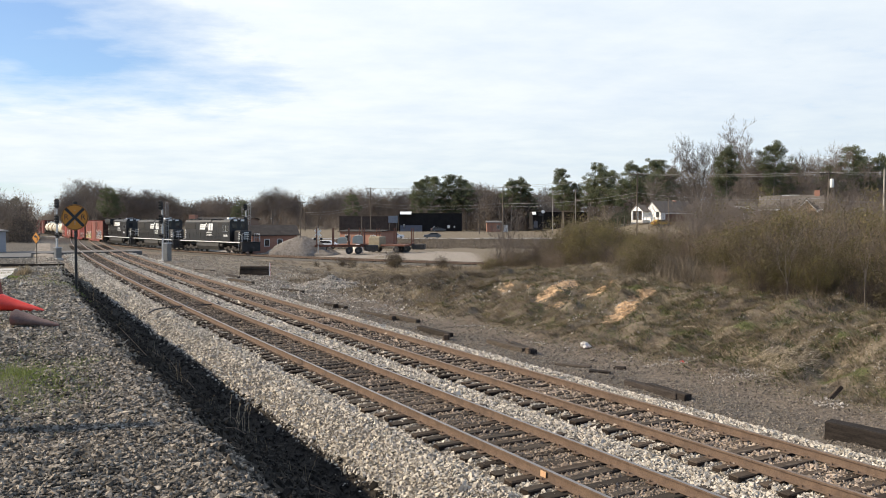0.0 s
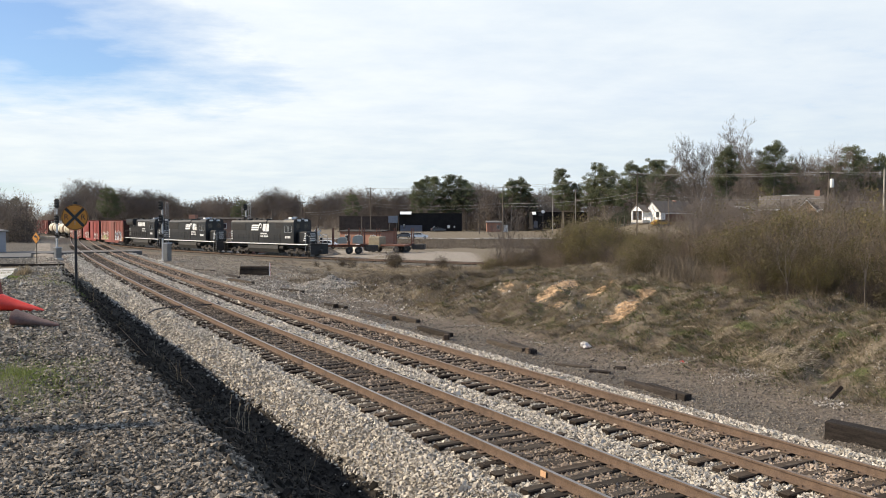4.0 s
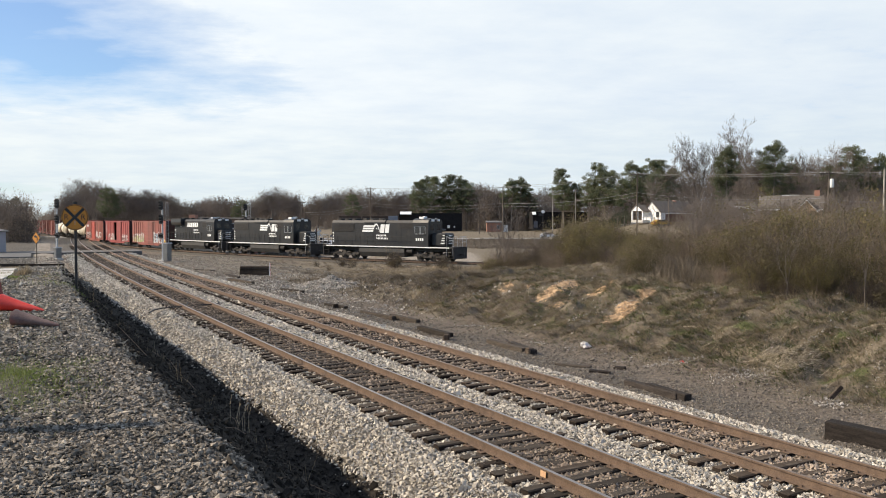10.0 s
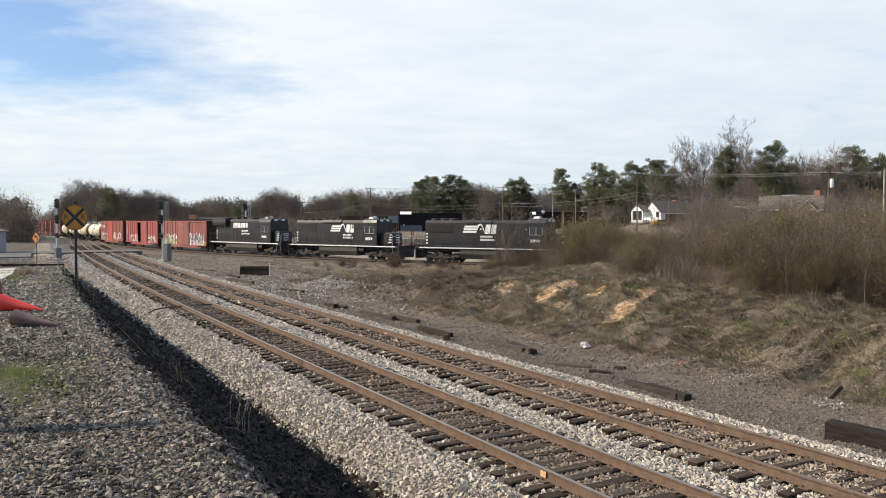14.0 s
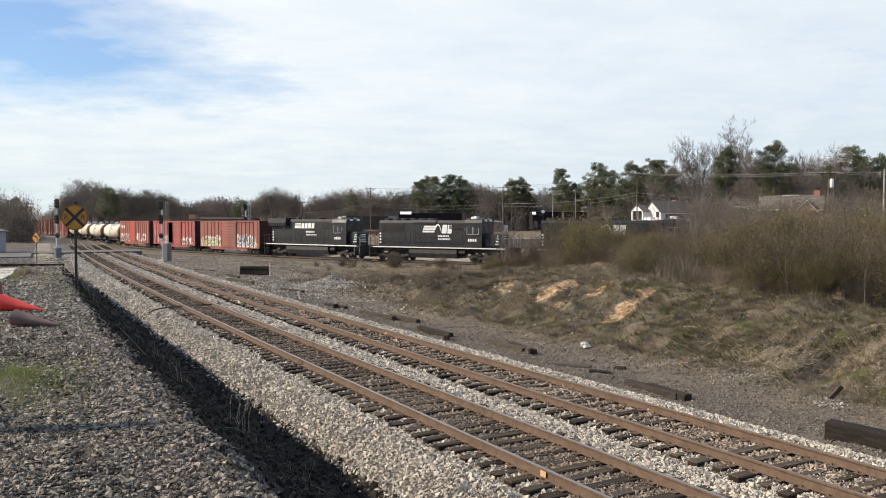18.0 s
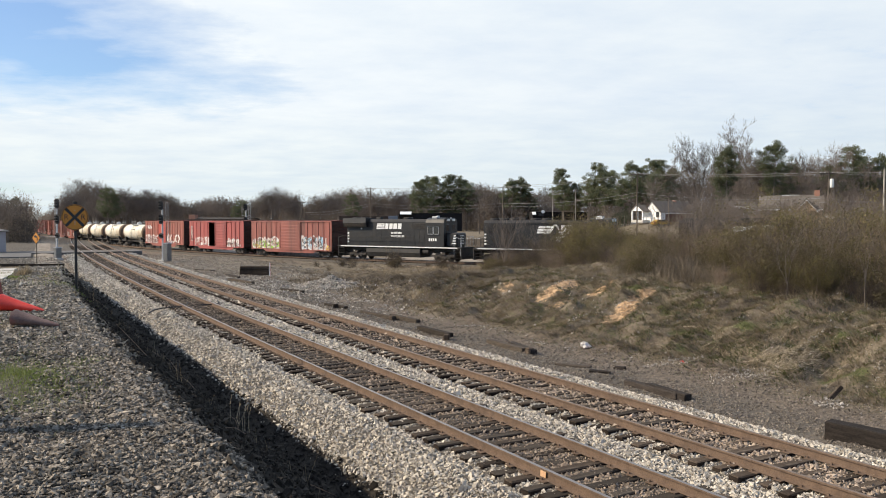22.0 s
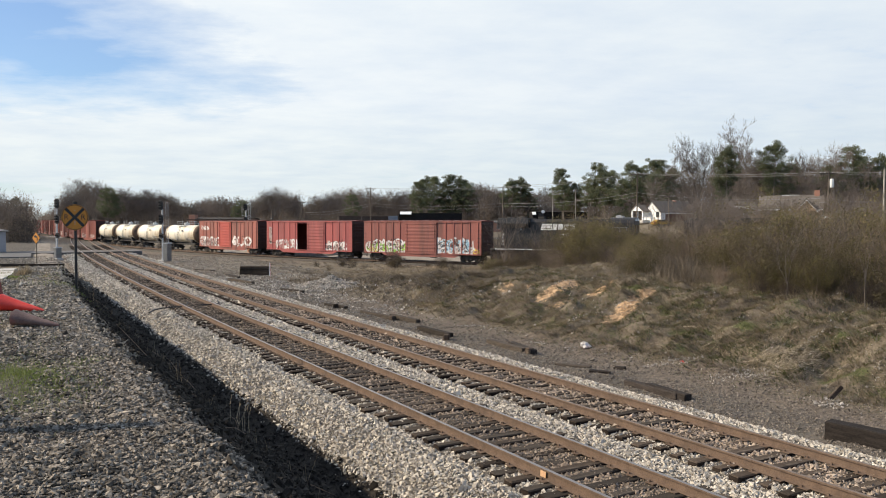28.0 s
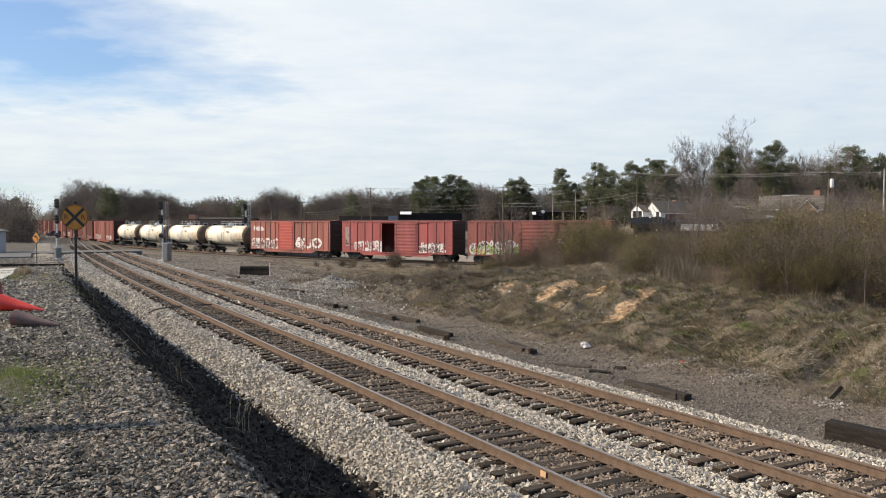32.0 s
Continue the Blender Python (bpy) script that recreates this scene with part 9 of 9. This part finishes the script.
blades("straw", "scattered bleached stalks on the cut bank", x, y, rs, 0.34, GRASS_STRAW, 0.004, 0.35, 2, 1.25)


def tussocks(label, plo, phi, slo, shi, n, seed, material, h=0.26, wide=0.15, blades_each=26, cut=None):
    """Clumps of bent grass that stand out from the turf, each a fan of blades falling downhill."""
    rs = np.random.RandomState(seed)
    p, s_ = rs.uniform(plo, phi, n), rs.uniform(slo, shi, n)
    x, y = to_xy(p, s_)
    k = in_view(x, y) & (zones(x, y)[1][:, 0] < rs.uniform(0.3, 1.0, len(x))) & (p > 19.8 + 3.6 * smooth01(37, 45, s_))
    if cut is not None:
        k &= lumps(x, y, 2.6, seed + 3) > cut
    x, y = x[k], y[k]
    size = np.exp(rs.normal(0, 0.38, len(x)))
    cx_, cy_, sz = (np.repeat(q, blades_each) for q in (x, y, size))
    m = len(cx_)
    a, q = rs.uniform(0, 6.283, m), rs.uniform(0, 1, m) ** 0.5
    bx, by = cx_ + np.cos(a) * q * wide * sz, cy_ + np.sin(a) * q * wide * sz
    bz = height(bx, by)
    ln = h * sz * rs.uniform(0.6, 1.25, m)
    lean = rs.uniform(0.7, 1.45, m)
    dx = 0.7 * np.cos(a) * np.sin(lean) * ln - 0.8 * ln * math.cos(TURN)
    dy = 0.7 * np.sin(a) * np.sin(lean) * ln - 0.8 * ln * math.sin(TURN)
    w = 0.006 * (0.6 + np.hypot(bx, by) / 22.0)
    sx, sy = np.cos(a + 1.57) * w, np.sin(a + 1.57) * w
    tip = np.stack([bx + dx, by + dy, bz + np.maximum(0.03, np.cos(lean) * ln)], axis=-1)
    v = np.stack([np.stack([bx - sx, by - sy, bz - 0.02], axis=-1), np.stack([bx + sx, by + sy, bz - 0.02], axis=-1), tip], axis=1).reshape(-1, 3)
    solid("tussocks", fast_mesh("tussocks", v, np.arange(3 * m).reshape(-1, 3), material), None, label, "grass", kind="stuff")


GRASS_TAN = mat("tan_bent_grass", (0.185, 0.146, 0.100), (0.33, 0.265, 0.185), 0.5, 0.9, per_island=0.3, thin=0.4)
GRASS_GREY = mat("grey_dead_grass", (0.135, 0.112, 0.088), (0.235, 0.196, 0.155), 0.5, 0.9, per_island=0.3, thin=0.35)
GRASS_OLIVE = mat("olive_turf", (0.092, 0.094, 0.038), (0.172, 0.168, 0.076), 0.5, 0.9, per_island=0.3, thin=0.4)
tussocks("bent tan grass tussocks on the cut bank", 20, 31, 3, 62, 2300, 81, GRASS_TAN, 0.30, 0.17)
tussocks("grey dead grass tussocks on the cut bank", 19, 31, 3, 70, 2000, 82, GRASS_GREY, 0.26, 0.18, 26, -0.1)
tussocks("olive-green tufts on the cut bank", 19.5, 30, 3, 46, 1900, 83, GRASS_OLIVE, 0.20, 0.18, 26, 0.0)
tussocks("dark leaf litter and dead tufts in the hollows", 18.5, 30, 3, 66, 1000, 84, WEED_BROWN, 0.18, 0.20, 24, 0.1)
tussocks("grey dead grass on the low ground beside the spilled ballast", 22.3, 29, 40, 60, 1500, 86, GRASS_GREY, 0.24, 0.24, 24)
tussocks("dark dead weeds on the low ground beside the spilled ballast", 21.5, 29, 38, 60, 700, 87, WEED_BROWN, 0.20, 0.24, 22, 0.1)
for seed, m_, cut, label in ((101, GRASS_GREY, -0.5, "matted grey grass at the foot of the cut bank"), (102, GRASS_TAN, 0.1, "tan grass at the foot of the cut bank"), (103, WEED_BROWN, 0.2, "dead weeds at the foot of the cut bank")):
    x, y, rs = scatter(19.3, 25, 38, 62, 46, seed)
    p_, s_ = to_ps(x, y)
    k_ = (lumps(x, y, 2.2, seed) + rs.normal(0, 0.4, len(x)) > cut) & (((p_ - 20.5) / 2.1) ** 2 + ((s_ - 52.8) / 3.3) ** 2 > 1) & (p_ + rs.normal(0, 0.5, len(x)) > 20.0)
    blades("dry_grass", label, x[k_], y[k_], rs, 0.20, m_, 0.007, 0.35, 3, 1.1)
rs = np.random.RandomState(97)
x, y = rs.uniform(-26, 34, 26000), rs.uniform(134, 198, 26000)
k_ = (lumps(x, y, 9.0, 98) + rs.normal(0, 0.5, len(x)) > -0.1) & ~((x > -22) & (x < -5) & (y > 142) & (y < 158))
x, y = x[k_], y[k_]
blades("rough_grass", "rough brown winter grass on the field beyond the yard", x, y, rs, 0.26, GRASS_GREY, 0.016, 0.7)
tussocks("dry grass tufts between the tracks", 24, 46, 58, 92, 700, 85, GRASS_GREY, 0.26, 0.24, 22, 0.1)


def sticks(name, label, n, plo, phi, slo, shi, seed, material, along=None, thick=1.0):
    """Thin dead sticks lying about."""
    r = random.Random(seed)
    tw = Twigs()
    for k in range(n):
        x_, y_ = to_xy(r.uniform(plo, phi), r.uniform(slo, shi))
        a, L = r.uniform(0, 6.28) if along is None else r.gauss(along, 0.35), r.uniform(0.3, 1.0) * (1 if along is None else 0.6)
        p0 = Vector((float(x_), float(y_), ground_at(float(x_), float(y_)) + 0.03))
        x1, y1 = p0.x + math.cos(a) * L, p0.y + math.sin(a) * L
        p1 = Vector((x1, y1, ground_at(x1, y1) + (r.uniform(0.04, 0.25) if along is None else r.uniform(0.02, 0.06))))
        mid = p0.lerp(p1, 0.5) + Vector((0, 0, r.uniform(0, 0.08)))
        tw.limb(p0, mid, 0.009 * thick, 0.007 * thick)
        tw.limb(mid, p1, 0.007 * thick, 0.003 * thick)
    solid(name, fast_mesh(name, tw.v, tw.f, material), None, label, "sticks", kind="stuff")


sticks("dead_sticks", "dead sticks and canes lying on the cut bank", 170, 20, 33, 6, 52, 54, GRASS_STRAW)
sticks("dead_sticks", "dark fallen twigs along the foot of the bank", 200, 16.5, 27, 6, 60, 55, TWIG_BROWN)
sticks("straw", "bleached straw lying on the slope", 420, 21.0, 22.5, 15.3, 16.9, 57, GRASS_STRAW, 0.25, 0.55)
sticks("straw", "bleached straw lying on the slope", 120, 20.6, 23.2, 14.6, 17.6, 58, GRASS_STRAW, 0.4, 0.5)
sticks("dead_sticks", "dead canes in the ditch", 12, 2.6, 5.0, 5, 40, 56, TWIG_BROWN)


def weed_stalks(x, y, n, seed):
    """A clump of tall dead stalks."""
    r = random.Random(seed)
    tw = Twigs()
    for k in range(n):
        a, b = x + r.gauss(0, 0.12), y + r.gauss(0, 0.15)
        p = Vector((a, b, ground_at(a, b) - 0.05))
        q = p + Vector((r.gauss(0, 0.06), r.gauss(0, 0.06), r.uniform(0.25, 0.5)))
        tw.limb(p, q, 0.006, 0.004)
        tw.limb(q, q + Vector((r.gauss(0.02, 0.06), r.gauss(0, 0.06), r.uniform(0.1, 0.3))), 0.004, 0.002)
    solid("weed_clump", fast_mesh("weed_clump", tw.v, tw.f, GRASS_STRAW), None, "pale dead weed stalks standing in the ditch", "weeds")


STALK_X, STALK_Y = to_xy(4.1, 14.9)
weed_stalks(float(STALK_X), float(STALK_Y), 9, 5)


def far_woods(name, label, n, ulo, uhi, ylo, yhi, hlo, hhi, seed, material, per=150, skyline=None):
    """A dense leafless wood far off: trunks and brush of thin upright twigs."""
    rs = np.random.RandomState(seed)
    u, y = rs.uniform(ulo, uhi, n), rs.uniform(ylo, yhi, n)
    x = u * y
    z0 = height(x, y)
    if skyline:
        h = wood_height(skyline, u, y) * rs.uniform(hlo, hhi, n)
    else:
        h = (hlo + (hhi - hlo) * np.clip(0.5 + 0.95 * lumps(u * 100, y * 0.02, 3.6, seed), 0, 1)) * rs.uniform(0.82, 1.1, n)
    # trunks
    tw = Twigs()
    for k in range(n):
        tw.limb(Vector((x[k], y[k], z0[k] - 0.5)), Vector((x[k] + rs.normal(0, 0.8), y[k], z0[k] + h[k] * 0.7)), 0.13, 0.04)
    m = n * per
    cx_, cy_, cz, hh = (np.repeat(q, per) for q in (x, y, z0, h))
    a = rs.uniform(0, 6.283, m)
    el = np.arcsin(rs.uniform(-1, 1, m))
    rr = rs.uniform(0, 1, m) ** 0.45
    low = rs.uniform(0, 1, m) < 0.5
    bx, by = cx_ + np.cos(a) * np.cos(el) * rr * hh * 0.33, cy_ + np.sin(a) * np.cos(el) * rr * hh * 0.33
    bz = cz + np.where(low, rs.uniform(0, 0.55, m) * hh, hh * (0.60 + 0.36 * np.sin(el) * rr))
    ln = hh * rs.uniform(0.022, 0.055, m)
    out = np.stack([np.cos(a) * np.cos(el) + rs.normal(0, 0.4, m), np.sin(a) * np.cos(el) + rs.normal(0, 0.4, m), np.sin(el) * 0.6 + 0.95 + rs.normal(0, 0.3, m)], axis=-1)
    out /= np.linalg.norm(out, axis=1)[:, None]
    side = np.stack([rs.normal(0, 1, m), rs.normal(0, 1, m), rs.normal(0, 0.3, m)], axis=-1)
    side /= np.linalg.norm(side, axis=1)[:, None]
    base = np.stack([bx, by, bz], axis=-1)
    core = (~low) & (rr < 0.80)
    wd = np.where(low, 0.17, np.where(core, 0.11, 0.045))[:, None] * rs.uniform(0.6, 1.4, (m, 1))
    v = np.stack([base - side * wd, base + side * wd, base + out * ln[:, None]], axis=1).reshape(-1, 3)
    o = solid(name, fast_mesh(name, v, np.arange(3 * m).reshape(-1, 3), material), None, label, "woods", kind="stuff")
    solid("woods_trunks", fast_mesh("woods_trunks", tw.v, tw.f, BARK), None, "many grey trunks of the far wood", "woods", kind="stuff")
    return o


BRUSH_DARK = mat("dark_brush", (0.070, 0.061, 0.054), (0.120, 0.106, 0.094), 0.05, 0.95, per_island=0.15, thin=0.5)
DARK_GREEN = mat("evergreen_hedge", (0.030, 0.036, 0.020), (0.070, 0.078, 0.044), 0.3, 0.9, per_island=0.2, thin=0.3)
BRUSH = mat("far_brush", (0.158, 0.133, 0.114), (0.245, 0.207, 0.178), 0.05, 0.95, per_island=0.10, thin=0.55)
far_woods("far_woods", "dense leafless wood along the horizon", 520, -0.515, 0.10, 345, 430, 0.68, 0.98, 41, BRUSH, 1000, WOOD_TOP)
far_woods("far_woods", "low brush at the foot of the far wood", 420, -0.515, 0.12, 285, 330, 3.5, 6.0, 46, BRUSH, 150)
far_woods("far_woods", "low brush at the foot of the wood behind the houses", 210, 0.20, 0.64, 205, 235, 3.0, 5.0, 47, BRUSH, 150)
far_woods("far_woods", "dense leafless wood behind the houses", 330, 0.05, 0.66, 262, 310, 0.78, 1.0, 42, BRUSH, 750, RISE_TOP)
far_woods("far_woods", "tangled leafless wood behind the brick house", 120, 0.25, 0.66, 222, 262, 0.75, 0.98, 49, BRUSH, 480, RISE_TOP)
far_woods("far_woods", "leafless wood between the dark buildings", 70, 0.03, 0.115, 264, 292, 0.85, 1.0, 50, BRUSH, 520, WOOD_TOP)
far_woods("far_woods", "leafless thicket on the rise beside the houses", 40, 0.315, 0.395, 100, 160, 3.0, 4.6, 43, BRUSH, 200)
far_woods("far_woods", "leafless thicket before the brick house", 40, 0.40, 0.52, 80, 120, 2.2, 3.6, 48, BRUSH, 200)
far_woods("far_woods", "leafless thicket before the small house", 26, 0.325, 0.40, 108, 150, 4.5, 8.0, 71, BRUSH, 260)
far_woods("far_woods", "low dark hedge and brush along the far road", 110, 0.150, 0.228, 160, 190, 1.4, 2.8, 72, BRUSH_DARK, 220)
# added foliage, dark to stand in for the shade under the pines
far_woods("far_woods", "dark green undergrowth added in place of the shade below the pines", 120, 0.155, 0.236, 196, 214, 2.6, 4.4, 73, DARK_GREEN, 260)
far_woods("far_woods", "dark evergreen undergrowth beside the houses", 60, 0.30, 0.36, 196, 212, 2.6, 4.4, 74, DARK_GREEN, 240)
far_woods("far_woods", "leafless thicket beyond the shrubs", 50, 0.49, 0.62, 90, 150, 3.0, 5.5, 45, BRUSH, 200)
far_woods("far_woods", "dark leafless thicket at the edge of the yard", 100, -0.60, -0.523, 150, 240, 7.0, 10.6, 44, BRUSH_DARK, 460)
far_woods("far_woods", "grey-brown leafless thicket at the edge of the yard", 70, -0.60, -0.523, 150, 240, 7.0, 10.6, 40, BRUSH, 460)

# ---- motion ----


def mark_at(t):
    """Where the leading locomotive's mark is along the connecting track."""
    return 234.324 + 3.71202 * t - 0.0066109 * t * t + 0.000114942 * t ** 3


def car_pose(c, half):
    xa, ya, _ = wye(c + half)
    xb, yb, _ = wye(c - half)
    return Matrix.Translation(((xa + xb) / 2, (ya + yb) / 2, WYE_Z)) @ Matrix.Rotation(math.atan2(ya - yb, xa - xb), 4, "Z")


def motions():
    for car, off, half, bogies, sets, r in MOVERS:
        times = [k * 1.0 for k in range(33)]
        walk(car, [(t, car_pose(mark_at(t) + off, half)) for t in times])
        if not sets:
            continue
        for b, x in bogies:
            rows = []
            for t in times[::2]:
                c = mark_at(t) + off
                m = car_pose(c, half)
                yaw = wye(c + x)[2] - math.atan2(m[1][0], m[0][0])
                rows.append((t, pose(x, 0, 0, 0, 0, math.degrees(yaw))))
            walk(b, rows)
        for w in sets:
            base = w.matrix_basis.translation.copy()
            rows = []
            for k in range(161):
                t = k * 0.2
                turn = (mark_at(t) - mark_at(0)) / r
                rows.append((t, Matrix.Translation(base) @ Matrix.Rotation(turn, 4, "Y")))
            walk(w, rows)
    for mover, rows in ROAD_TRAFFIC:
        walk(mover, rows)


motions()
